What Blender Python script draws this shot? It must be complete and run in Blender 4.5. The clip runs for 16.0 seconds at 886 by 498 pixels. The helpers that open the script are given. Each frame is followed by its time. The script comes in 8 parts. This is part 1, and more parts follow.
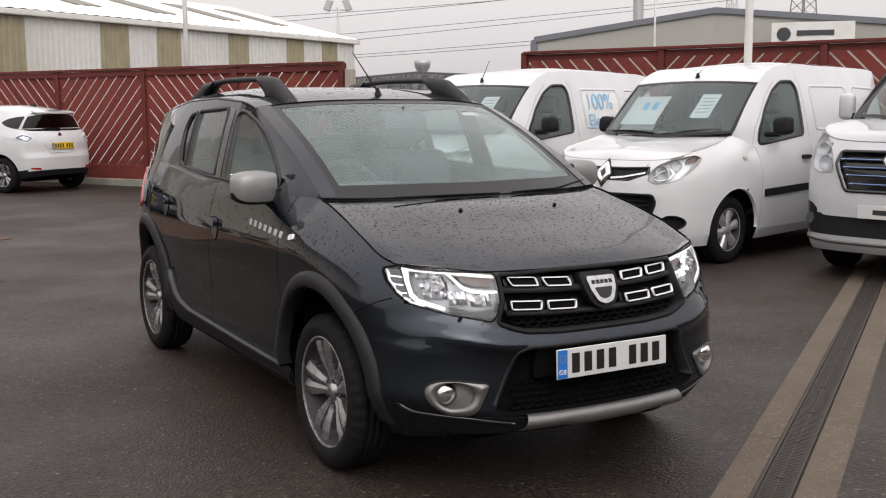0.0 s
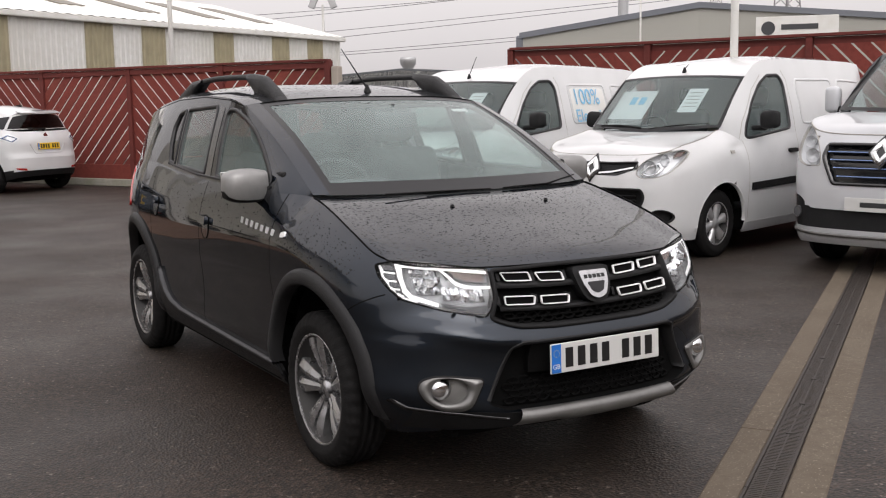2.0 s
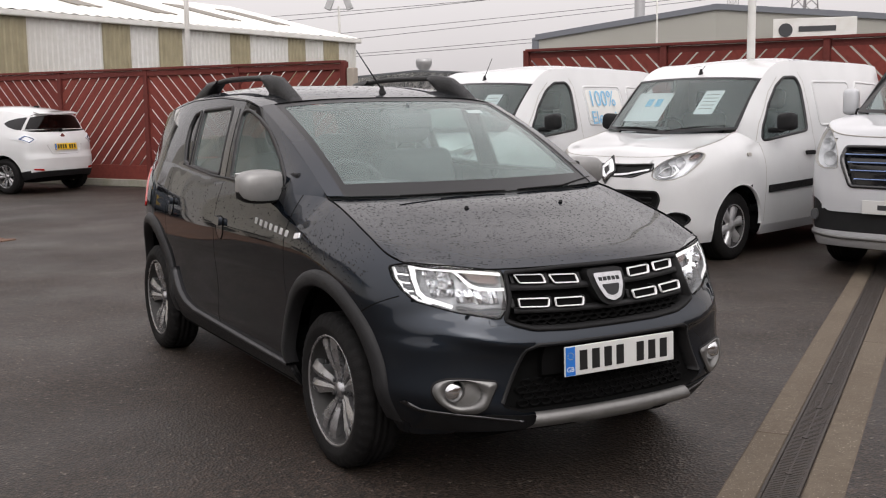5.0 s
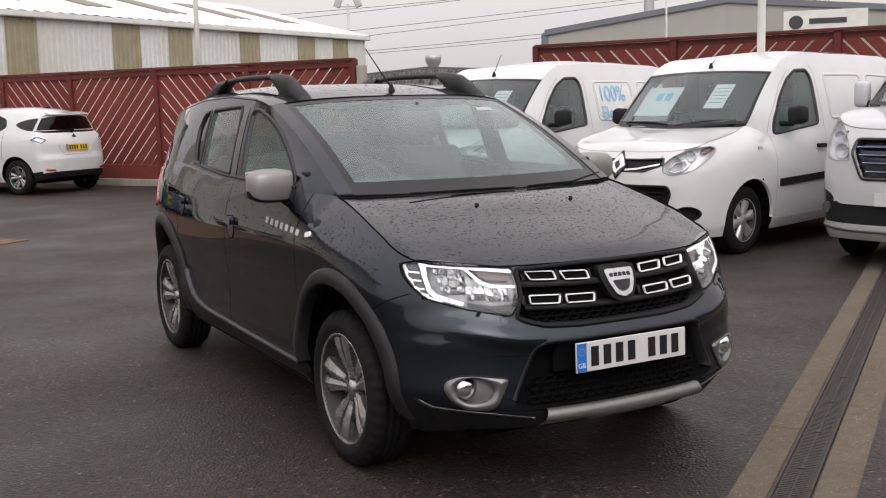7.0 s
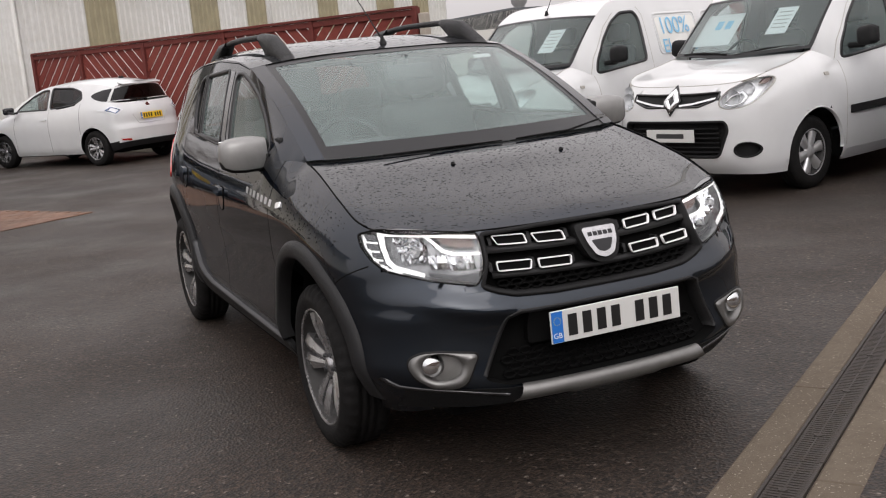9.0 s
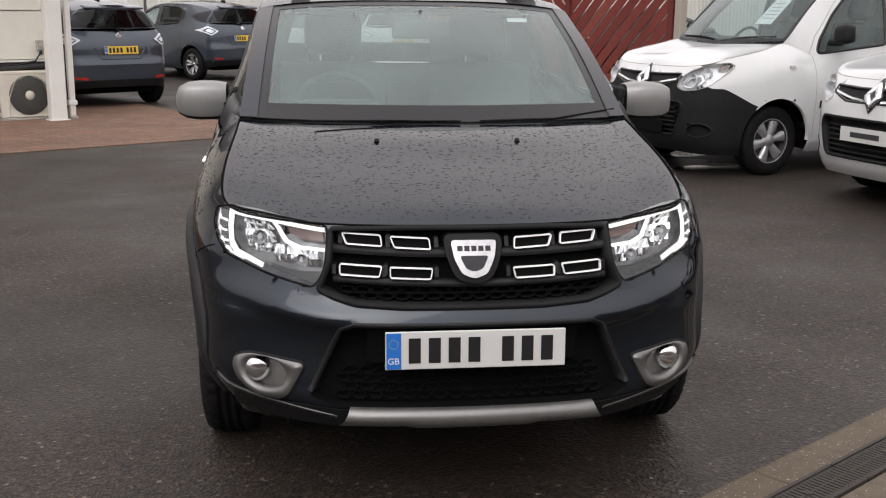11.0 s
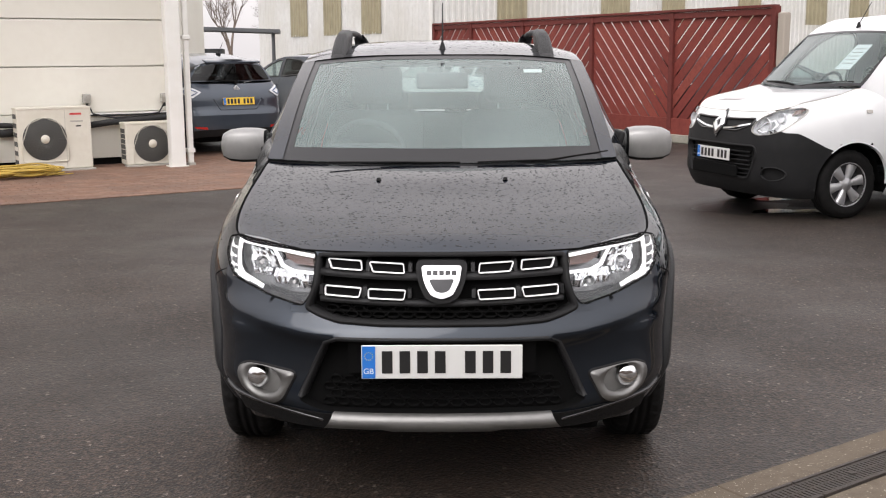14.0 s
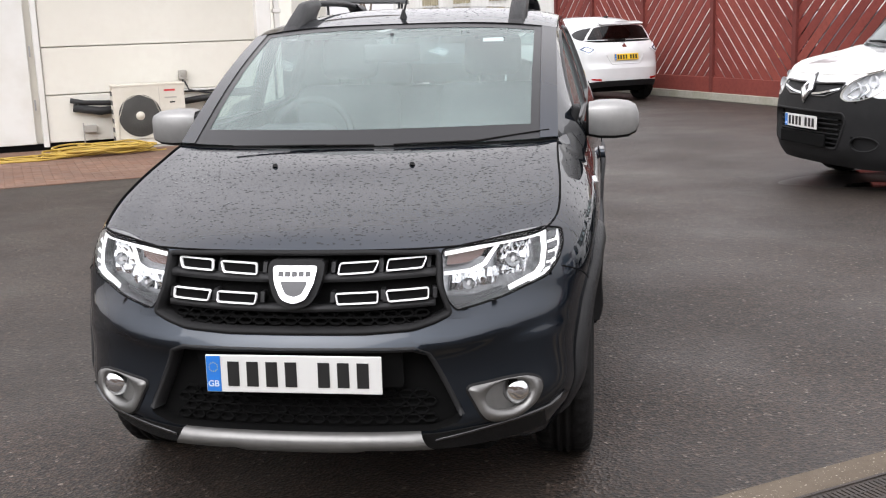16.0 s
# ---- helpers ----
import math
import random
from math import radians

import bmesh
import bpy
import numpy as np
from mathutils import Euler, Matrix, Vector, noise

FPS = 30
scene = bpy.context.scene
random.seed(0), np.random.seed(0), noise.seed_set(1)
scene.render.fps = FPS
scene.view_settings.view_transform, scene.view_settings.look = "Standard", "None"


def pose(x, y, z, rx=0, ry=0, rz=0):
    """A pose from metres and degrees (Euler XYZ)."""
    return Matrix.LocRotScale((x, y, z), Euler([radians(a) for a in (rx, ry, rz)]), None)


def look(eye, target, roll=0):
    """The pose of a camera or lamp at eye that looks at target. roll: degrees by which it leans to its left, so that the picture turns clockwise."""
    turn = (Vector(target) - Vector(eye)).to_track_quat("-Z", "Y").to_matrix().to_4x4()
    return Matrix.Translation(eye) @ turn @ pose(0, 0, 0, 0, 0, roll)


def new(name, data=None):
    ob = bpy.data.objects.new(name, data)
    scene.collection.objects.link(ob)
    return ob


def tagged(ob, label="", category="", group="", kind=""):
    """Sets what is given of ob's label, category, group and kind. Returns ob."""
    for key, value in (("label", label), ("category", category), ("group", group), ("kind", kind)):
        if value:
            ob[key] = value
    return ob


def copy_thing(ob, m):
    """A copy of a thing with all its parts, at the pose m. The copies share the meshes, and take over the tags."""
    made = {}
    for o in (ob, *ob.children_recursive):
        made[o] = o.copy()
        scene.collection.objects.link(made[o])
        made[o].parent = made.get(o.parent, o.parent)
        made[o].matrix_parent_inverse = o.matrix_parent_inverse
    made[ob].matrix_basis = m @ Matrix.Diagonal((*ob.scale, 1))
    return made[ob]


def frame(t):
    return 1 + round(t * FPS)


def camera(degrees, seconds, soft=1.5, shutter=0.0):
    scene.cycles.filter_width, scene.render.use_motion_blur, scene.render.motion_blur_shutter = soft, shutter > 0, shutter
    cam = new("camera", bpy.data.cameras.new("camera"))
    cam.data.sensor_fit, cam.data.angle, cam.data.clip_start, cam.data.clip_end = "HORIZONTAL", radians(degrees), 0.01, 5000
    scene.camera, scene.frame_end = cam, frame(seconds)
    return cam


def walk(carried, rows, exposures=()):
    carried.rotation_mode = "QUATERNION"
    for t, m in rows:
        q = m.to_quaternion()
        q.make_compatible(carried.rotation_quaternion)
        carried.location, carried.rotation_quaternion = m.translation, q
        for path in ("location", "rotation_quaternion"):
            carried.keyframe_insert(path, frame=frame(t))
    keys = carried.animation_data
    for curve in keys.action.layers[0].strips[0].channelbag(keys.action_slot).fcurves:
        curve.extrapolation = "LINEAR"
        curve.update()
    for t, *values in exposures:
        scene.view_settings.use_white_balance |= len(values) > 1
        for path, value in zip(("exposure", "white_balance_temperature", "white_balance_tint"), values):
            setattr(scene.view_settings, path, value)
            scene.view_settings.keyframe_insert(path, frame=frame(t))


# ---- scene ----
cam = camera(44.9, 16.0, 1.15)
PATH = [
    (0, (-2.525, -3.948, 1.461), (-1.534, -2.23, 1.199), -0.3),
    (0.5, (-2.513, -3.952, 1.465), (-1.518, -2.237, 1.202), 0.1),
    (1, (-2.497, -3.962, 1.459), (-1.53, -2.232, 1.19), -0.4),
    (1.5, (-2.507, -3.975, 1.458), (-1.537, -2.246, 1.191), -0.8),
    (2, (-2.546, -3.943, 1.459), (-1.535, -2.238, 1.191), -0.8),
    (2.5, (-2.551, -3.92, 1.458), (-1.546, -2.213, 1.183), -0.4),
    (3, (-2.553, -3.939, 1.459), (-1.555, -2.226, 1.197), -0.3),
    (3.5, (-2.537, -3.934, 1.46), (-1.551, -2.214, 1.192), -0.8),
    (4, (-2.534, -3.934, 1.457), (-1.549, -2.216, 1.178), -0.6),
    (4.5, (-2.536, -3.934, 1.457), (-1.547, -2.216, 1.192), -0.6),
    (7, (-2.535, -3.939, 1.462), (-1.567, -2.21, 1.191), -1.3),
    (7.5, (-2.534, -3.935, 1.461), (-1.567, -2.207, 1.183), -1.1),
    (8, (-2.51, -3.893, 1.465), (-1.577, -2.155, 1.136), -3.0),
    (8.2, (-2.445, -3.886, 1.462), (-1.528, -2.139, 1.135), -4.1),
    (10.3, (-0.931, -3.895, 1.469), (-0.45, -1.995, 1.073), -0.8),
    (10.5, (-0.791, -3.835, 1.454), (-0.362, -1.92, 1.071), 0.7),
    (10.6, (-0.699, -3.827, 1.465), (-0.309, -1.906, 1.068), 1.8),
    (11, (-0.454, -3.74, 1.482), (-0.216, -1.804, 1.04), 0.6),
    (11.5, (-0.099, -3.789, 1.5), (-0.07, -1.834, 1.079), -0.6),
    (12, (-0.025, -4.012, 1.489), (-0.012, -2.047, 1.116), -0.3),
    (12.5, (0.008, -4.152, 1.504), (-0.017, -2.187, 1.132), -0.4),
    (13, (0.023, -4.189, 1.503), (0.012, -2.221, 1.144), 0.1),
    (13.5, (0.016, -4.192, 1.503), (0.011, -2.223, 1.152), -0.1),
    (14, (0.019, -4.187, 1.503), (0.011, -2.219, 1.146), -0.3),
    (14.5, (0.054, -4.149, 1.496), (0.031, -2.184, 1.124), -1.1),
    (15, (0.329, -4.102, 1.486), (0.181, -2.145, 1.105), -2.1),
    (15.5, (0.616, -3.953, 1.485), (0.344, -2.026, 1.024), -3.8),
    (16, (0.891, -3.681, 1.495), (0.588, -1.747, 1.085), -1.9),
]
walk(cam, [(t, look(eye, target, roll)) for t, eye, target, roll in PATH],
     exposures=[(0.0, 0.10, 6470, 13), (8.2, 0.10, 6470, 13), (10.3, 0.10, 6450, 13), (11.0, 0.13, 6450, 12.5), (11.6, 0.36, 6440, 12.5), (12.2, 0.55, 6430, 12.5), (14.5, 0.55, 6430, 12.5), (15.2, 0.6, 6360, 12.5), (16.0, 0.77, 6220, 11.5)])
# ---- light ----
world = bpy.data.worlds.new("overcast_sky")
scene.world = world
world.use_nodes = True
wn, wl = world.node_tree.nodes, world.node_tree.links
sky = wn.new("ShaderNodeTexSky")
sky.sky_type, sky.sun_disc = 'NISHITA', False
sky.sun_elevation, sky.sun_rotation = radians(38), radians(200)
sky.air_density, sky.dust_density = 1.6, 4.0
grey = wn.new("ShaderNodeHueSaturation")
grey.inputs["Saturation"].default_value = 0.10
cloud_mix = wn.new("ShaderNodeMix")
cloud_mix.data_type = 'RGBA'
cloud_mix.inputs["Factor"].default_value = 0.72
cloud_noise = wn.new("ShaderNodeTexNoise")
cloud_noise.inputs["Scale"].default_value = 1.6
cloud_noise.inputs["Detail"].default_value = 5.0
cloud_ramp = wn.new("ShaderNodeValToRGB")
cloud_ramp.color_ramp.elements[0].position, cloud_ramp.color_ramp.elements[1].position = 0.3, 0.75
cloud_ramp.color_ramp.elements[0].color = (6.6, 6.3, 6.3, 1)
cloud_ramp.color_ramp.elements[1].color = (8.2, 7.8, 7.6, 1)
coord = wn.new("ShaderNodeTexCoord")
wl.new(coord.outputs["Generated"], cloud_noise.inputs["Vector"])
wl.new(cloud_noise.outputs["Fac"], cloud_ramp.inputs["Fac"])
wl.new(sky.outputs["Color"], grey.inputs["Color"])
wl.new(grey.outputs["Color"], cloud_mix.inputs["A"])
wl.new(cloud_ramp.outputs["Color"], cloud_mix.inputs["B"])
# an overcast dome is brighter overhead than at the horizon
up_axis = wn.new("ShaderNodeSeparateXYZ")
up_range = wn.new("ShaderNodeMapRange")
up_range.inputs["From Min"].default_value, up_range.inputs["From Max"].default_value = 0.0, 1.0
up_range.inputs["To Min"].default_value, up_range.inputs["To Max"].default_value = 1.0, 2.25
dome = wn.new("ShaderNodeVectorMath")
dome.operation = 'SCALE'
wl.new(coord.outputs["Generated"], up_axis.inputs["Vector"])
wl.new(up_axis.outputs["Z"], up_range.inputs["Value"])
wl.new(cloud_mix.outputs["Result"], dome.inputs[0])
wl.new(up_range.outputs["Result"], dome.inputs["Scale"])
wl.new(dome.outputs["Vector"], wn["Background"].inputs["Color"])
wn["Background"].inputs["Strength"].default_value = 0.11
sun = new("sun", bpy.data.lights.new("sun", "SUN"))
sun.data.energy, sun.data.angle, sun.data.color = 0.5, radians(40), (1.0, 0.96, 0.92)
sun.matrix_world = look((-6, -14, 14), (0, 0, 0))


# ---- materials ----
def material(name, color, rough=0.5, metal=0.0, coat=0.0, spots=(), bump=0.0, bump_scale=40.0, rough_vary=0.0, emission=0.0, spec=0.5):
    """Principled surface. spots: rows of (scale, colour, amount) of noise mixed into the colour."""
    m = bpy.data.materials.new(name)
    m.use_nodes = True
    n, l = m.node_tree.nodes, m.node_tree.links
    p = n["Principled BSDF"]
    p.inputs["Base Color"].default_value = (*color, 1)
    p.inputs["Roughness"].default_value = rough
    p.inputs["Metallic"].default_value = metal
    p.inputs["Coat Weight"].default_value = coat
    p.inputs["Coat Roughness"].default_value = 0.06
    p.inputs["Specular IOR Level"].default_value = spec
    tc = n.new("ShaderNodeTexCoord")
    last = None
    for scale, col, amount in spots:
        t = n.new("ShaderNodeTexNoise")
        t.inputs["Scale"].default_value, t.inputs["Detail"].default_value = scale, 6.0
        l.new(tc.outputs["Object"], t.inputs["Vector"])
        r = n.new("ShaderNodeMapRange")
        r.inputs["From Min"].default_value, r.inputs["From Max"].default_value = 0.42, 0.66
        r.inputs["To Max"].default_value = amount
        l.new(t.outputs["Fac"], r.inputs["Value"])
        mx = n.new("ShaderNodeMix")
        mx.data_type = 'RGBA'
        l.new(r.outputs["Result"], mx.inputs["Factor"])
        if last is None:
            mx.inputs["A"].default_value = (*color, 1)
        else:
            l.new(last, mx.inputs["A"])
        mx.inputs["B"].default_value = (*col, 1)
        last = mx.outputs["Result"]
    if last is not None:
        l.new(last, p.inputs["Base Color"])
    if rough_vary:
        t = n.new("ShaderNodeTexNoise")
        t.inputs["Scale"].default_value, t.inputs["Detail"].default_value = bump_scale * 0.3, 4.0
        l.new(tc.outputs["Object"], t.inputs["Vector"])
        r = n.new("ShaderNodeMapRange")
        r.inputs["To Min"].default_value, r.inputs["To Max"].default_value = max(0.02, rough - rough_vary), min(1, rough + rough_vary)
        l.new(t.outputs["Fac"], r.inputs["Value"])
        l.new(r.outputs["Result"], p.inputs["Roughness"])
    if bump:
        t = n.new("ShaderNodeTexNoise")
        t.inputs["Scale"].default_value, t.inputs["Detail"].default_value = bump_scale, 5.0
        l.new(tc.outputs["Object"], t.inputs["Vector"])
        b = n.new("ShaderNodeBump")
        b.inputs["Strength"].default_value, b.inputs["Distance"].default_value = bump, 0.01
        l.new(t.outputs["Fac"], b.inputs["Height"])
        l.new(b.outputs["Normal"], p.inputs["Normal"])
    if emission:
        p.inputs["Emission Color"].default_value = (*color, 1)
        p.inputs["Emission Strength"].default_value = emission
    return m


def glass(name, tint, gloss_rough=0.01, ior=1.5, film=0.0):
    """A thin pane: clear with a tint, a gloss that grows at flat angles, and a film: damp and dirt plus painted-in sky
    reflection.
    """
    m = bpy.data.materials.new(name)
    m.use_nodes = True
    n, l = m.node_tree.nodes, m.node_tree.links
    n.remove(n["Principled BSDF"])
    clear, gloss, mix, edge, steep, fres = (n.new(k) for k in ("ShaderNodeBsdfTransparent", "ShaderNodeBsdfGlossy", "ShaderNodeMixShader", "ShaderNodeLayerWeight", "ShaderNodeMath", "ShaderNodeMapRange"))
    clear.inputs["Color"].default_value = (*tint, 1)
    gloss.inputs["Roughness"].default_value = gloss_rough
    edge.inputs["Blend"].default_value = 0.5
    steep.operation, steep.inputs[1].default_value = 'POWER', 5.0
    fres.inputs["To Min"].default_value = ((ior - 1) / (ior + 1)) ** 2
    l.new(edge.outputs["Facing"], steep.inputs[0])
    l.new(steep.outputs[0], fres.inputs["Value"])
    l.new(fres.outputs[0], mix.inputs[0])
    l.new(clear.outputs[0], mix.inputs[1])
    l.new(gloss.outputs[0], mix.inputs[2])
    last = mix
    if film:
        # Pale diffuse film: damp glass, with the sky's reflection painted in as haze.
        film_haze, over = n.new("ShaderNodeBsdfDiffuse"), n.new("ShaderNodeMixShader")
        film_haze.inputs["Color"].default_value = (0.54, 0.67, 0.65, 1)
        tc, t, r = n.new("ShaderNodeTexCoord"), n.new("ShaderNodeTexNoise"), n.new("ShaderNodeMapRange")
        t.inputs["Scale"].default_value, t.inputs["Detail"].default_value = 2.2, 5.0
        r.inputs["From Min"].default_value, r.inputs["From Max"].default_value = 0.3, 0.7
        r.inputs["To Min"].default_value, r.inputs["To Max"].default_value = film * 0.7, film * 1.3
        l.new(tc.outputs["Object"], t.inputs["Vector"])
        l.new(t.outputs["Fac"], r.inputs["Value"])
        l.new(r.outputs["Result"], over.inputs[0])
        l.new(mix.outputs[0], over.inputs[1])
        l.new(film_haze.outputs[0], over.inputs[2])
        last = over
    l.new(last.outputs[0], n["Material Output"].inputs["Surface"])
    return m


def paint(name, color, metal=0.0, rough=0.35, spec=0.5):
    m = material(name, color, rough, metal, 1.0, spots=((3.0, tuple(c * 0.9 for c in color), 0.5),), rough_vary=0.06, bump_scale=9.0, spec=spec)
    m.node_tree.nodes["Principled BSDF"].inputs["Coat Roughness"].default_value = 0.03
    m.node_tree.nodes["Principled BSDF"].inputs["Coat IOR"].default_value = 1.5
    return m


M = {}
M["grey_paint"] = paint("slate_grey_metallic_paint", (0.0150, 0.0215, 0.0310), 0.88, 0.36, 0.3)
M["grey_paint"].node_tree.nodes["Principled BSDF"].inputs["Coat IOR"].default_value = 1.5
M["grey_paint"].node_tree.nodes["Principled BSDF"].inputs["Specular Tint"].default_value = (0.10, 0.13, 0.19, 1)
M["white_paint"] = paint("white_vehicle_paint", (0.64, 0.645, 0.645), 0.0, 0.3)
M["silver_van_paint"] = paint("white_grey_vehicle_paint", (0.52, 0.53, 0.545), 0.0, 0.3)
M["blue_grey_paint"] = paint("blue_grey_metallic_paint", (0.055, 0.068, 0.088), 0.7, 0.4, 0.3)
M["dark_paint"] = paint("charcoal_metallic_paint", (0.040, 0.045, 0.055), 0.6, 0.4, 0.3)
M["plastic"] = material("grained_black_plastic", (0.0085, 0.0085, 0.009), 0.65, bump=0.2, bump_scale=900, spots=((12, (0.013, 0.013, 0.013), 0.5),), spec=0.25)
M["arch_plastic"] = material("wet_grey_black_plastic", (0.013, 0.013, 0.0138), 0.5, bump=0.2, bump_scale=700, spots=((9, (0.02, 0.02, 0.02), 0.5),), spec=0.3)
M["gloss_black"] = material("gloss_black_trim", (0.012, 0.012, 0.013), 0.16, coat=0.5)
M["frit"] = material("black_glass_border", (0.008, 0.008, 0.009), 0.3, spec=0.35)
# Near-black for joints; in recesses and undersides it also paints in the shade.
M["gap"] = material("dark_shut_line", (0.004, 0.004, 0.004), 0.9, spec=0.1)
M["rubber"] = material("black_rubber", (0.0075, 0.0072, 0.0072), 0.75, bump=0.3, bump_scale=120, spots=((25, (0.013, 0.012, 0.0115), 0.6),), spec=0.18)
M["rubber_seal"] = material("window_seal_rubber", (0.012, 0.012, 0.013), 0.45)
M["chrome"] = material("bright_chrome", (0.83, 0.84, 0.85), 0.08, 1.0)
M["satin"] = material("satin_silver_plastic", (0.22, 0.217, 0.21), 0.42, 0.75, spots=((30, (0.17, 0.17, 0.165), 0.4),), rough_vary=0.08)
M["alloy"] = material("diamond_cut_alloy", (0.52, 0.52, 0.53), 0.27, 0.9, spots=((14, (0.30, 0.295, 0.29), 0.5),), rough_vary=0.08)
M["alloy_dark"] = material("dark_alloy_pocket", (0.06, 0.06, 0.063), 0.45, 0.5)
M["silver_cover"] = material("silver_wheel_cover_plastic", (0.50, 0.50, 0.51), 0.35, 0.6, spots=((11, (0.38, 0.37, 0.36), 0.5),))
# Barrel and brake disc are darkened to paint in the shade between spokes.
M["wheel_well"] = material("shade_dark_wheel_barrel", (0.030, 0.029, 0.028), 0.6, 0.4)
M["white_chrome"] = material("white_edged_chrome", (0.92, 0.92, 0.92), 0.22, 0.35)
M["reflector"] = material("lamp_reflector", (0.78, 0.79, 0.80), 0.12, 1.0)
M["lamp_black"] = material("lamp_housing_grey", (0.07, 0.072, 0.075), 0.35, 0.5)
M["drl"] = material("lit_running_light", (1.0, 0.99, 0.97), 0.4, emission=0.42)
M["amber"] = material("amber_indicator_lens", (0.13, 0.075, 0.06), 0.3)
M["red_lens"] = material("red_lamp_lens", (0.40, 0.015, 0.012), 0.15, coat=0.8)
M["dim_lens"] = material("clear_grey_lens", (0.10, 0.102, 0.105), 0.3, 0.3, coat=0.3)
M["bright_lens"] = material("silvered_lamp_bowl", (0.66, 0.67, 0.68), 0.3, 0.15)
M["lamp_inner"] = material("silvered_lamp_inner", (0.27, 0.275, 0.28), 0.3, 0.9, bump=0.3, bump_scale=25, spots=((35, (0.12, 0.12, 0.125), 0.7),))
M["lens"] = glass("clear_lamp_lens", (0.94, 0.95, 0.96))
M["screen"] = glass("windscreen_glass", (0.70, 0.79, 0.78), ior=1.60, film=0.19)
M["side_glass"] = glass("tinted_side_glass", (0.55, 0.66, 0.63), ior=1.6, film=0.13)
M["van_glass"] = glass("van_window_glass", (0.72, 0.80, 0.80), ior=1.6, film=0.10)
M["dark_glass"] = glass("privacy_glass", (0.10, 0.115, 0.12), ior=1.55)
M["interior"] = material("dark_cabin_plastic", (0.045, 0.047, 0.05), 0.65, bump=0.2, bump_scale=200)
M["fabric"] = material("charcoal_seat_fabric", (0.05, 0.052, 0.058), 0.9, bump=0.5, bump_scale=300, spots=((40, (0.075, 0.078, 0.085), 0.6),))
M["trim_light"] = material("pale_grey_headlining", (0.42, 0.42, 0.40), 0.85, bump=0.2, bump_scale=300)
M["plate_white"] = material("white_number_plate", (0.62, 0.62, 0.60), 0.4, coat=0.2)
M["plate_yellow"] = material("yellow_number_plate", (0.80, 0.52, 0.03), 0.35, coat=0.3)
M["plate_blue"] = material("blue_plate_band", (0.02, 0.16, 0.55), 0.35)
M["star"] = material("yellow_plate_stars", (0.55, 0.45, 0.08), 0.4)
M["ink"] = material("black_lettering", (0.012, 0.012, 0.012), 0.4)
M["white_ink"] = material("white_lettering", (0.75, 0.75, 0.75), 0.4)
M["blue_ink"] = material("pale_blue_lettering", (0.22, 0.50, 0.72), 0.45)
M["blue_chrome"] = material("bluish_bright_strip", (0.16, 0.22, 0.36), 0.25, 0.8)
M["badge_dark"] = material("dark_badge_inlay", (0.03, 0.03, 0.032), 0.2, 0.6)
M["mirror_satin"] = material("satin_mirror_cap", (0.29, 0.287, 0.28), 0.36, 0.5, spots=((30, (0.24, 0.24, 0.235), 0.4),), rough_vary=0.08)
M["grey_ink"] = material("pale_grey_lettering", (0.42, 0.42, 0.42), 0.4)
M["badge_chrome"] = material("dulled_badge_chrome", (0.52, 0.52, 0.53), 0.16, 0.9, spots=((40, (0.40, 0.40, 0.41), 0.5),))
M["paper"] = material("paper_sheet", (0.70, 0.72, 0.72), 0.8)
M["water"] = material("rain_drop", (0.012, 0.014, 0.016), 0.2, spec=0.3)


# ---- building blocks ----
def mesh_object(name, verts, faces, mat, parent=None, label="", smooth=True):
    me = bpy.data.meshes.new(name)
    me.from_pydata([tuple(v) for v in verts], [], [tuple(f) for f in faces])
    me.validate()
    if smooth:
        me.polygons.foreach_set("use_smooth", [True] * len(me.polygons))
    me.materials.append(mat)
    ob = new(name, me)
    if parent is not None:
        ob.parent = parent
    if label:
        ob["label"] = label
    return ob


def part(name, bm, mat, parent=None, label="", smooth=False):
    """Link a bmesh as one mesh object under a thing or a part."""
    me = bpy.data.meshes.new(name)
    bm.to_mesh(me)
    bm.free()
    if smooth:
        me.polygons.foreach_set("use_smooth", [True] * len(me.polygons))
    me.materials.append(mat)
    ob = new(name, me)
    if parent is not None:
        ob.parent = parent
    if label:
        ob["label"] = label
    return ob


def box_bm(sx, sy, sz, m=None, bevel=0.0, segs=2):
    bm = bmesh.new()
    bmesh.ops.create_cube(bm, size=1)
    bmesh.ops.scale(bm, vec=(sx, sy, sz), verts=bm.verts)
    if bevel:
        bmesh.ops.bevel(bm, geom=bm.edges[:], offset=bevel, segments=segs, affect='EDGES', profile=0.5)
    if m is not None:
        bmesh.ops.transform(bm, matrix=m, verts=bm.verts)
    return bm


def cyl_bm(r1, r2, depth, m=None, segs=24):
    bm = bmesh.new()
    bmesh.ops.create_cone(bm, cap_ends=True, segments=segs, radius1=r1, radius2=r2, depth=depth)
    if m is not None:
        bmesh.ops.transform(bm, matrix=m, verts=bm.verts)
    return bm


def thing(name, m, label, category, group=""):
    ob = new(name)
    ob.empty_display_size = 0.1
    ob.matrix_basis = m
    return tagged(ob, label, category, group)


def lathe(profile, segs=40, axis="x", closed=False):
    """Verts and faces of a profile of (radius, along) turned round an axis."""
    vs, fs, n = [], [], len(profile)
    for i in range(segs):
        a = 2 * math.pi * i / segs
        c, s = math.cos(a), math.sin(a)
        for r, h in profile:
            vs.append((h, r * c, r * s) if axis == "x" else (r * c, r * s, h) if axis == "z" else (r * c, h, r * s))
    for i in range(segs):
        for j in range(n if closed else n - 1):
            a, b = i * n + j, i * n + (j + 1) % n
            c, d = ((i + 1) % segs) * n + (j + 1) % n, ((i + 1) % segs) * n + j
            fs.append((a, b, c, d))
    return vs, fs


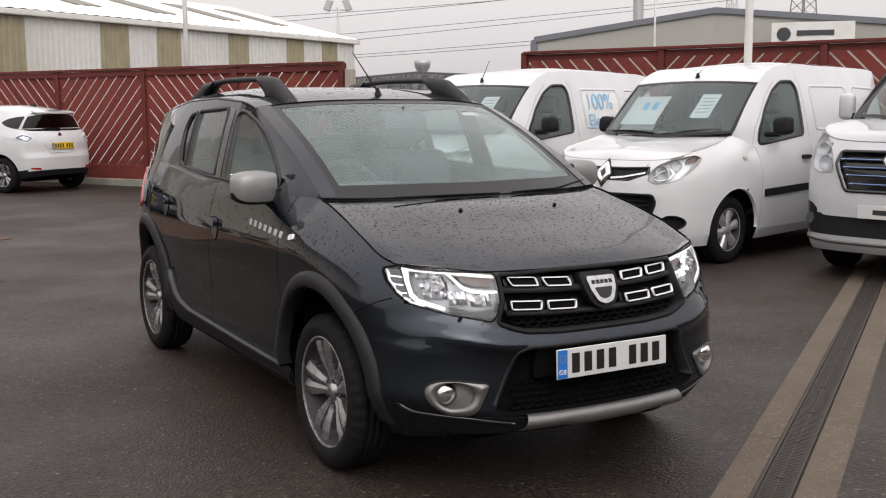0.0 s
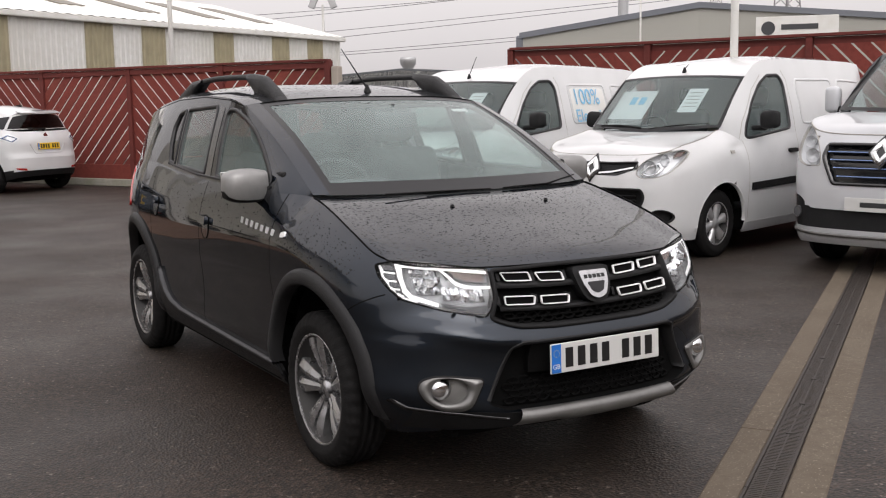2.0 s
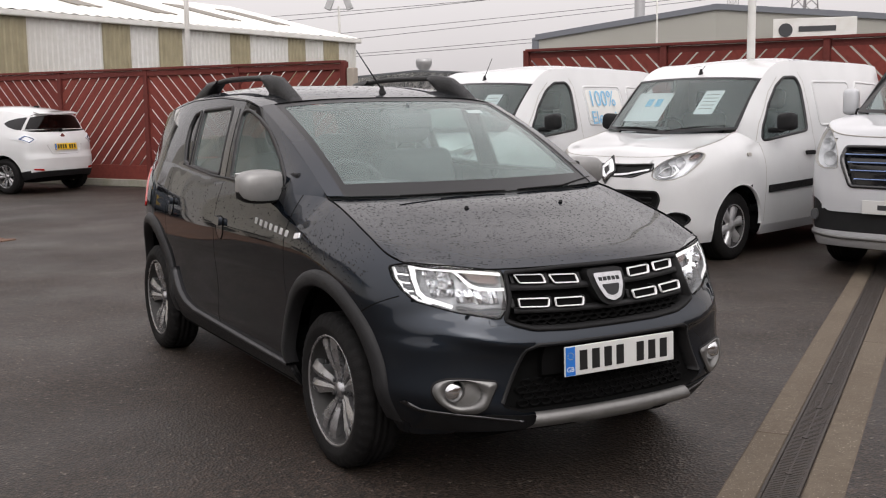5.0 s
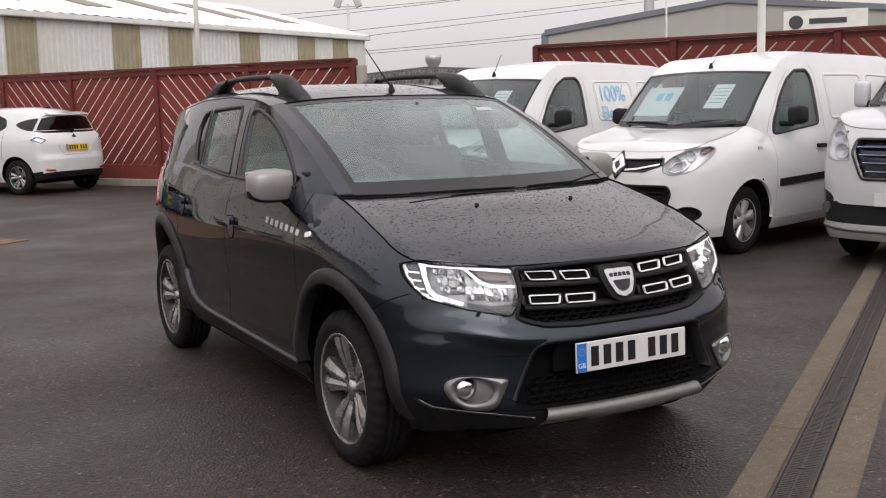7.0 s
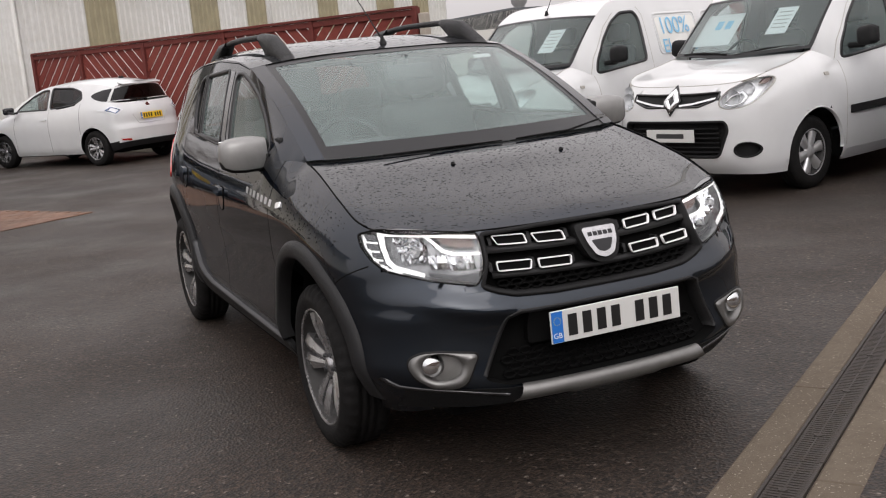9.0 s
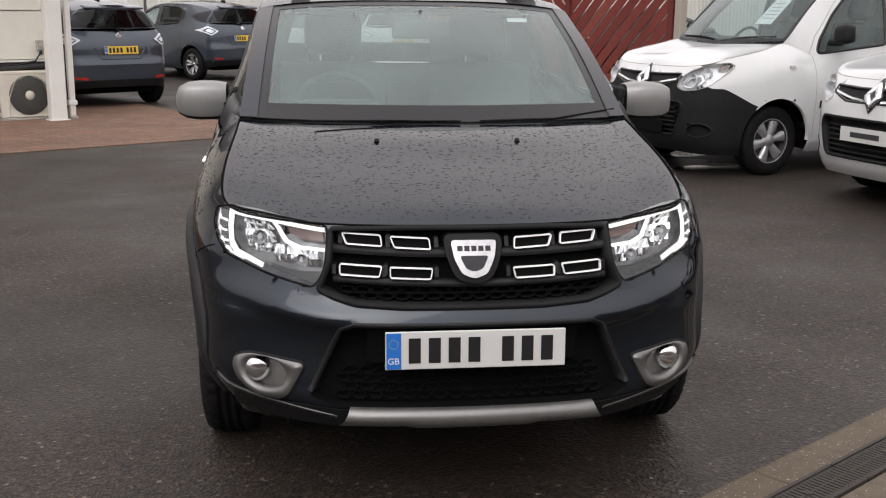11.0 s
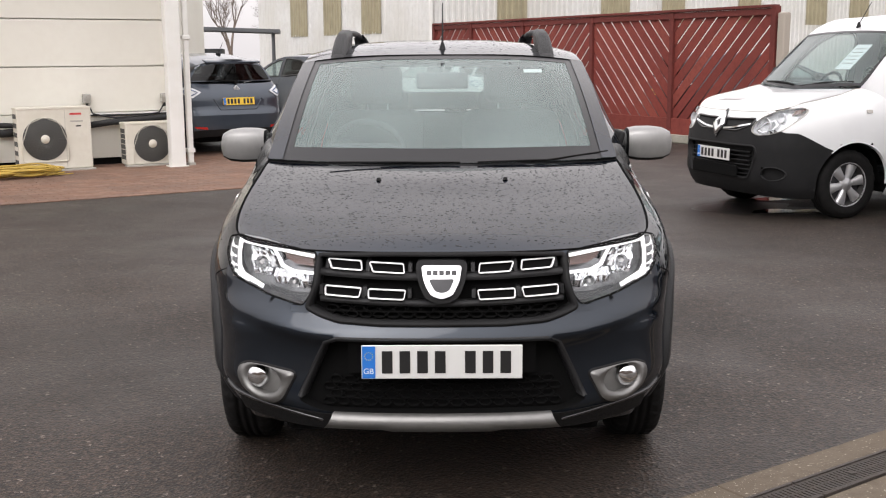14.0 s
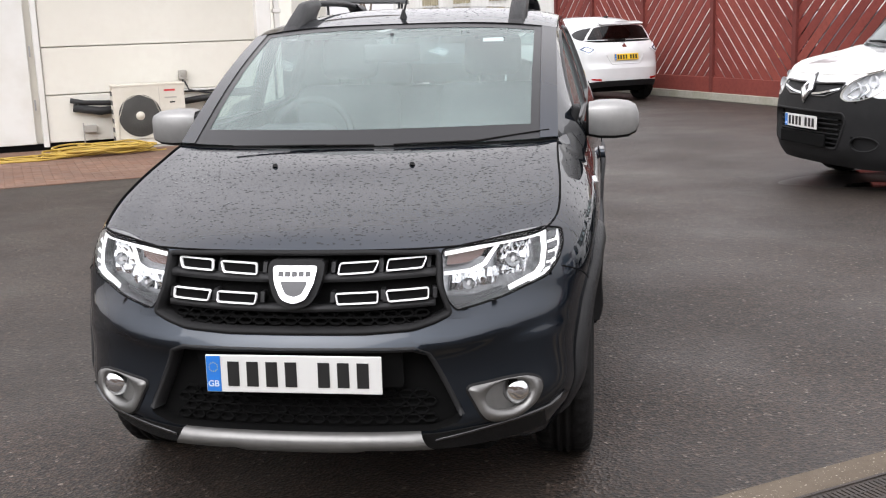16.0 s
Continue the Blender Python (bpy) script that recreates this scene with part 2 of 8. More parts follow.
def tube(points, radius, segs=8, cap=True):
    """Verts and faces of a tube along points; radius may be a list."""
    pts = [Vector(p) for p in points]
    vs, fs = [], []
    up = Vector((0, 0, 1))
    for i, p in enumerate(pts):
        d = (pts[min(i + 1, len(pts) - 1)] - pts[max(i - 1, 0)]).normalized()
        u = up if abs(d.z) < 0.9 else Vector((1, 0, 0))
        a = d.cross(u).normalized()
        b = a.cross(d)
        r = radius[i] if isinstance(radius, (list, tuple)) else radius
        for k in range(segs):
            t = 2 * math.pi * k / segs
            vs.append(p + (a * math.cos(t) + b * math.sin(t)) * r)
    for i in range(len(pts) - 1):
        for k in range(segs):
            a, b = i * segs + k, i * segs + (k + 1) % segs
            fs.append((a, b, b + segs, a + segs))
    if cap:
        fs.append(tuple(range(segs))[::-1])
        fs.append(tuple(range((len(pts) - 1) * segs, len(pts) * segs)))
    return vs, fs


def smooth_curve(table):
    """A smooth function through rows of (x, value), without overshoot."""
    xs = np.array([r[0] for r in table], float)
    ys = np.array([r[1] for r in table], float)
    h = np.diff(xs)
    s = np.diff(ys) / h
    m = np.zeros_like(ys)
    m[0], m[-1] = s[0], s[-1]
    for i in range(1, len(xs) - 1):
        if s[i - 1] * s[i] > 0:
            w1, w2 = 2 * h[i] + h[i - 1], h[i] + 2 * h[i - 1]
            m[i] = (w1 + w2) / (w1 / s[i - 1] + w2 / s[i])

    def at(x):
        x = np.clip(np.asarray(x, float), xs[0], xs[-1])
        i = np.clip(np.searchsorted(xs, x) - 1, 0, len(h) - 1)
        t = (x - xs[i]) / h[i]
        return ((2 * t ** 3 - 3 * t ** 2 + 1) * ys[i] + (t ** 3 - 2 * t ** 2 + t) * h[i] * m[i]
                + (-2 * t ** 3 + 3 * t ** 2) * ys[i + 1] + (t ** 3 - t ** 2) * h[i] * m[i + 1])
    return at


def inside(poly, x, y):
    c = False
    n = len(poly)
    for i in range(n):
        (x1, y1), (x2, y2) = poly[i], poly[i - 1]
        if (y1 > y) != (y2 > y) and x < (x2 - x1) * (y - y1) / (y2 - y1) + x1:
            c = not c
    return c


def rounded(poly, r, n=4):
    """The polygon with its corners rounded."""
    out, k = [], len(poly)
    for i in range(k):
        p, a, b = Vector(poly[i]), Vector(poly[i - 1]), Vector(poly[(i + 1) % k])
        da, db = a - p, b - p
        d = min(r, da.length * 0.45, db.length * 0.45)
        s, e = p + da.normalized() * d, p + db.normalized() * d
        for j in range(n + 1):
            t = j / n
            out.append(tuple(s * (1 - t) ** 2 + p * 2 * t * (1 - t) + e * t ** 2))
    return out


def spread(poly, step, closed=True):
    out, k = [], len(poly)
    for i in range(k if closed else k - 1):
        a, b = Vector(poly[i]), Vector(poly[(i + 1) % k])
        n = max(1, math.ceil((b - a).length / step))
        out += [tuple(a.lerp(b, j / n)) for j in range(n)]
    if not closed:
        out.append(tuple(poly[-1]))
    return out


def sheet(poly, step, to3d, off, depth):
    """Verts and faces of a filled polygon laid on a surface: its face at off, its rim going depth inwards."""
    from mathutils.geometry import delaunay_2d_cdt
    edge = spread(poly, step)
    if sum(edge[i - 1][0] * edge[i][1] - edge[i][0] * edge[i - 1][1] for i in range(len(edge))) < 0:
        edge.reverse()
    n = len(edge)
    pts = [Vector(p) for p in edge]
    xs, ys = [p[0] for p in edge], [p[1] for p in edge]
    a = min(xs) + step / 2
    while a < max(xs):
        b = min(ys) + step / 2
        while b < max(ys):
            if inside(edge, a, b) and min((Vector((a, b)) - p).length_squared for p in pts[:n]) > (step * 0.45) ** 2:
                pts.append(Vector((a, b)))
            b += step
        a += step
    vo, _, fo, _, _, _ = delaunay_2d_cdt(pts, [(i, (i + 1) % n) for i in range(n)], [], 1, 1e-5)
    vs = [to3d(v[0], v[1], off) for v in vo]
    fs = [tuple(f) for f in fo]
    if depth:
        k = len(vs)
        vs += [to3d(p[0], p[1], off) for p in edge] + [to3d(p[0], p[1], off - depth) for p in edge]
        fs += [(k + i, k + n + i, k + n + (i + 1) % n, k + (i + 1) % n) for i in range(n)]
    return vs, fs


def bead(line, step, to3d, width, height, closed=True, sink=0.004):
    """Verts and faces of a raised strip of that width along a line on a surface."""
    pts = spread(line, step, closed)
    n = len(pts)
    vs, fs = [], []
    for i in range(n):
        p = Vector(pts[i])
        q = Vector(pts[(i + 1) % n]) if closed or i < n - 1 else p
        o = Vector(pts[i - 1]) if closed or i > 0 else p
        d = (q - o).normalized()
        s = Vector((-d.y, d.x)) * width / 2
        for k, h in ((1, -sink), (0.8, height), (-0.8, height), (-1, -sink)):
            vs.append(to3d(p.x + s.x * k, p.y + s.y * k, h))
    for i in range(n if closed else n - 1):
        for k in range(3):
            a, b = i * 4 + k, ((i + 1) % n) * 4 + k
            fs.append((a, a + 1, b + 1, b))
    if not closed:
        fs += [(0, 1, 2, 3), ((n - 1) * 4 + 3, (n - 1) * 4 + 2, (n - 1) * 4 + 1, (n - 1) * 4)]
    return vs, fs


def mirrored(vf):
    vs, fs = vf
    k = len(vs)
    return list(vs) + [(-v[0], v[1], v[2]) for v in vs], list(fs) + [tuple(i + k for i in reversed(f)) for f in fs]


def flipped(vf):
    vs, fs = vf
    return [(-v[0], v[1], v[2]) for v in vs], [tuple(reversed(f)) for f in fs]


def joined(*lots):
    vs, fs = [], []
    for v, f in lots:
        k = len(vs)
        vs += list(v)
        fs += [tuple(i + k for i in q) for q in f]
    return vs, fs


class Shell:
    """A vehicle's body. Its nose points along -y, the front axle is at y 0, and z 0 is the ground.
    The lower body is a plan outline, drawn in by an amount that depends on the height; bonnet, windscreen, roof and cabin sides lie on top."""

    def __init__(s, outline, d_front, d_side, d_rear, z_low, z_top, d_top, h_top, side_top, roof_z, roof_edge_z, roof_y, d_corner=((0, 0), (1, 0), (2, 0)), crease=((0, 0), (1, 0), (2, 0))):
        t = np.linspace(0, 1, len(outline))
        fx, fy = smooth_curve(list(zip(t, [p[0] for p in outline]))), smooth_curve(list(zip(t, [p[1] for p in outline])))
        tt = np.linspace(0, 1, 4000)
        X, Y = fx(tt), fy(tt)
        L = np.concatenate([[0], np.cumsum(np.hypot(np.diff(X), np.diff(Y)))])
        s.total = L[-1]
        s.u = np.linspace(0, s.total, 1600)
        s.X, s.Y = np.interp(s.u, L, X), np.interp(s.u, L, Y)
        k = np.ones(41) / 41
        px = np.concatenate([-s.X[40:0:-1], s.X, s.X[-2:-42:-1] * -1])
        py = np.concatenate([s.Y[40:0:-1], s.Y, s.Y[-2:-42:-1]])
        s.X, s.Y = np.convolve(px, k, "same")[40:-40], np.convolve(py, k, "same")[40:-40]
        dx, dy = np.gradient(s.X), np.gradient(s.Y)
        n = np.hypot(dx, dy)
        s.nx, s.ny = dy / n, -dx / n
        s.df, s.ds, s.dr = smooth_curve(d_front), smooth_curve(d_side), smooth_curve(d_rear)
        s.zl, s.zt, s.dt, s.ht = smooth_curve(z_low), smooth_curve(z_top), smooth_curve(d_top), h_top
        s.mid = (s.Y.min() + s.Y.max()) / 2
        s.side_top = side_top          # rows of (y, z, x): the upper edge of the cabin's side
        s.st_z, s.st_x = smooth_curve([(r[0], r[1]) for r in side_top]), smooth_curve([(r[0], r[2]) for r in side_top])
        s.rz, s.rez, s.ry = smooth_curve(roof_z), smooth_curve(roof_edge_z), roof_y
        s.dc, s.cr = smooth_curve(list(d_corner)), smooth_curve(list(crease))   # corners drawn in by height; lines of the nose that rise outwards
        s.cache = {}

    def ring(s, z):
        """Plan line at the height z, for all of u."""
        key = round(z, 4)
        if key not in s.cache:
            front = (s.Y < s.mid)
            zt = s.zt(s.Y)
            top = np.clip((z - zt + s.ht) / s.ht, 0, 1.0)
            corner = np.where(front, 4 * s.nx ** 2 * s.ny ** 2 * s.dc(z), 0)
            d = s.ny ** 2 * np.where(front, s.df(z - s.cr(s.X)), s.dr(z)) + s.nx ** 2 * s.ds(z) + corner + s.dt(s.Y) * top ** 2
            s.cache[key] = (s.X - s.nx * d, s.Y - s.ny * d)
        return s.cache[key]

    def at(s, u, z):
        x, y = s.ring(z)
        return np.interp(u, s.u, x), np.interp(u, s.u, y)

    def normal(s, u):
        return np.interp(u, s.u, s.nx), np.interp(u, s.u, s.ny)

    def front(s, x, z, off=0.0):
        """The point of the nose at (x, z), raised by off."""
        X, Y = s.ring(z)
        sel = s.Y < s.mid
        sg = -1 if x < 0 else 1
        X2 = np.maximum.accumulate(X[sel])
        u = np.interp(abs(x), X2, s.u[sel])
        nx, ny = s.normal(u)
        y = np.interp(u, s.u, Y)
        return Vector((x + sg * nx * off, y + ny * off, z))

    def rear(s, x, z, off=0.0):
        X, Y = s.ring(z)
        sel = s.Y >= s.mid
        sg = -1 if x < 0 else 1
        X2 = np.maximum.accumulate(X[sel][::-1])
        u = np.interp(abs(x), X2, s.u[sel][::-1])
        nx, ny = s.normal(u)
        return Vector((x + sg * nx * off, np.interp(u, s.u, Y) + ny * off, z))

    def cabin(s, y, z):
        """x of the cabin's side above the waist line."""
        zb = float(s.zt(y))
        xb = float(s.waist(y))
        zt, xt = float(s.st_z(y)), float(s.st_x(y))
        t = min(1.0, max(0.0, (z - zb) / max(0.02, zt - zb)))
        return xb + (xt - xb) * (0.72 * t + 0.28 * t * t)

    def waist(s, y):
        X, Y = s.ring(float(s.zt(y)))
        return np.interp(y, Y, X)

    def side(s, y, z, off=0.0):
        """The point of the flank at (y, z) on the +x side."""
        if z > float(s.zt(y)):
            return Vector((s.cabin(y, z) + off * 0.93, y, z + off * 0.35))
        X, Y = s.ring(z)
        u = np.interp(y, Y, s.u)
        nx, ny = s.normal(u)
        return Vector((np.interp(u, s.u, X) + nx * off, y + ny * off, z))

    def other(s, y, z, off=0.0):
        p = s.side(y, z, off)
        return Vector((-p.x, p.y, p.z))

    def us(s, step, gaps=()):
        """Samples of u, with narrow columns at the shut lines' y."""
        at = set(np.linspace(0, s.total, int(s.total / step) + 1))
        mid_u = s.u[np.argmin(np.abs(s.Y - s.mid))]
        for g in gaps:
            ug = float(np.interp(g, s.Y, s.u))
            at = {a for a in at if abs(a - ug) > step * 0.3}
            at |= {ug - 0.0035, ug + 0.0035}
        return sorted(at)

    def lower(s, step, gaps=(), rows=26, split=None):
        """The lower body of the +x side: a grid of points and, per quad, its indices and place."""
        us = s.us(step, gaps)
        vs, quads = [], []
        gu = [float(np.interp(g, s.Y, s.u)) for g in gaps]
        for u in us:
            y0 = float(np.interp(u, s.u, s.Y))
            zl, zt = float(s.zl(y0)), float(s.zt(y0))
            zs = [zl + (zt - zl) * j / rows for j in range(rows + 1)]
            if split is not None:
                zc, j0 = split(float(np.interp(u, s.u, s.X)), y0), int(rows * 0.68)
                zs = [zl + (zc - zl) * j / j0 for j in range(j0)] + [zc + (zt - zc) * j / (rows - j0) for j in range(rows - j0 + 1)]
            for z in zs:
                x, y = s.at(u, z)
                vs.append([float(x) if u > 0 and u < s.total else 0.0, float(y), z])
        for i in range(len(us) - 1):
            for j in range(rows):
                a = i * (rows + 1) + j
                q = (a, a + rows + 1, a + rows + 2, a + 1)
                c = [sum(vs[k][m] for k in q) / 4 for m in range(3)]
                seam = any(abs((us[i] + us[i + 1]) / 2 - g) < 0.002 for g in gu)
                quads.append((q, c, seam or ("low" if split is not None and j < int(rows * 0.68) else False)))
        return vs, quads


def arch_cut(vs, quads, shell, arches, cell):
    """Take the quads inside the wheel arches away and lay the rims on true circles."""
    for ya, za, R in arches:
        for v in vs:
            if v[0] > 0.45:
                dy, dz = v[1] - ya, v[2] - za
                r = math.hypot(dy, dz)
                if 1e-6 < abs(r - R) < cell * 0.75 and v[2] > 0.1:
                    y, z = ya + dy * R / r, za + dz * R / r
                    p = shell.side(y, z)
                    v[0], v[1], v[2] = p.x, p.y, p.z
        quads = [q for q in quads if not (q[1][0] > 0.45 and math.hypot(q[1][1] - ya, q[1][2] - za) < R)]
    return quads


def panels(vs, quads, region, mats, parent, labels, both):
    """Cut a half body into named parts. both: names that span the two sides as one part."""
    lots = {}
    for q, c, gap in quads:
        name = region(*c, gap)
        if name:
            lots.setdefault(name, []).append(q)
    made = {}
    for name, qs in lots.items():
        ids = sorted({i for q in qs for i in q})
        back = {i: k for k, i in enumerate(ids)}
        half = [tuple(vs[i]) for i in ids], [tuple(back[i] for i in q) for q in qs]
        key, name = name, name.split("|")[0]
        mat = mats.get(name, mats["body"])
        if name in both:
            whole = mirrored(half)
            ob = mesh_object(name, *whole, mat, parent, labels.get(name, ""))
            bm = bmesh.new()
            bm.from_mesh(ob.data)
            bmesh.ops.remove_doubles(bm, verts=bm.verts, dist=0.0004)
            bm.to_mesh(ob.data)
            bm.free()
            made[name] = [ob]
        else:
            made[name] = [mesh_object(name, *half, mat, parent, labels.get(name, "")), mesh_object(name, *flipped(half), mat, parent, labels.get(name, ""))]
    return made


def skin(name, rows, mat, parent, label=""):
    """A smooth sheet through rows of points."""
    n = len(rows[0])
    vs = [p for r in rows for p in r]
    fs = [(i * n + j, i * n + j + 1, (i + 1) * n + j + 1, (i + 1) * n + j) for i in range(len(rows) - 1) for j in range(n - 1)]
    return mesh_object(name, vs, fs, mat, parent, label)


def words(text, size, mat, parent, m, name="lettering"):
    cu = bpy.data.curves.new(name, "FONT")
    cu.body, cu.size, cu.extrude = text, size, .0008
    cu.align_x, cu.align_y = 'LEFT', 'CENTER'
    cu.materials.append(mat)
    ob = new(name, cu)
    ob.parent = parent
    ob.matrix_basis = m
    return ob


def plate_bars(parent, m, width, height, ground, band=True, blocks=(4, 3)):
    """A number plate: the letters are plain bars."""
    pl = part("number_plate", box_bm(width, 0.008, height, m, 0.003), ground, parent, "number plate with plain black bars")
    x0 = -width / 2 + (0.055 if band else 0.02)
    if band:
        part("band", box_bm(0.042, 0.002, height - 0.006, m @ pose(-width / 2 + 0.024, -0.0052, 0)), M["plate_blue"], pl)
        words("GB", 0.026, M["white_ink"], pl, m @ pose(-width / 2 + 0.006, -0.0066, -0.030, 90))
        for i in range(12):
            a = math.pi * i / 6
            part("star", cyl_bm(0.0016, 0.0016, 0.001, m @ pose(-width / 2 + 0.024 + 0.013 * math.cos(a), -0.0066, 0.020 + 0.013 * math.sin(a), 90), 6), M["star"], pl)
    w = (width / 2 - 0.02 - x0) / (sum(blocks) + 0.8)
    x = x0 + w / 2
    for n in blocks:
        for i in range(n):
            part("bar", box_bm(w * 0.60, 0.002, height * 0.66, m @ pose(x, -0.0052, 0)), M["ink"], pl)
            x += w
        x += w * 0.7
    return pl


# ---- vehicles ----
def nearest_on(poly, p):
    best = None
    for i in range(len(poly)):
        a, b = Vector(poly[i - 1]), Vector(poly[i])
        d = b - a
        t = max(0, min(1, (p - a).dot(d) / max(1e-12, d.length_squared)))
        q = a + d * t
        if best is None or (q - p).length < best[0]:
            best = ((q - p).length, q)
    return best


def cut_holes(vs, quads, polys, place, to3d, cell, where):
    """Open holes of given outlines in a grid, with its edges laid on the outlines."""
    for poly in polys:
        xs, ys = [p[0] for p in poly], [p[1] for p in poly]
        lo, hi = (min(xs) - cell, min(ys) - cell), (max(xs) + cell, max(ys) + cell)
        for v in vs:
            if where(v):
                a, b = place(v)
                if lo[0] < a < hi[0] and lo[1] < b < hi[1]:
                    d, q = nearest_on(poly, Vector((a, b)))
                    if d < cell * 0.62:
                        w = to3d(q.x, q.y, 0)
                        v[0], v[1], v[2] = w[0], w[1], w[2]
        quads = [q for q in quads if not (where(q[1]) and inside(poly, *place([sum(vs[k][m] for k in q[0]) / 4 for m in range(3)])))]
    return quads


def cabin_side(shell, y0, y1, step, rows, holes, cell):
    """The cabin's +x flank above the waist, with window openings."""
    n = int((y1 - y0) / step)
    vs, quads = [], []
    for i in range(n + 1):
        y = y0 + (y1 - y0) * i / n
        zb, zt = float(shell.zt(y)), float(shell.st_z(y))
        for j in range(rows + 1):
            z = zb + (zt - zb) * j / rows
            vs.append([shell.cabin(y, z), y, z])
    for i in range(n):
        for j in range(rows):
            a = i * (rows + 1) + j
            q = (a, a + rows + 1, a + rows + 2, a + 1)
            quads.append((q, [sum(vs[k][m] for k in q) / 4 for m in range(3)], False))
    quads = cut_holes(vs, quads, holes, lambda v: (v[1], v[2]), shell.side, cell, lambda v: True)
    ids = sorted({i for q in quads for i in q[0]})
    back = {i: k for k, i in enumerate(ids)}
    return [tuple(vs[i]) for i in ids], [tuple(back[i] for i in q[0]) for q in quads]


def coons(front, side, base, centre):
    """A sheet between four border lines, each a list of points: front and base run outwards, side and centre run backwards."""
    n, m = len(front), len(side)
    rows = []
    for j in range(m):
        t = j / (m - 1)
        row = []
        for i in range(n):
            s = i / (n - 1)
            a = front[i] * (1 - t) + base[i] * t
            b = centre[j] * (1 - s) + side[j] * s
            c = front[0] * (1 - s) * (1 - t) + front[-1] * s * (1 - t) + base[0] * (1 - s) * t + base[-1] * s * t
            row.append(a + b - c)
        rows.append(row)
    return rows


def resample(points, n):
    pts = [Vector(p) for p in points]
    L = [0.0]
    for a, b in zip(pts, pts[1:]):
        L.append(L[-1] + (b - a).length)
    return [Vector([np.interp(L[-1] * k / (n - 1), L, [p[c] for p in pts]) for c in range(3)]) for k in range(n)]


def bonnet(shell, y_corner, base_half, centre, n=26, m=30):
    """Rows of the bonnet (both sides). base_half: cowl line from the middle outwards; centre: line from nose to cowl."""
    lip, flank = [], []
    y_end = base_half[-1][1]
    for u in np.linspace(0, shell.total * 0.5, 500):
        Y = float(np.interp(u, shell.u, shell.Y))
        z = float(shell.zt(Y))
        x, y = shell.at(u, z)
        p = Vector((x if u > 0 else 0, y, z))
        if p.y <= y_corner:
            lip.append(p)
        elif p.y <= y_end:
            flank.append(p)
    flank = [lip[-1]] + flank + [Vector(base_half[-1])]
    cen = [lip[0]] + [Vector(p) for p in centre] + [Vector(base_half[0])]
    cy = smooth_curve([(p.y, p.z) for p in cen])
    cen = [Vector((0, y, float(cy(y)))) for y in np.linspace(cen[0].y, cen[-1].y, 60)]
    half = coons(resample(lip, n), resample(flank, m), resample(base_half, n), resample(cen, m))
    return [[Vector((-p.x, p.y, p.z)) for p in r[:0:-1]] + r for r in half]


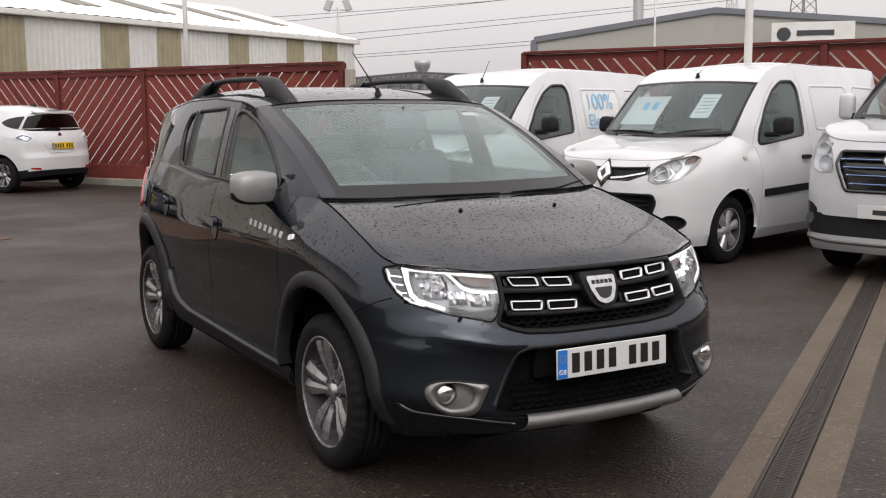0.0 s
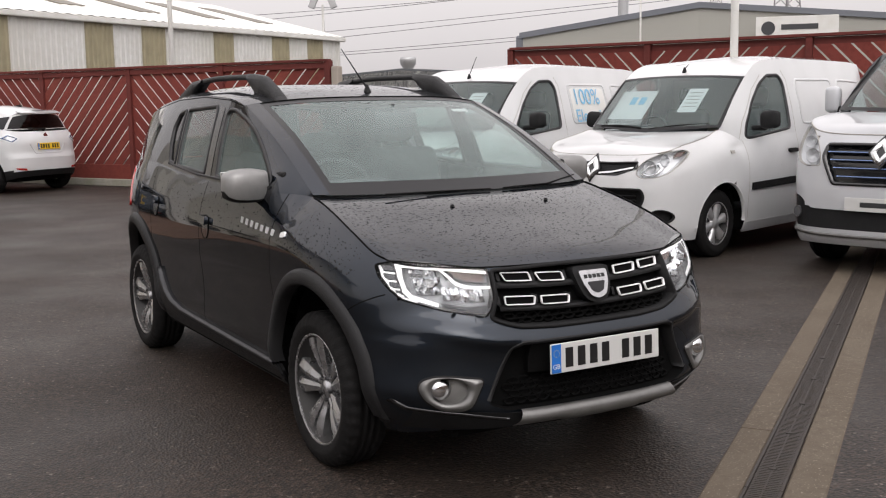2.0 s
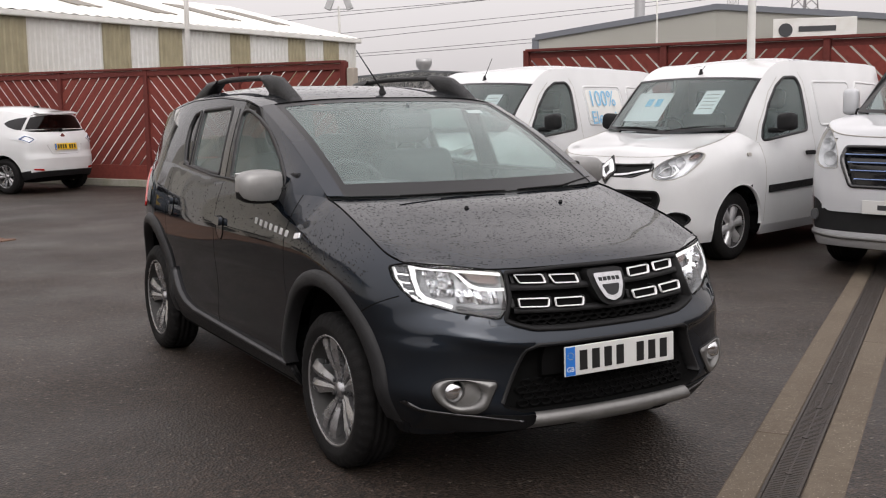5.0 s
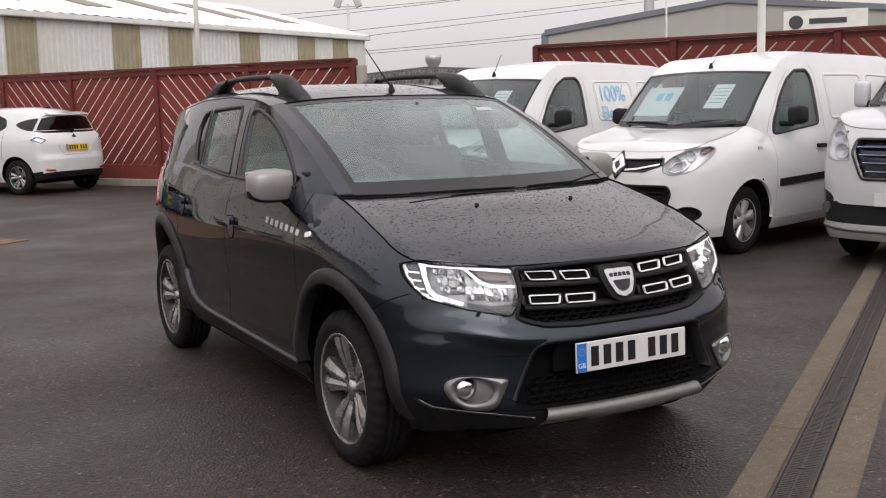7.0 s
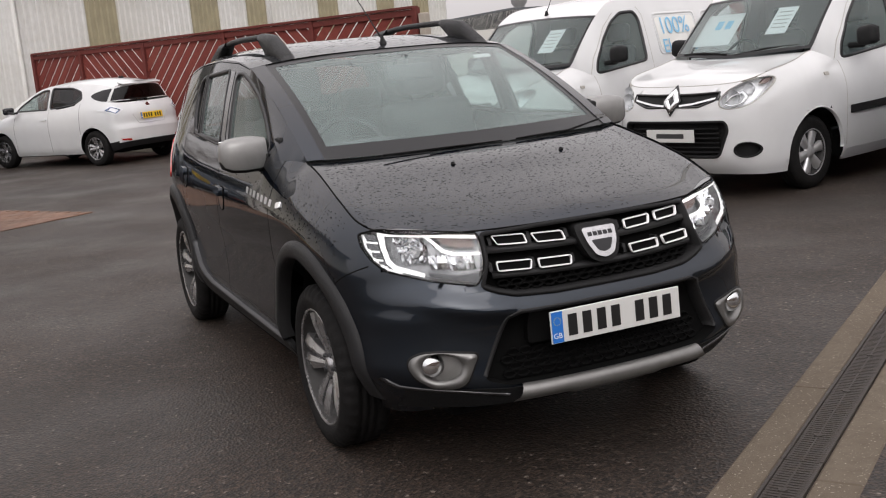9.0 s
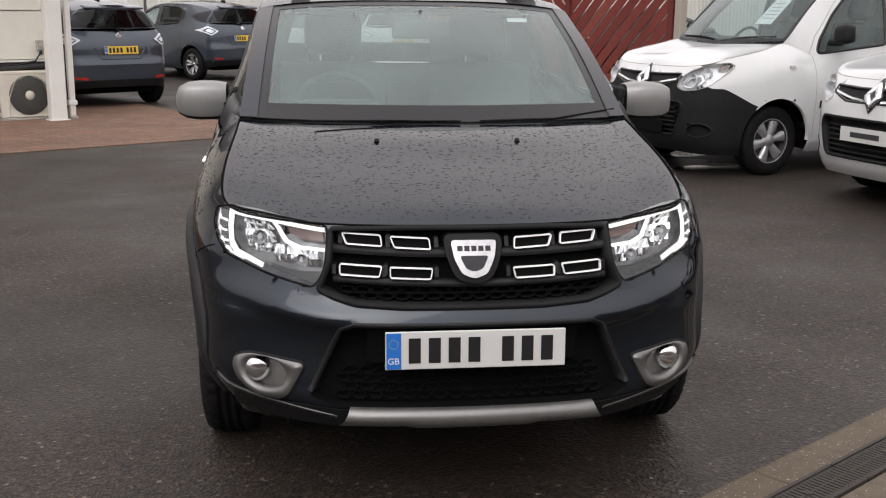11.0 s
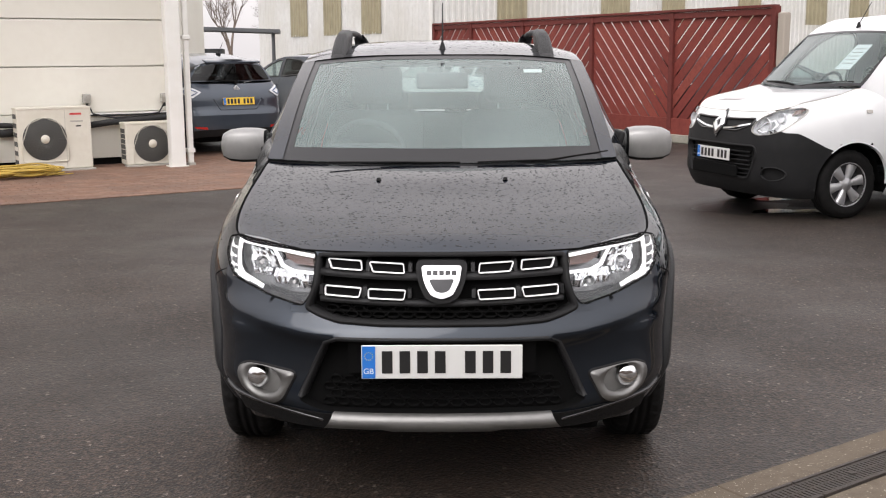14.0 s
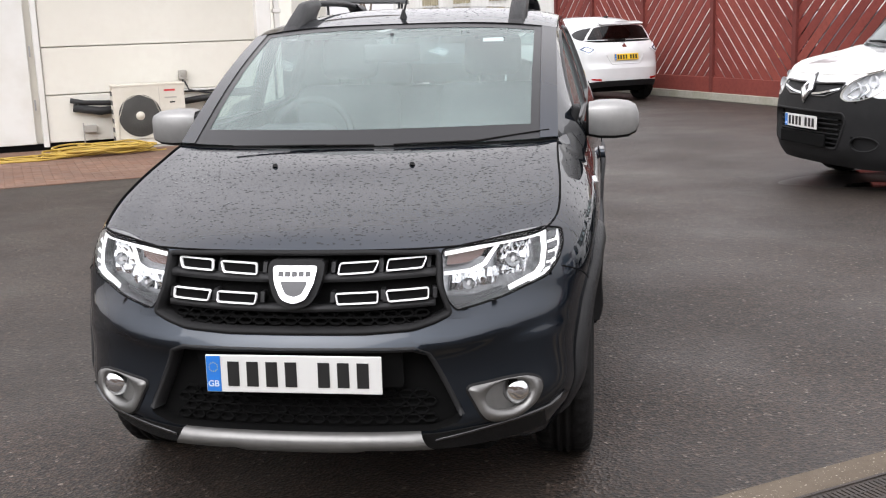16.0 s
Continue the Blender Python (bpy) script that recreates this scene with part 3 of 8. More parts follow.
def tyre_and_rim(parent, x, y, r, width, rim_r, kind, sign, label=""):
    """A wheel, its outer face towards sign * x. kind: alloy or cover."""
    w = new("wheel")
    w.parent = parent
    w.matrix_basis = pose(x, y, r) @ (Matrix.Identity(4) if sign > 0 else pose(0, 0, 0, 0, 0, 180))
    if label:
        w["label"] = label
    h = width / 2
    prof = [(rim_r - 0.012, -h * 0.8), (rim_r + 0.01, -h * 0.92), (r - 0.05, -h), (r - 0.018, -h * 0.9), (r, -h * 0.68), (r, -h * 0.5)]
    for g in (-0.3, 0.0, 0.3):
        prof += [(r, h * (g - 0.08)), (r - 0.008, h * (g - 0.06)), (r - 0.008, h * (g + 0.06)), (r, h * (g + 0.08))]
    prof += [(r, h * 0.5), (r, h * 0.68), (r - 0.018, h * 0.9), (r - 0.05, h), (r - 0.06, h * 1.01), (rim_r + 0.012, h * 0.93), (rim_r - 0.008, h * 0.84), (rim_r - 0.014, h * 0.7)]
    n_tread = 160 if rim_r > .22 else 80
    tv, tf = lathe(prof, n_tread)
    tread = []
    for v in tv:
        x, y0, z0 = v
        rr = math.hypot(y0, z0)
        if rr > r - .02 and abs(x) > h * .45 and round(math.atan2(z0, y0) / (2 * math.pi) * n_tread) % 4 == 0:
            y0, z0 = y0 * (rr - .007) / rr, z0 * (rr - .007) / rr
        tread.append((x, y0, z0))
    mesh_object("tyre", tread, tf, M["rubber"], w)
    lip = [(rim_r - 0.002, h * 0.80), (rim_r + 0.004, h * 0.88), (rim_r - 0.001, h * 0.90), (rim_r - 0.009, h * 0.82), (rim_r - 0.035, h * 0.3), (rim_r - 0.04, -h * 0.7)]
    rim = mesh_object("rim", *lathe(lip[:4], 56), M["alloy"] if kind == "alloy" else M["silver_cover"], w)
    mesh_object("barrel", *lathe(lip[3:], 48), M["wheel_well"], rim)
    mesh_object("brake_disc", *lathe([(0.0, -h * 0.15), (rim_r * 0.66, -h * 0.15), (rim_r * 0.66, -h * 0.3), (0.02, -h * 0.3)], 32), M["wheel_well"] if kind == "alloy" else M["gap"], w)
    face = h * 0.78
    if kind == "alloy":
        mesh_object("hub", *lathe([(0.0, face * 0.72), (0.026, face * 0.72), (0.028, face * 0.66), (0.044, face * 0.62), (0.050, face * 0.45), (0.050, 0.0)], 30), M["alloy"], rim)
        for k in range(5):
            a0 = 2 * math.pi * k / 5 + math.pi / 2 + .22
            for s in (-1, 1):
                vs = []
                for f, t0, t1, hh in ((0.034, .001, .026, .60), (0.075, .003, .038, .68), (0.115, .005, .052, .84), (0.165, .008, .070, .98), (rim_r - .006, .011, .086, 1.0)):
                    for t, zz in ((t0, .30), (t0 + .001, .90), (t0 + (t1 - t0) * .38, 1.0), (t1 - .002, .86), (t1, .25)):
                        vs.append((face * hh * zz, f * math.cos(a0) - s * t * math.sin(a0), f * math.sin(a0) + s * t * math.cos(a0)))
                fs = [(i * 5 + j, i * 5 + j + 1, i * 5 + j + 6, i * 5 + j + 5) for i in range(4) for j in range(4)]
                mesh_object("spoke", vs, fs if s > 0 else [q[::-1] for q in fs], M["alloy"], rim, smooth=False)
            vs = [(face * hh, f * math.cos(a0) - t * math.sin(a0), f * math.sin(a0) + t * math.cos(a0)) for f, w, hh in ((.04, .006, .55), (.115, .012, .66), (rim_r - .010, .022, .74)) for t in (-w, w)]
            mesh_object("spoke_groove", vs, [(0, 1, 3, 2), (2, 3, 5, 4)], M["alloy_dark"], rim, smooth=False)
            a1 = a0 + math.pi / 5
            bl = (face * 0.66, 0.047 * math.cos(a1), 0.047 * math.sin(a1))
            part("wheel_bolt", cyl_bm(0.009, 0.008, 0.012, Matrix.Translation(bl) @ pose(0, 0, 0, 0, 90, 0), 8), M["alloy_dark"], rim)
    else:
        mesh_object("cover_dish", *lathe([(0.0, face * 0.35), (rim_r - 0.03, face * 0.35)], 40), M["alloy_dark"], w)
        n = kind
        mesh_object("hub_cap", *lathe([(0.0, face * 1.02), (0.030, face * 1.0), (0.034, face * 0.9), (0.055, face * 0.95), (0.07, face * 0.6)], 30), M["silver_cover"], w)
        for k in range(n):
            a0 = 2 * math.pi * k / n + 0.2
            vs = []
            for f, wd, hh in ((0.045, 0.026, 0.9), (0.10, 0.034, 1.0), (0.15, 0.044, 1.02), (rim_r - 0.012, 0.058, 0.94)):
                for side, zz in ((-1, 0.5), (-0.86, 0.94), (0, 1.0), (0.86, 0.94), (1, 0.5)):
                    t = side * wd
                    vs.append((face * hh * zz, f * math.cos(a0) - t * math.sin(a0), f * math.sin(a0) + t * math.cos(a0)))
            fs = [(i * 5 + j, i * 5 + j + 1, i * 5 + j + 6, i * 5 + j + 5) for i in range(3) for j in range(4)]
            mesh_object("spoke", vs, fs, M["silver_cover"], w, smooth=True)
    return w


def arch_liner(parent, y, z, R, x0, x1):
    vs, fs, n = [], [], 24
    for i in range(n + 1):
        a = math.pi * (-0.01 + 1.03 * i / n)
        for x in (x0, x1):
            vs.append((x, y + R * math.cos(a), z + R * math.sin(a)))
    fs = [(2 * i, 2 * i + 1, 2 * i + 3, 2 * i + 2) for i in range(n)]
    k = len(vs)
    vs += [(x0, y, z)]
    fs += [(k, 2 * i, 2 * i + 2) for i in range(n)]
    mesh_object("wheel_arch_liner", *flipped((vs, fs)), M["gap"], parent)
    return mesh_object("wheel_arch_liner", vs, fs, M["gap"], parent)


def seat(parent, x, y, z, w=0.50, mat="fabric"):
    s = new("seat")
    s.parent = parent
    s.matrix_basis = pose(x, y, z)
    part("cushion", box_bm(w, 0.52, 0.16, pose(0, 0, 0.0, 6), 0.05, 3), M[mat], s, smooth=True)
    part("backrest", box_bm(w, 0.16, 0.62, pose(0, 0.32, 0.36, -18), 0.06, 3), M[mat], s, smooth=True)
    part("headrest", box_bm(0.27, 0.11, 0.20, pose(0, 0.46, 0.79, -14), 0.045, 3), M[mat], s, smooth=True)
    for dx in (-0.06, 0.06):
        part("post", cyl_bm(0.006, 0.006, 0.16, pose(dx, 0.44, 0.67, -14), 8), M["chrome"], s)
    return s


def cabin_fittings(root, y_dash, z_dash, half, y_seat, z_seat, rear_seat=True, wheel_x=-0.36, y_back=2.4):
    part("cabin_floor", box_bm(half * 1.9, y_back - y_dash + 0.3, 0.06, pose(0, (y_back + y_dash) / 2, z_seat - 0.28)), M["interior"], root)
    bm = box_bm(half * 2, 0.42, 0.36, pose(0, y_dash, z_dash - 0.18), 0.07, 3)
    dash = part("dashboard", bm, M["interior"], root, smooth=True)
    part("binnacle", box_bm(0.34, 0.22, 0.10, pose(wheel_x, y_dash + 0.06, z_dash + 0.01), 0.045, 3), M["interior"], dash, smooth=True)
    sw = new("steering_wheel")
    sw.parent = root
    sw.matrix_basis = pose(wheel_x, y_dash + 0.30, z_dash - 0.02, -26)
    vs, fs = [], []
    n, k = 36, 8
    for i in range(n):
        a = 2 * math.pi * i / n
        for j in range(k):
            b = 2 * math.pi * j / k
            r = 0.178 + 0.015 * math.cos(b)
            vs.append((r * math.cos(a), 0.015 * math.sin(b), r * math.sin(a)))
    fs = [(i * k + j, i * k + (j + 1) % k, ((i + 1) % n) * k + (j + 1) % k, ((i + 1) % n) * k + j) for i in range(n) for j in range(k)]
    mesh_object("rim", vs, fs, M["interior"], sw)
    part("boss", box_bm(0.15, 0.05, 0.12, None, 0.03, 3), M["interior"], sw, smooth=True)
    for a in (0, 180, 270):
        part("spoke", box_bm(0.12, 0.02, 0.035, pose(0, 0, 0, 0, -a, 0) @ pose(0.115, 0, 0), 0.006), M["interior"], sw)
    for x in (-0.36, 0.36):
        seat(root, x * half / 0.68, y_seat, z_seat)
    if rear_seat:
        part("rear_bench", box_bm(half * 1.75, 0.5, 0.18, pose(0, y_seat + 0.92, z_seat), 0.06, 3), M["fabric"], root, smooth=True)
        part("rear_backrest", box_bm(half * 1.75, 0.16, 0.58, pose(0, y_seat + 1.24, z_seat + 0.32, -20), 0.06, 3), M["fabric"], root, smooth=True)
        for x in (-0.34, 0.34):
            part("rear_headrest", box_bm(0.25, 0.09, 0.14, pose(x, y_seat + 1.38, z_seat + 0.66, -14), 0.04, 3), M["fabric"], root, smooth=True)
    else:
        part("bulkhead", box_bm(half * 2, 0.03, 1.25, pose(0, y_seat + 0.62, z_seat + 0.36)), M["trim_light"], root)


def screen_rows(base_half, top_half, bulge, bow=0.0, n=22, m=20):
    b, t = resample(base_half, n), resample(top_half, n)
    half = []
    for j in range(m + 1):
        s = j / m
        row = []
        for i in range(n):
            f = i / (n - 1)
            p = b[i].lerp(t[i], s)
            d = math.sin(math.pi * s) * (1 - f * f) * bulge
            e = math.sin(math.pi * s) * f * f * bow
            row.append(p + Vector((0, -d * 0.5 - e * 0.4, d * 0.85 + e * 0.9)))
        half.append(row)
    return [[Vector((-p.x, p.y, p.z)) for p in r[:0:-1]] + r for r in half]


def sub_rows(rows, r0, r1, c0, c1, lift):
    """A piece of a screen, lifted off it."""
    return [[p + Vector((0, -lift * 0.6, lift * 0.8)) for p in r[c0:c1]] for r in rows[r0:r1]]


def windscreen(root, base_half, top_half, bulge, mat, frit=(3, 1, 2), bow=0.0, pillar=None):
    rows = screen_rows(base_half, top_half, bulge, bow)
    ws = skin("windscreen", rows, mat, root, "clear windscreen glass with a black border")
    ws.visible_shadow = False
    n, m = len(rows[0]), len(rows)
    lots = []
    for r in (sub_rows(rows, 0, frit[0], 0, n, 0.002), sub_rows(rows, m - frit[1] - 1, m, 0, n, 0.002), sub_rows(rows, 0, m, 0, frit[2] + 1, 0.0025), sub_rows(rows, 0, m, n - frit[2] - 1, n, 0.0025)):
        k = len(r[0])
        lots.append(([p for q in r for p in q], [(i * k + j, i * k + j + 1, (i + 1) * k + j + 1, (i + 1) * k + j) for i in range(len(r) - 1) for j in range(k - 1)]))
    mesh_object("black_border", *joined(*lots), M["frit"], ws)
    if pillar:
        for c0, c1 in ((0, 3), (n - 3, n)):
            skin("screen_pillar", sub_rows(rows, 0, m, c0, c1, 0.006), pillar, root)
    return rows


def roof(root, shell, y0c, y0e, y1c, y1e, mat, n=15, m=30, crown=2.3):
    rows = []
    for j in range(m + 1):
        s = j / m
        yc, ye = y0c + (y1c - y0c) * s, y0e + (y1e - y0e) * s
        xe, ze, zc = float(shell.st_x(ye)), float(shell.st_z(ye)), float(shell.rz(yc))
        row = []
        for i in range(-n, n + 1):
            f = i / n
            q = 1 - abs(f) ** crown
            row.append(Vector((xe * f, ye + (yc - ye) * (1 - f * f), ze + (zc - ze) * q)))
        rows.append(row)
    skin("roof", rows, mat, root)
    return rows


def tail(root, shell, y1, b_top, mat, glass_mat, win=(0.12, 0.62, 0.86), n=16, m=18):
    """The upper tail between roof and waist, with the rear window in it."""
    zb, zt = float(shell.zt(y1)), float(shell.st_z(y1))
    X, Y = shell.ring(zb)
    b_low = Y.max() - y1
    body, pane = [], []
    rows = []
    for j in range(m + 1):
        s = j / m
        z = zt + (zb - zt) * s
        xe = shell.cabin(y1, z)
        b = b_top + (b_low - b_top) * s ** 0.8
        rz = float(shell.rz(y1 + b_top)) - zt
        rows.append([Vector((xe * i / n, y1 + b * (1 - (i / n) ** 2), z + rz * (1 - s) ** 3 * (1 - abs(i / n) ** 2.3))) for i in range(-n, n + 1)])
    k = 2 * n + 1
    vs = [p for r in rows for p in r]
    for j in range(m):
        for i in range(k - 1):
            q = (j * k + i, j * k + i + 1, (j + 1) * k + i + 1, (j + 1) * k + i)
            f, s = abs((i + 0.5) / n - 1), (j + 0.5) / m
            (pane if win[0] < s < win[1] and f < win[2] else body).append(q)
    mesh_object("tailgate", vs, body, mat, root)
    g = mesh_object("rear_window", vs, pane, glass_mat, root)
    g.visible_shadow = False
    return rows


# Near-black filler box: the shade beneath a vehicle is put into its colour.
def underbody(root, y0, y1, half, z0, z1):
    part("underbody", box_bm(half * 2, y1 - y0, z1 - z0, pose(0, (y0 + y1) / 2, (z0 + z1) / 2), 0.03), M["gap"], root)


def pane(root, shell, poly, mat, name="side_window", side=1, seal=0.022, off=-0.012):
    f = shell.side if side > 0 else shell.other
    vf = sheet(poly, 0.07, f, off, 0)
    if side < 0:
        vf = (vf[0], [tuple(reversed(q)) for q in vf[1]])
    g = mesh_object(name, *vf, mat, root)
    g.visible_shadow = False
    vf = bead(poly, 0.03, f, seal, 0.004, True, 0.016)
    mesh_object("seal", *vf, M["rubber_seal"], g)
    return g


# ---- the grey hatchback ----
def grey_hatchback(m):
    root = thing("hatchback_car", m, "dark slate-grey five-door crossover hatchback, wet with rain drops, parked on asphalt", "car")
    outline = [(0, -.83), (.2, -.822), (.38, -.798), (.53, -.755), (.65, -.692), (.738, -.600), (.796, -.475), (.832, -.30), (.846, -.08), (.850, .2), (.850, .6), (.850, 1.2), (.850, 1.8),
               (.845, 2.4), (.81, 2.75), (.745, 3.01), (.6, 3.16), (.3, 3.235), (0, 3.24)]
    sh = Shell(outline,
               d_front=[(.2, .10), (.27, .04), (.34, .006), (.42, .020), (.50, .026), (.555, .020), (.583, .002), (.594, .0), (.62, .012), (.66, .032), (.72, .037), (.84, .045), (1.2, .05)],
               d_side=[(.2, .11), (.25, .075), (.30, .042), (.36, .014), (.42, .0), (.52, .004), (.62, .0), (.75, -.012), (.86, -.012), (.95, .0), (1.08, .012), (1.2, .015)],
               d_rear=[(.2, .10), (.3, .02), (.45, .0), (.6, .0), (.7, .05), (1.0, .08), (1.2, .10)],
               z_low=[(-.83, .275), (-.5, .235), (-.3, .23), (3.24, .25)],
               z_top=[(-.83, .862), (-.75, .864), (-.62, .872), (-.45, .896), (-.25, .960), (0, 1.030), (.2, 1.074), (.3, 1.084), (.6, 1.085), (1.1, 1.09), (1.6, 1.105), (2.0, 1.13), (2.3, 1.15), (3.24, 1.13)],
               d_top=[(-.83, .07), (-.6, .05), (-.44, .072), (-.2, .10), (.2, .125), (.32, .09), (.5, .04), (3.24, .045)], h_top=0.20,
               side_top=[(.2, 1.080, .718), (.24, 1.102, .712), (.45, 1.212, .700), (.70, 1.325, .690), (.90, 1.405, .682), (1.08, 1.462, .674), (1.30, 1.500, .668), (1.7, 1.520, .664), (2.2, 1.508, .652), (2.6, 1.475, .632), (2.9, 1.43, .61)],
               roof_z=[(.9, 1.492), (1.0, 1.512), (1.2, 1.545), (1.5, 1.572), (2.0, 1.582), (2.5, 1.560), (3.1, 1.49)], roof_edge_z=[(0, 1.4), (3, 1.4)], roof_y=(1, 3),
               d_corner=[(.2, .02), (.3, .006), (.40, .0), (.58, .0), (.64, .02), (.72, .046), (.85, .05), (1.2, .05)],
               crease=[(0, 0), (.30, .0), (.45, .012), (.60, .042), (.72, .062), (.9, .07)])
    lamp = rounded([(.416, .856), (.50, .866), (.62, .880), (.705, .888), (.752, .872), (.758, .83), (.745, .79), (.715, .752), (.60, .715), (.462, .688), (.437, .72), (.424, .76)], .012, 3)
    grille = rounded([(-.408, .850), (-.2, .856), (.2, .856), (.408, .850), (.416, .76), (.446, .683), (.40, .664), (.34, .648), (.2, .641), (-.2, .641), (-.34, .648), (-.40, .664), (-.446, .683), (-.416, .76)], .012, 3)
    intake = rounded([(-.345, .592), (.345, .592), (.385, .575), (.475, .405), (.475, .372), (.40, .345), (-.40, .345), (-.475, .372), (-.475, .405), (-.385, .575)], .02, 3)
    fog = rounded([(.485, .464), (.60, .479), (.655, .479), (.690, .462), (.697, .432), (.680, .395), (.63, .356), (.565, .352), (.535, .370)], .02, 4)
    arches = [(-.030, .362, .405), (2.550, .362, .428)]
    cell = 0.016
    vs, quads = sh.lower(cell, gaps=(.36, 1.315, 2.19), rows=40)
    quads = arch_cut(vs, quads, sh, arches, cell)
    nose = lambda v: v[1] < -.15
    quads = cut_holes(vs, quads, [lamp, grille, intake, fog], lambda v: (v[0], v[2]), sh.front, cell, nose)

    def region(x, y, z, gap):
        if gap and z > .30:
            return "shut_line|%d" % round(y * 4)
        if y < -.16 and z < .66 + max(0, (x - .70)) * 1.2 + max(0, -.38 - y) * 2.2 and not (y > -.42 and z > .72):
            return "front_bumper"
        if y < .36:
            return "front_wing"
        if y < 1.315:
            return "front_door"
        if y < 2.19:
            return "rear_door"
        if y > 2.6 and z < .62:
            return "rear_bumper"
        return "rear_quarter"
    made = panels(vs, quads, region, {"body": M["grey_paint"], "shut_line": M["gap"]}, root, {}, ("front_bumper", "rear_bumper", "rear_quarter"))
    doors = {"front_door": made["front_door"], "rear_door": made["rear_door"]}
    # bonnet, cowl, windscreen, roof
    cowl = [Vector((0.69 * f, .035 + .17 * f * f, 1.072 - .002 * f)) for f in np.linspace(0, 1, 12)]
    cowl[-1] = Vector((float(sh.waist(.205)), .205, float(sh.zt(.205))))
    rows = bonnet(sh, -.44, cowl, [(0, -.66, .893), (0, -.52, .936), (0, -.3, .994), (0, -.12, 1.044)])
    hood = skin("bonnet", rows, M["grey_paint"], root, "wet slate-grey bonnet beaded with rain")
    vs2 = [p for p in rows[-1]] + [p + Vector((0, .035, .008)) for p in rows[-1]]
    k = len(rows[-1])
    mesh_object("cowl", vs2, [(i, i + 1, i + 1 + k, i + k) for i in range(k - 1)], M["plastic"], root)
    edge = [r[-1] + Vector((0.002, 0, .0015)) for r in rows]
    mesh_object("bonnet_gap", *tube(edge, .0035, 6), M["gap"], hood)
    mesh_object("bonnet_gap", *flipped(tube(edge, .0035, 6)), M["gap"], hood)
    lip = [p + Vector((0, -.001, -.002)) for p in rows[0]]
    mesh_object("bonnet_lip", *tube(lip, .0035, 6), M["gap"], hood)
    base = [Vector((float(sh.st_x(.215)) * f, .05 + .165 * f * f, 1.078 + .004 * f)) for f in np.linspace(0, 1, 14)]
    top = [Vector((.674 * f, .935 + .145 * f * f, 1.498 - .036 * f ** 3)) for f in np.linspace(0, 1, 14)]
    screen = windscreen(root, base, top, .035, M["screen"], (3, 1, 3), .024, M["grey_paint"])
    roof_rows = roof(root, sh, .937, 1.08, 2.98, 2.9, M["grey_paint"], 18, 30, 3.4)
    mesh_object("roof_seam", *tube([p + Vector((0, 0, .001)) for p in roof_rows[0]], .004, 6), M["gap"], root)
    w1 = rounded([(.52, 1.118), (1.225, 1.118), (1.25, 1.25), (1.285, 1.425), (1.255, 1.447), (1.185, 1.446), (1.03, 1.405), (.88, 1.350), (.72, 1.258), (.58, 1.168)], .03, 4)
    w2 = rounded([(1.40, 1.124), (1.865, 1.145), (1.89, 1.30), (1.915, 1.448), (1.46, 1.466), (1.435, 1.44), (1.405, 1.26)], .025, 4)
    w3 = rounded([(1.915, 1.150), (2.02, 1.165), (2.075, 1.26), (2.10, 1.352), (2.07, 1.425), (1.96, 1.446), (1.937, 1.30)], .022, 4)
    half = cabin_side(sh, .2, 2.9, .012, 34, [w1, w2, w3], .013)
    mesh_object("cabin_side", *half, M["grey_paint"], root)
    mesh_object("cabin_side", *flipped(half), M["grey_paint"], root)
    for s in (1, -1):
        for w in (w1, w2, w3):
            pane(root, sh, w, M["side_glass"] if w is not w3 else M["dark_glass"], side=s, seal=.020, off=-.008)
        f = sh.side if s > 0 else sh.other
        mesh_object("b_pillar_trim", *sheet([(1.30, 1.115), (1.378, 1.118), (1.412, 1.462), (1.335, 1.456)], .04, f, .002, 0), M["gloss_black"], root)
        mesh_object("roof_gutter", *bead([(1.10, 1.462), (1.3, 1.493), (1.7, 1.513), (2.2, 1.50), (2.7, 1.452)], .05, f, .005, .001, False), M["gap"], root)
        mesh_object("waist_seal", *bead([(.50, 1.104), (1.0, 1.106), (1.5, 1.114), (2.02, 1.152)], .05, f, .014, .005, False), M["rubber_seal"], root)
        # arch cladding
        for ya, za, dR in ((-.030, .362, 0), (2.550, .362, .023)):
            cl = []
            for i in range(41):
                a = math.pi * (-.005 + 1.06 * i / 40) if ya < 1 else math.pi * (-.04 + 1.08 * i / 40)
                cl.append((a,))
            vs3 = []
            for (a,) in cl:
                ease = 1 - .6 * min(1, max(0, (a / math.pi - .86) / .18)) if ya < 1 else 1
                for R, off in ((.388, -.03), (.388, .018), (.396, .026), (.436, .021), (.452, .006), (.454, -.01)):
                    vs3.append(f(ya + (R + dR) * math.cos(a), za + (R + dR) * math.sin(a), off * ease if off > 0 else off))
            n = 6
            fs3 = [(i * n + j, i * n + j + 1, (i + 1) * n + j + 1, (i + 1) * n + j) for i in range(40) for j in range(n - 1)]
            mesh_object("wheel_arch_trim", vs3, fs3, M["arch_plastic"], root, "matt black plastic arch trim")
        sill = [(.40, .235), (2.12, .245), (2.12, .46), (2.06, .50), (1.95, .430), (1.80, .382), (.5, .345), (.38, .338)]
        mesh_object("sill_trim", *sheet(sill, .06, f, .014, .03), M["arch_plastic"], root, "black plastic sill trim")
        mesh_object("sill_strip", *bead([(.40, .340), (1.0, .353), (1.72, .372), (1.86, .398), (1.96, .440), (2.04, .50), (2.085, .56)], .05, f, .018, .022, False), M["alloy_dark"], root, "dark grey sill strip")
        d1, d2 = (doors["front_door"][0 if s > 0 else 1], doors["rear_door"][0 if s > 0 else 1])
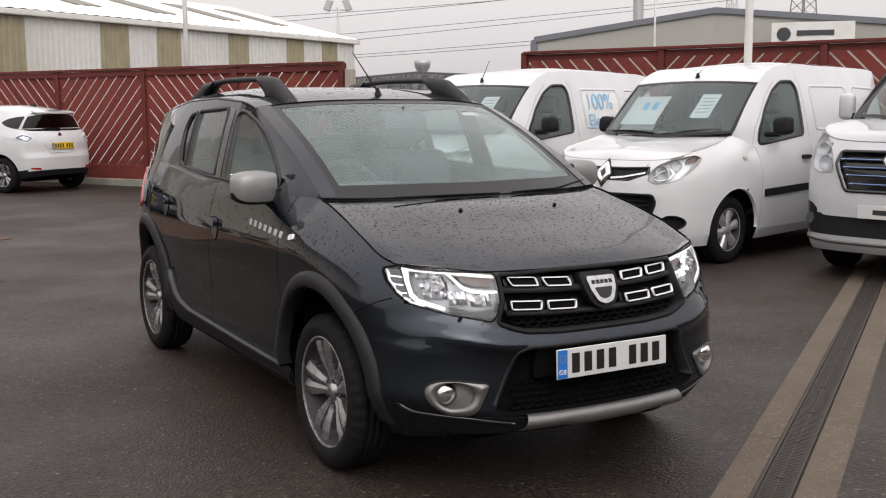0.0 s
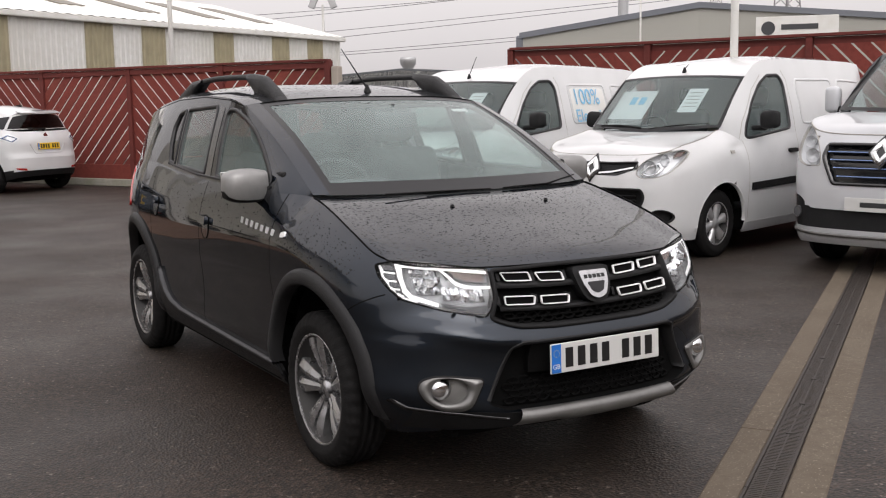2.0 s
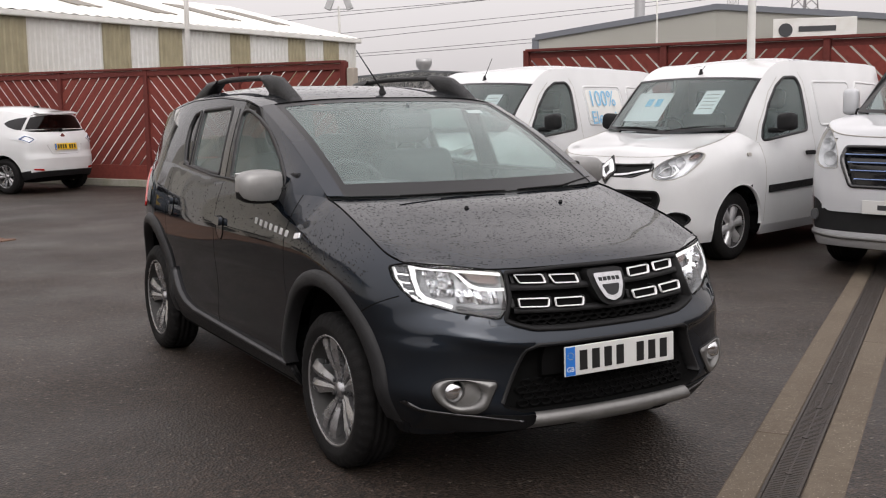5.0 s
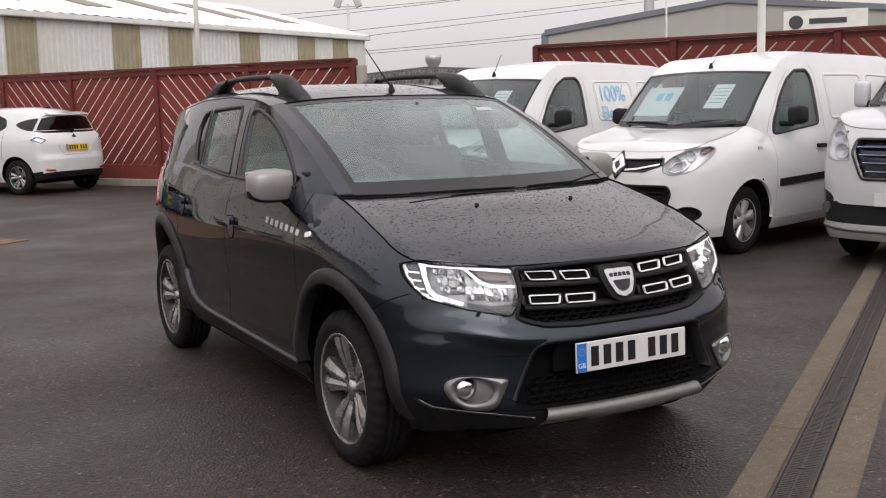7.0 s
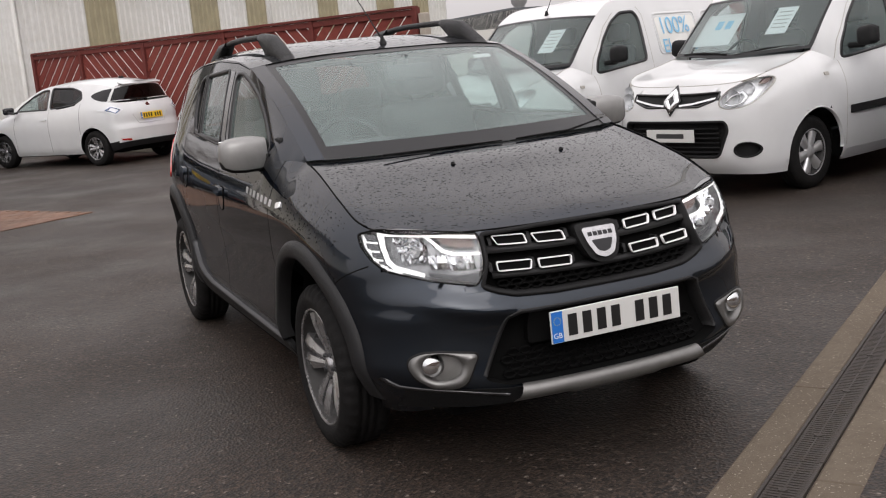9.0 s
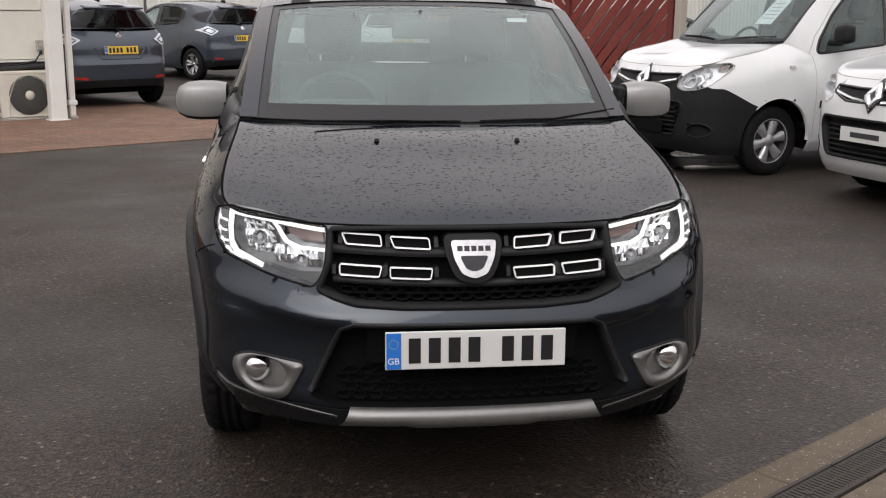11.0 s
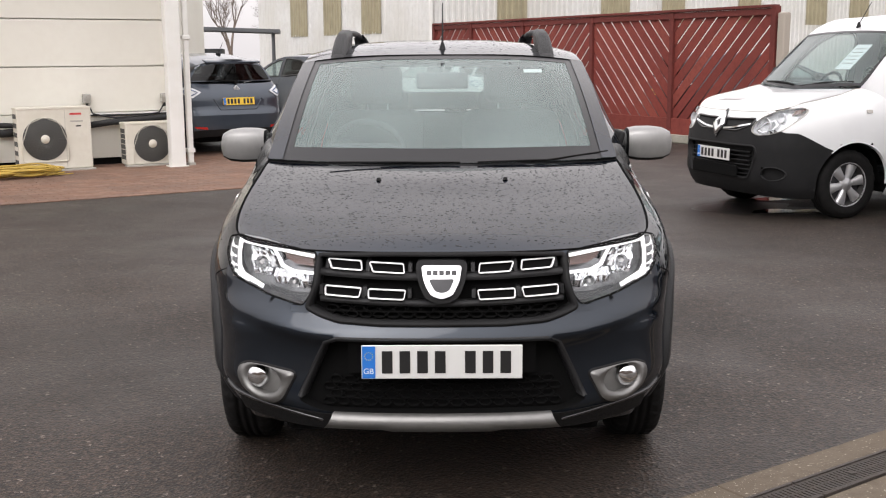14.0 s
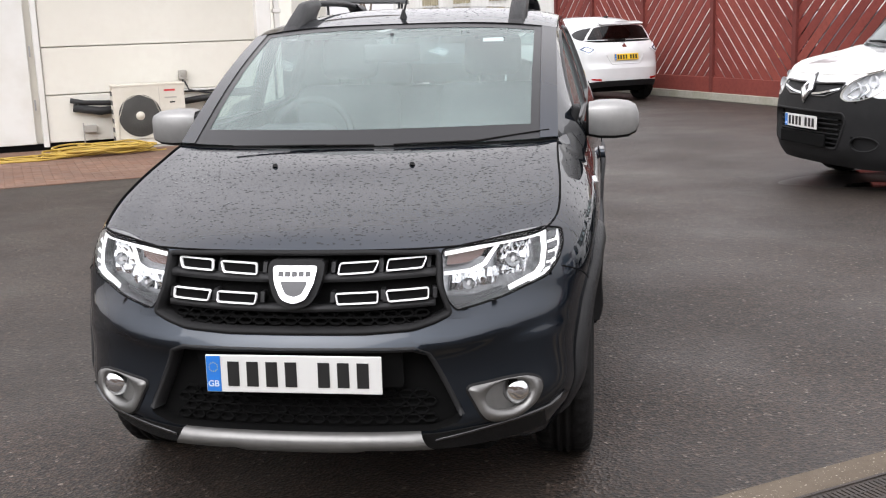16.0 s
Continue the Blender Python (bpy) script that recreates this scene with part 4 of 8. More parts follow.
        for d, yy, zz in ((d1, 1.215, .872), (d2, 2.09, .914)):
            cup = [(yy + .052 * math.cos(a), zz + .058 * math.sin(a)) for a in np.linspace(0, 2 * math.pi, 20, endpoint=False)]
            mesh_object("handle_recess", *sheet(cup, .02, f, .002, 0), M["gloss_black"], d)
            mesh_object("recess_edge", *bead(cup, .02, f, .005, .003), M["gap"], d)
            flap = rounded([(yy - .05, zz + .012), (yy + .06, zz + .022), (yy + .06, zz + .058), (yy - .045, zz + .052)], .015)
            mesh_object("handle", *sheet(flap, .02, f, .024, .02), M["grey_paint"], d, "body-coloured door handle")
        # model lettering as plain bars
        for i in range(7):
            y0 = .742 - i * .0625
            mesh_object("badge_bar", *sheet([(y0 - .040, .934 - i * .0038), (y0 - .008, .936 - i * .0038), (y0 - .008, .962 - i * .0038), (y0 - .040, .960 - i * .0038)], .03, f, .002, .002), M["grey_ink"], d1, "white bar of the door badge")
        rep = rounded([(.205, .918), (.245, .914), (.252, .934), (.216, .941)], .008)
        mesh_object("side_repeater", *sheet(rep, .02, f, .008, .01), M["white_chrome"], made["front_wing"][0 if s > 0 else 1], "clear side indicator")
        # mirror
        mir = new("door_mirror")
        mir.parent = root
        mir["label"] = "satin silver door mirror with a black base"
        mir.matrix_basis = pose(.022, 0, 0) if s > 0 else Matrix.Translation((.012, 0, 0)) @ Matrix.Diagonal((-1, 1, 1, 1))
        vs4, n4 = [], 18
        prof = [(.788, .044, .052), (.798, .054, .066), (.84, .061, .074), (.90, .061, .075), (.95, .055, .069), (.98, .042, .053), (.992, .016, .020)]
        for x, ry, rz in prof:
            for i in range(n4):
                a = 2 * math.pi * i / n4
                c, q = math.cos(a), math.sin(a)
                vs4.append((x, .60 + ry * 1.25 * (abs(c) ** .5) * (1 if c > 0 else -1) - .012 * (x - .78) / .2, 1.112 + rz * (abs(q) ** .5) * (1 if q > 0 else -1)))
        fs4 = [(i * n4 + j, i * n4 + (j + 1) % n4, (i + 1) * n4 + (j + 1) % n4, (i + 1) * n4 + j) for i in range(len(prof) - 1) for j in range(n4)]
        fs4 += [tuple(range(n4))[::-1], tuple(range((len(prof) - 1) * n4, len(prof) * n4))]
        lower = [q for k4, q in enumerate(fs4[:-2]) if math.sin(2 * math.pi * (k4 % n4 + .5) / n4) < -.62 or k4 < n4]
        upper = [q for q in fs4 if q not in lower]
        mesh_object("mirror_cap", vs4, upper, M["mirror_satin"], mir, "satin silver mirror cap")
        mesh_object("mirror_base", vs4, lower, M["plastic"], mir)
        part("mirror_glass", box_bm(.15, .004, .11, pose(.89, .683, 1.115), .002), M["chrome"], mir)
        part("mirror_arm", box_bm(.10, .05, .055, pose(.765, .605, 1.078, 0, 12), .02), M["plastic"], mir, smooth=True)
        part("mirror_foot", box_bm(.03, .17, .11, pose(.742, .53, 1.12, 0, 14), .012), M["plastic"], mir, smooth=True)
        # roof rail
        xr = .50
        rail = new("roof_rail")
        rail.parent = root
        rail["label"] = "charcoal plastic roof rail"
        zr = lambda y: float(sh.rz(y)) - .034
        yy = np.linspace(1.14, 2.62, 30)
        up = smooth_curve([(1.14, .0), (1.20, .04), (1.30, .072), (1.42, .075), (1.7, .072), (2.2, .066), (2.45, .055), (2.55, .038), (2.62, .0)])
        bar = [Vector((s * (xr - .01 * (y - 1.2)), y, zr(y) + float(up(y)))) for y in yy]
        mesh_object("bar", *tube(bar, [.016] * 30, 10), M["arch_plastic"], rail)
        for ya, yb, ta, tb in ((1.02, 1.46, .0, .105), (2.24, 2.68, .09, .0)):
            vs5, ns = [], 14
            for i in range(ns + 1):
                t = i / ns
                y = ya + (yb - ya) * t
                h = (.088 * min(1, t * 1.9) ** .8 if ya < 2 else .072 * min(1, (1 - t) * 1.7) ** .8)
                low = -.03
                if (ya < 2 and t > .66):
                    low = (t - .66) / .34 * (h - .012)
                if (ya > 2 and t < .34):
                    low = (.34 - t) / .34 * (h - .012)
                for dx, hh in ((-.036, low), (-.033, h * .8), (-.018, h + .006), (.018, h + .006), (.033, h * .8), (.036, low)):
                    vs5.append((s * (xr + dx - .01 * (y - 1.2)), y, zr(y) + hh))
            fs5 = [(i * 6 + j, i * 6 + (j + 1) % 6, (i + 1) * 6 + (j + 1) % 6, (i + 1) * 6 + j) for i in range(ns) for j in range(6)]
            fs5 += [tuple(range(6)), tuple(range(ns * 6, ns * 6 + 6))]
            mesh_object("rail_foot", vs5, fs5, M["arch_plastic"], rail)
        # headlamp
        fr = sh.front if s > 0 else (lambda x, z, o=0.0: (lambda p: Vector((-p.x, p.y, p.z)))(sh.front(x, z, o)))
        hl = new("headlamp")
        hl.parent = root
        hl["label"] = "clear headlamp with a lit white daylight strip"
        mesh_object("housing", *sheet(lamp, .03, fr, -.055, -.055), M["lamp_inner"], hl)
        strip1 = [(.426, .838), (.54, .850), (.697, .866), (.702, .83), (.698, .79), (.684, .769), (.606, .739), (.610, .727), (.690, .754), (.709, .778), (.714, .83), (.711, .877), (.66, .873), (.54, .860), (.426, .848)]
        mesh_object("running_light", *sheet(strip1, .02, fr, -.004, .004), M["drl"], hl, "lit white running light")
        for z0, z1, xa, xb in ((.850, .870, .719, .744), (.822, .842, .721, .748), (.794, .814, .717, .742), (.772, .786, .708, .730)):
            mesh_object("running_light_block", *sheet([(xa, z0), (xb, z0 + .004), (xb, z1), (xa, z1)], .02, fr, -.008, .004), M["dim_lens"], hl)
            mesh_object("running_light_rib", *sheet([(xa, z0 - .009), (xb, z0 - .006), (xb, z0 - .001), (xa, z0 - .003)], .03, fr, -.005, .003), M["drl"], hl)
        mesh_object("running_light_edge", *bead([(.748, .868), (.752, .83), (.740, .79), (.712, .757), (.672, .742)], .02, fr, .007, -.010, False, .013), M["drl"], hl)
        strip2 = [(.427, .794), (.50, .797), (.536, .810), (.556, .836), (.572, .853), (.581, .852), (.566, .834), (.546, .804), (.51, .789), (.428, .786)]
        # Inner fin is given the running light's glow for its brightness.
        mesh_object("chrome_fin", *sheet(strip2, .02, fr, -.008, .006), M["drl"], hl)
        flute = random.Random(31)
        for x0, x1, za, zb, n in ((.598, .694, .826, .858, 8), (.590, .690, .792, .826, 6), (.600, .684, .764, .792, 7), (.446, .53, .735, .782, 5), (.53, .595, .742, .790, 4)):
            vsr, w = [], (x1 - x0) / n
            for i in range(2 * n + 1):
                dep = -.038 + (.016 if i % 2 else 0) * flute.uniform(.3, 1.2)
                for z, dz in ((za, -.010), ((za + zb) / 2, flute.uniform(-.012, .004)), (zb, -.004)):
                    vsr.append(fr(x0 + w * i / 2, z, dep + dz))
            mesh_object("reflector", vsr, [(i * 3 + j, i * 3 + j + 1, i * 3 + j + 4, i * 3 + j + 3) for i in range(2 * n) for j in range(2)], M["reflector"], hl, smooth=False)
        for cx, cz, r in ((.640, .808, .022), (.505, .758, .018)):
            c = fr(cx, cz, -.034)
            vb, fb = lathe([(r * .16, .012), (r * .45, .004), (r * .8, -.008), (r, -.022)], 20, "y")
            mesh_object("bulb_bowl", [Vector(v) + c for v in vb], fb, M["reflector"], hl)
            part("bulb", cyl_bm(r * .4, r * .3, .03, Matrix.Translation(c + Vector((0, -.012, 0))) @ pose(0, 0, 0, 90), 10), M["white_chrome"], hl)
        mesh_object("dark_corner", *sheet([(.448, .700), (.468, .694), (.60, .722), (.60, .736), (.52, .722), (.444, .726)], .02, fr, -.030, .004), M["lamp_black"], hl)
        mesh_object("indicator", *sheet([(.436, .808), (.50, .812), (.536, .826), (.556, .852), (.44, .842)], .02, fr, -.028, .02), M["amber"], hl)
        ln = mesh_object("lens", *sheet(lamp, .03, fr, .001, 0), M["lens"], hl, "clear lamp lens")
        ln.visible_shadow = False
        mesh_object("lamp_gap", *bead(lamp, .02, fr, .005, .001, True, .006), M["gap"], hl)
        mesh_object("bumper_corner", *sheet([(.438, .668), (.50, .668), (.50, .690), (.46, .684), (.440, .690)], .02, fr, .002, .006), M["grey_paint"], root)
        mesh_object("bumper_seam", *bead([(-.503, .770), (-.461, .754), (-.414, .734), (-.371, .713), (-.324, .686)], .02, f, .005, .001, False), M["gap"], root)
        # fog lamp
        fl = new("fog_lamp")
        fl.parent = root
        fl["label"] = "round fog lamp in a satin silver surround"
        mesh_object("recess", *sheet(fog, .03, fr, -.05, -.05), M["plastic"], fl)
        c0 = Vector((.622, .430))
        oval = [(c0.x - .012 + (.070 if math.cos(a) < 0 else .058) * math.cos(a), c0.y - .004 + .050 * math.sin(a)) for a in np.linspace(0, 2 * math.pi, 28, endpoint=False)]
        outer = spread(fog, .02)
        inner = []
        for p in outer:
            d = Vector(p) - c0
            a = math.atan2(d.y, d.x)
            inner.append((c0.x - .012 + (.070 if math.cos(a) < 0 else .058) * math.cos(a), c0.y - .004 + .050 * math.sin(a)))
        vs6 = [fr(p[0], p[1], .0) for p in outer] + [fr(p[0], p[1], .010) for p in outer] + [fr(p[0], p[1], .004) for p in inner] + [fr(p[0] * .98 + c0.x * .02, p[1], -.04) for p in inner]
        q = len(outer)
        fs6 = [(L * q + i, L * q + (i + 1) % q, (L + 1) * q + (i + 1) % q, (L + 1) * q + i) for L in range(3) for i in range(q)]
        mesh_object("surround", vs6, fs6, M["satin"], fl, "satin silver fog lamp surround")
        mesh_object("dish", *sheet(oval, .02, fr, -.034, 0), M["satin"], fl)
        cc = fr(.630, .432, -.012)
        vb, fb = lathe([(.0, -.012), (.020, -.010), (.038, .0), (.040, .03)], 24, "y")
        mesh_object("lamp", [Vector(v) + cc for v in vb], fb, M["reflector"], fl)
        mesh_object("fog_gap", *bead(fog, .02, fr, .016, .004, True, .02), M["plastic"], fl)
        # tail lamp at the rear corner
        tl = rounded([(2.80, .86), (2.97, .84), (3.04, .90), (3.02, 1.08), (2.94, 1.10), (2.86, 1.08)], .03)
        mesh_object("tail_lamp", *sheet(tl, .04, f, .008, .012), M["red_lens"], root, "red tail lamp")
    # grille
    gr = new("grille")
    gr.parent = root
    gr["label"] = "black grille with eight white-edged chrome frames"
    # Backing and mesh are near-black: the grille's shaded depth is in the colour.
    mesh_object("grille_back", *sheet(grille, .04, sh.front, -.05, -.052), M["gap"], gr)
    mesh_object("grille_frame", *bead(grille, .03, sh.front, .016, .006, True, .05), M["plastic"], gr)
    for zc, hb in ((.783, .012), (.700, .010)):
        mesh_object("grille_bar", *bead([(-.405, zc + .012), (-.2, zc + .004), (0, zc), (.2, zc + .004), (.405, zc + .012)], .04, sh.front, hb * 2, -.012, False, .045), M["arch_plastic"], gr)
    for s in (1, -1):
        for xa, xb, sk, zc, tilt in ((.122, .232, .004, .812, .005), (.262, .370, .004, .820, .005), (.124, .246, -.006, .731, .004), (.272, .390, -.008, .737, .005)):
            h = .0145
            fr4 = [(s * xa, zc - h), (s * (xb - .006), zc - h + tilt), (s * (xb + .006 * (1 if sk > 0 else -1)), zc + h + tilt), (s * (xa + sk), zc + h)]
            fr4 = rounded(fr4, .006, 3)
            mesh_object("chrome_frame", *bead(fr4, .02, sh.front, .0038, .000, True, .011), M["white_chrome"], gr, "white-edged chrome frame")
            mesh_object("frame_slot", *sheet(fr4, .03, sh.front, -.012, 0), M["gap"], gr)
            for xx in (xa - .018, xb + .014):
                mesh_object("grille_tab", *sheet([(s * xx - .006, zc - .012), (s * xx + .006, zc - .012), (s * xx + .006, zc + .016), (s * xx - .006, zc + .016)], .02, sh.front, -.02, .03), M["arch_plastic"], gr)
    honey = []
    for j, z in enumerate((.682, .664)):
        for i in range(-8, 9):
            x = i * .046 + (j % 2) * .023
            if abs(x) < .36 + .02 * (1 - j):
                hx = [(x + .022 * math.cos(a), z + .011 * math.sin(a)) for a in np.linspace(0, 2 * math.pi, 6, endpoint=False)]
                honey.append(bead(hx, .05, sh.front, .006, -.024, True, .05))
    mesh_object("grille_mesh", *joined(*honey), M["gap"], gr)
    # badge as a plain shield
    bd = new("badge")
    bd.parent = gr
    bd["label"] = "plain chrome shield badge"
    back = rounded([(-.086, .840), (.086, .840), (.080, .785), (.054, .722), (0, .704), (-.054, .722), (-.080, .785)], .026)
    bf = lambda x, z, o=0.0: sh.front(x, z, o)
    mesh_object("badge_mount", *sheet(back, .02, lambda x, z, o: sh.front(x, min(z, .856), o) + Vector((0, .004 * max(0, z - .856), max(0, z - .856))), .012, .06), M["plastic"], bd)
    ring2 = [(-.066, .827), (.066, .827), (.058, .780), (.036, .737), (0, .724), (-.036, .737), (-.058, .780)]
    cap = lambda x, z, o: sh.front(x, min(z, .856), o) + Vector((0, .004 * max(0, z - .856), max(0, z - .856)))
    mesh_object("badge_face", *sheet(rounded(ring2, .012), .02, cap, .024, .016), M["badge_chrome"], bd)
    mesh_object("badge_window", *sheet(rounded([(-.041, .786), (.041, .786), (.024, .752), (0, .744), (-.024, .752)], .008), .02, cap, .026, .002), M["badge_dark"], bd)
    for i in range(5):
        x = -.040 + i * .020
        mesh_object("badge_bar", *sheet([(x - .0075, .799), (x + .0075, .799), (x + .0075, .812), (x - .0075, .812)], .02, cap, .0255, .001), M["badge_dark"], bd)
    # lower bumper
    lo = new("lower_intake")
    lo.parent = root
    # Intake backing and mesh carry the bumper's shade as near-black colour.
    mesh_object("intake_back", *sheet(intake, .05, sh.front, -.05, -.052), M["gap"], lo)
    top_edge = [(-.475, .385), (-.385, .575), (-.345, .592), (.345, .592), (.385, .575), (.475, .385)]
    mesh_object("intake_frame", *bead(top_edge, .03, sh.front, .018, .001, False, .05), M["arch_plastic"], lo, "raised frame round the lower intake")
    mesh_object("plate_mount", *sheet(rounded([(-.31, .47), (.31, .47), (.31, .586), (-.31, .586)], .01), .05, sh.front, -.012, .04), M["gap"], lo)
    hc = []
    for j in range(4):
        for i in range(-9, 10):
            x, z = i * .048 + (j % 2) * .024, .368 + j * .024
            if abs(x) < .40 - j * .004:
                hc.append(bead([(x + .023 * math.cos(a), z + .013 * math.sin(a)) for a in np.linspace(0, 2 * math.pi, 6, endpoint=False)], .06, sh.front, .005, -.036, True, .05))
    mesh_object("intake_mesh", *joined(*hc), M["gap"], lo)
    plate_bars(root, pose(0, -.846, .527, -2), .52, .111, M["plate_white"])
    black_lip = [(-.70, .268), (-.4, .272), (.4, .272), (.70, .268), (.70, .352), (.5, .345), (.40, .335), (-.40, .335), (-.5, .345), (-.70, .352)]
    mesh_object("bumper_lip", *sheet(black_lip, .05, sh.front, .006, .03), M["plastic"], root, "black plastic lower bumper lip")
    for s in (1, -1):
        fr = lambda x, z, o=0.0: sh.front(x, z, o) if s > 0 else (lambda p: Vector((-p.x, p.y, p.z)))(sh.front(x, z, o))
        mesh_object("bumper_ridge", *bead([(.395, .308), (.457, .320), (.555, .338), (.643, .349), (.72, .358), (.765, .385)], .03, fr, .013, .008, False), M["gloss_black"], root)
    # skid bar
    vs7 = []
    xs = np.linspace(-1, 1, 25)
    for t in xs:
        yb = sh.front(t * .37, .34, 0).y
        for dz, dy, k in ((.345, .0, .357), (.344, -.016, .360), (.334, -.027, .364), (.318, -.032, .372), (.306, -.029, .380), (.286, .0, .393)):
            vs7.append((t * k, yb + dy, dz - (.006 if abs(t) < .5 and dz < .31 else 0)))
    fs7 = [(i * 6 + j, i * 6 + j + 1, (i + 1) * 6 + j + 1, (i + 1) * 6 + j) for i in range(24) for j in range(5)]
    mesh_object("skid_bar", vs7, fs7, M["satin"], root, "satin silver skid plate bar", smooth=True)
    # wipers, nozzles, aerial
    nrow = len(screen)

    def on_screen(fx, s):
        r = screen[int(round(s * (nrow - 1)))]
        return r[int(round((fx + 1) / 2 * (len(r) - 1)))] + Vector((0, -.004, .005))
    for name_x, tip, tip_s, arm in (((.20, .075), (.93), .05, .55), ((-.45, .05), (.10), .0, -.12)):
        wp = new("wiper")
        wp.parent = root
        a = Vector((name_x[0], .06, 1.085))
        e = on_screen(tip, tip_s)
        mid = on_screen(arm, 0)
        mesh_object("arm", *tube([a, a.lerp(mid, .5) + Vector((0, 0, .001)), mid + Vector((0, -.001, .002))], [.004, .0035, .003], 8), M["plastic"], wp)
        st = on_screen(2 * arm - tip, 0)
        mesh_object("blade", *tube([st, mid, e], [.003, .004, .003], 6), M["rubber"], wp)
    for x in (-.24, .24):
        nz = cyl_bm(.010, .006, .010, pose(x, -.135, float(np.interp(-.135, [r[len(r) // 2].y for r in rows], [r[len(r) // 2].z for r in rows])) - .001), 12)
        part("washer_nozzle", nz, M["plastic"], hood)
    an = new("aerial")
    an.parent = root
    vb, fb = lathe([(.034, 0), (.030, .012), (.018, .03), (.010, .05), (.006, .06), (.0, .062)], 16, "z")
    mesh_object("aerial_base", [(v[0] * .8, v[1] * 1.4 + 1.10, v[2] + 1.504) for v in vb], fb, M["plastic"], an)
    mesh_object("aerial_mast", *tube([(0, 1.11, 1.55), (0, 1.40, 1.76)], [.005, .0025], 6), M["plastic"], an)
    # tail, wheels, cabin
    tail(root, sh, 2.9, .10, M["grey_paint"], M["side_glass"])
    for y in (-.027, 2.562):
        for s in (1, -1):
            tyre_and_rim(root, s * .742, y, .317, .195, .226, "alloy", s, "black tyre on a five-spoke silver alloy rim")
        arch_liner(root, y, .362, .402 if y < 1 else .425, .56, .76)
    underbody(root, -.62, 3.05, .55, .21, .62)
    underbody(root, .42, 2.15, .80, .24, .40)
    part("engine_bay", box_bm(1.1, .62, .3, pose(0, -.28, .72), .03), M["gap"], root)
    cabin_fittings(root, .42, 1.06, .66, 1.06, .56, True, -.35, 2.6)
    part("rear_view_mirror", box_bm(.24, .03, .075, pose(.0, .80, 1.385, -12), .012), M["interior"], root, smooth=True)
    part("mirror_stalk", cyl_bm(.008, .008, .06, pose(0, .82, 1.435), 8), M["interior"], root)
    part("headlining", box_bm(1.04, 1.6, .02, pose(0, 1.9, 1.455)), M["trim_light"], root)
    part("parcel_shelf", box_bm(1.12, .62, .02, pose(0, 2.62, .985), .006), M["interior"], root)
    part("windscreen_sticker", box_bm(.085, .002, .03, pose(.42, .872, 1.426, -62)), M["white_ink"], root, "small white screen sticker")
    return root, sh, rows, roof_rows, screen


car, car_shell, bonnet_rows, roof_rows, screen_grid = grey_hatchback(Matrix.Identity(4))


def rain_drops(root, grids, count, seed):
    """Beads of rain standing on the upper panels."""
    rnd = random.Random(seed)
    vs, fs = [], []
    for rows, n in zip(grids, count):
        m, k = len(rows), len(rows[0])
        for _ in range(n):
            a, b = rnd.uniform(0.03, .97) * (m - 1), rnd.uniform(0.02, .98) * (k - 1)
            i, j = int(a), int(b)
            fa, fb = a - i, b - j
            p00, p01, p10, p11 = rows[i][j], rows[i][min(j + 1, k - 1)], rows[min(i + 1, m - 1)][j], rows[min(i + 1, m - 1)][min(j + 1, k - 1)]
            p = p00.lerp(p01, fb).lerp(p10.lerp(p11, fb), fa)
            du, dv = (p01 - p00).normalized(), (p10 - p00).normalized()
            nrm = du.cross(dv)
            if nrm.dot(Vector((p.x * 2, 0, 1))) < 0:
                nrm = -nrm
            nrm.normalize()
            r = rnd.choice((.0014, .0017, .002, .0023, .0027, .0032, .0042))
            e1, e2 = rnd.uniform(.8, 1.9), rnd.uniform(.7, 1.1)
            k0 = len(vs)
            for q in range(7):
                t = 2 * math.pi * q / 7
                w = 1 + rnd.uniform(-.2, .2)
                vs.append(p + du * r * e1 * w * math.cos(t) + dv * r * e2 * w * math.sin(t) + nrm * .0003)
            vs.append(p + nrm * (r * .36))
            fs += [(k0 + q, k0 + (q + 1) % 7, k0 + 7) for q in range(7)]
    return tagged(mesh_object("rain", vs, fs, M["water"], root, "beads of rain on the paint"), kind="stuff")


door_tops, wing_tops = [], []
for f in (car_shell.side, car_shell.other):
    door_tops.append([[f(y, .86 + .22 * j / 8, .001) for y in np.linspace(.32, 2.5, 60)] for j in range(9)])
    wing_tops.append([[f(y, float(car_shell.zt(y)) - .22 + .20 * j / 8, .001) for y in np.linspace(-.36, .30, 24)] for j in range(9)])
rain_drops(car, (bonnet_rows, roof_rows, screen_grid[-5:], *door_tops, *wing_tops), (3800, 2600, 200, 420, 420, 380, 380), 4)


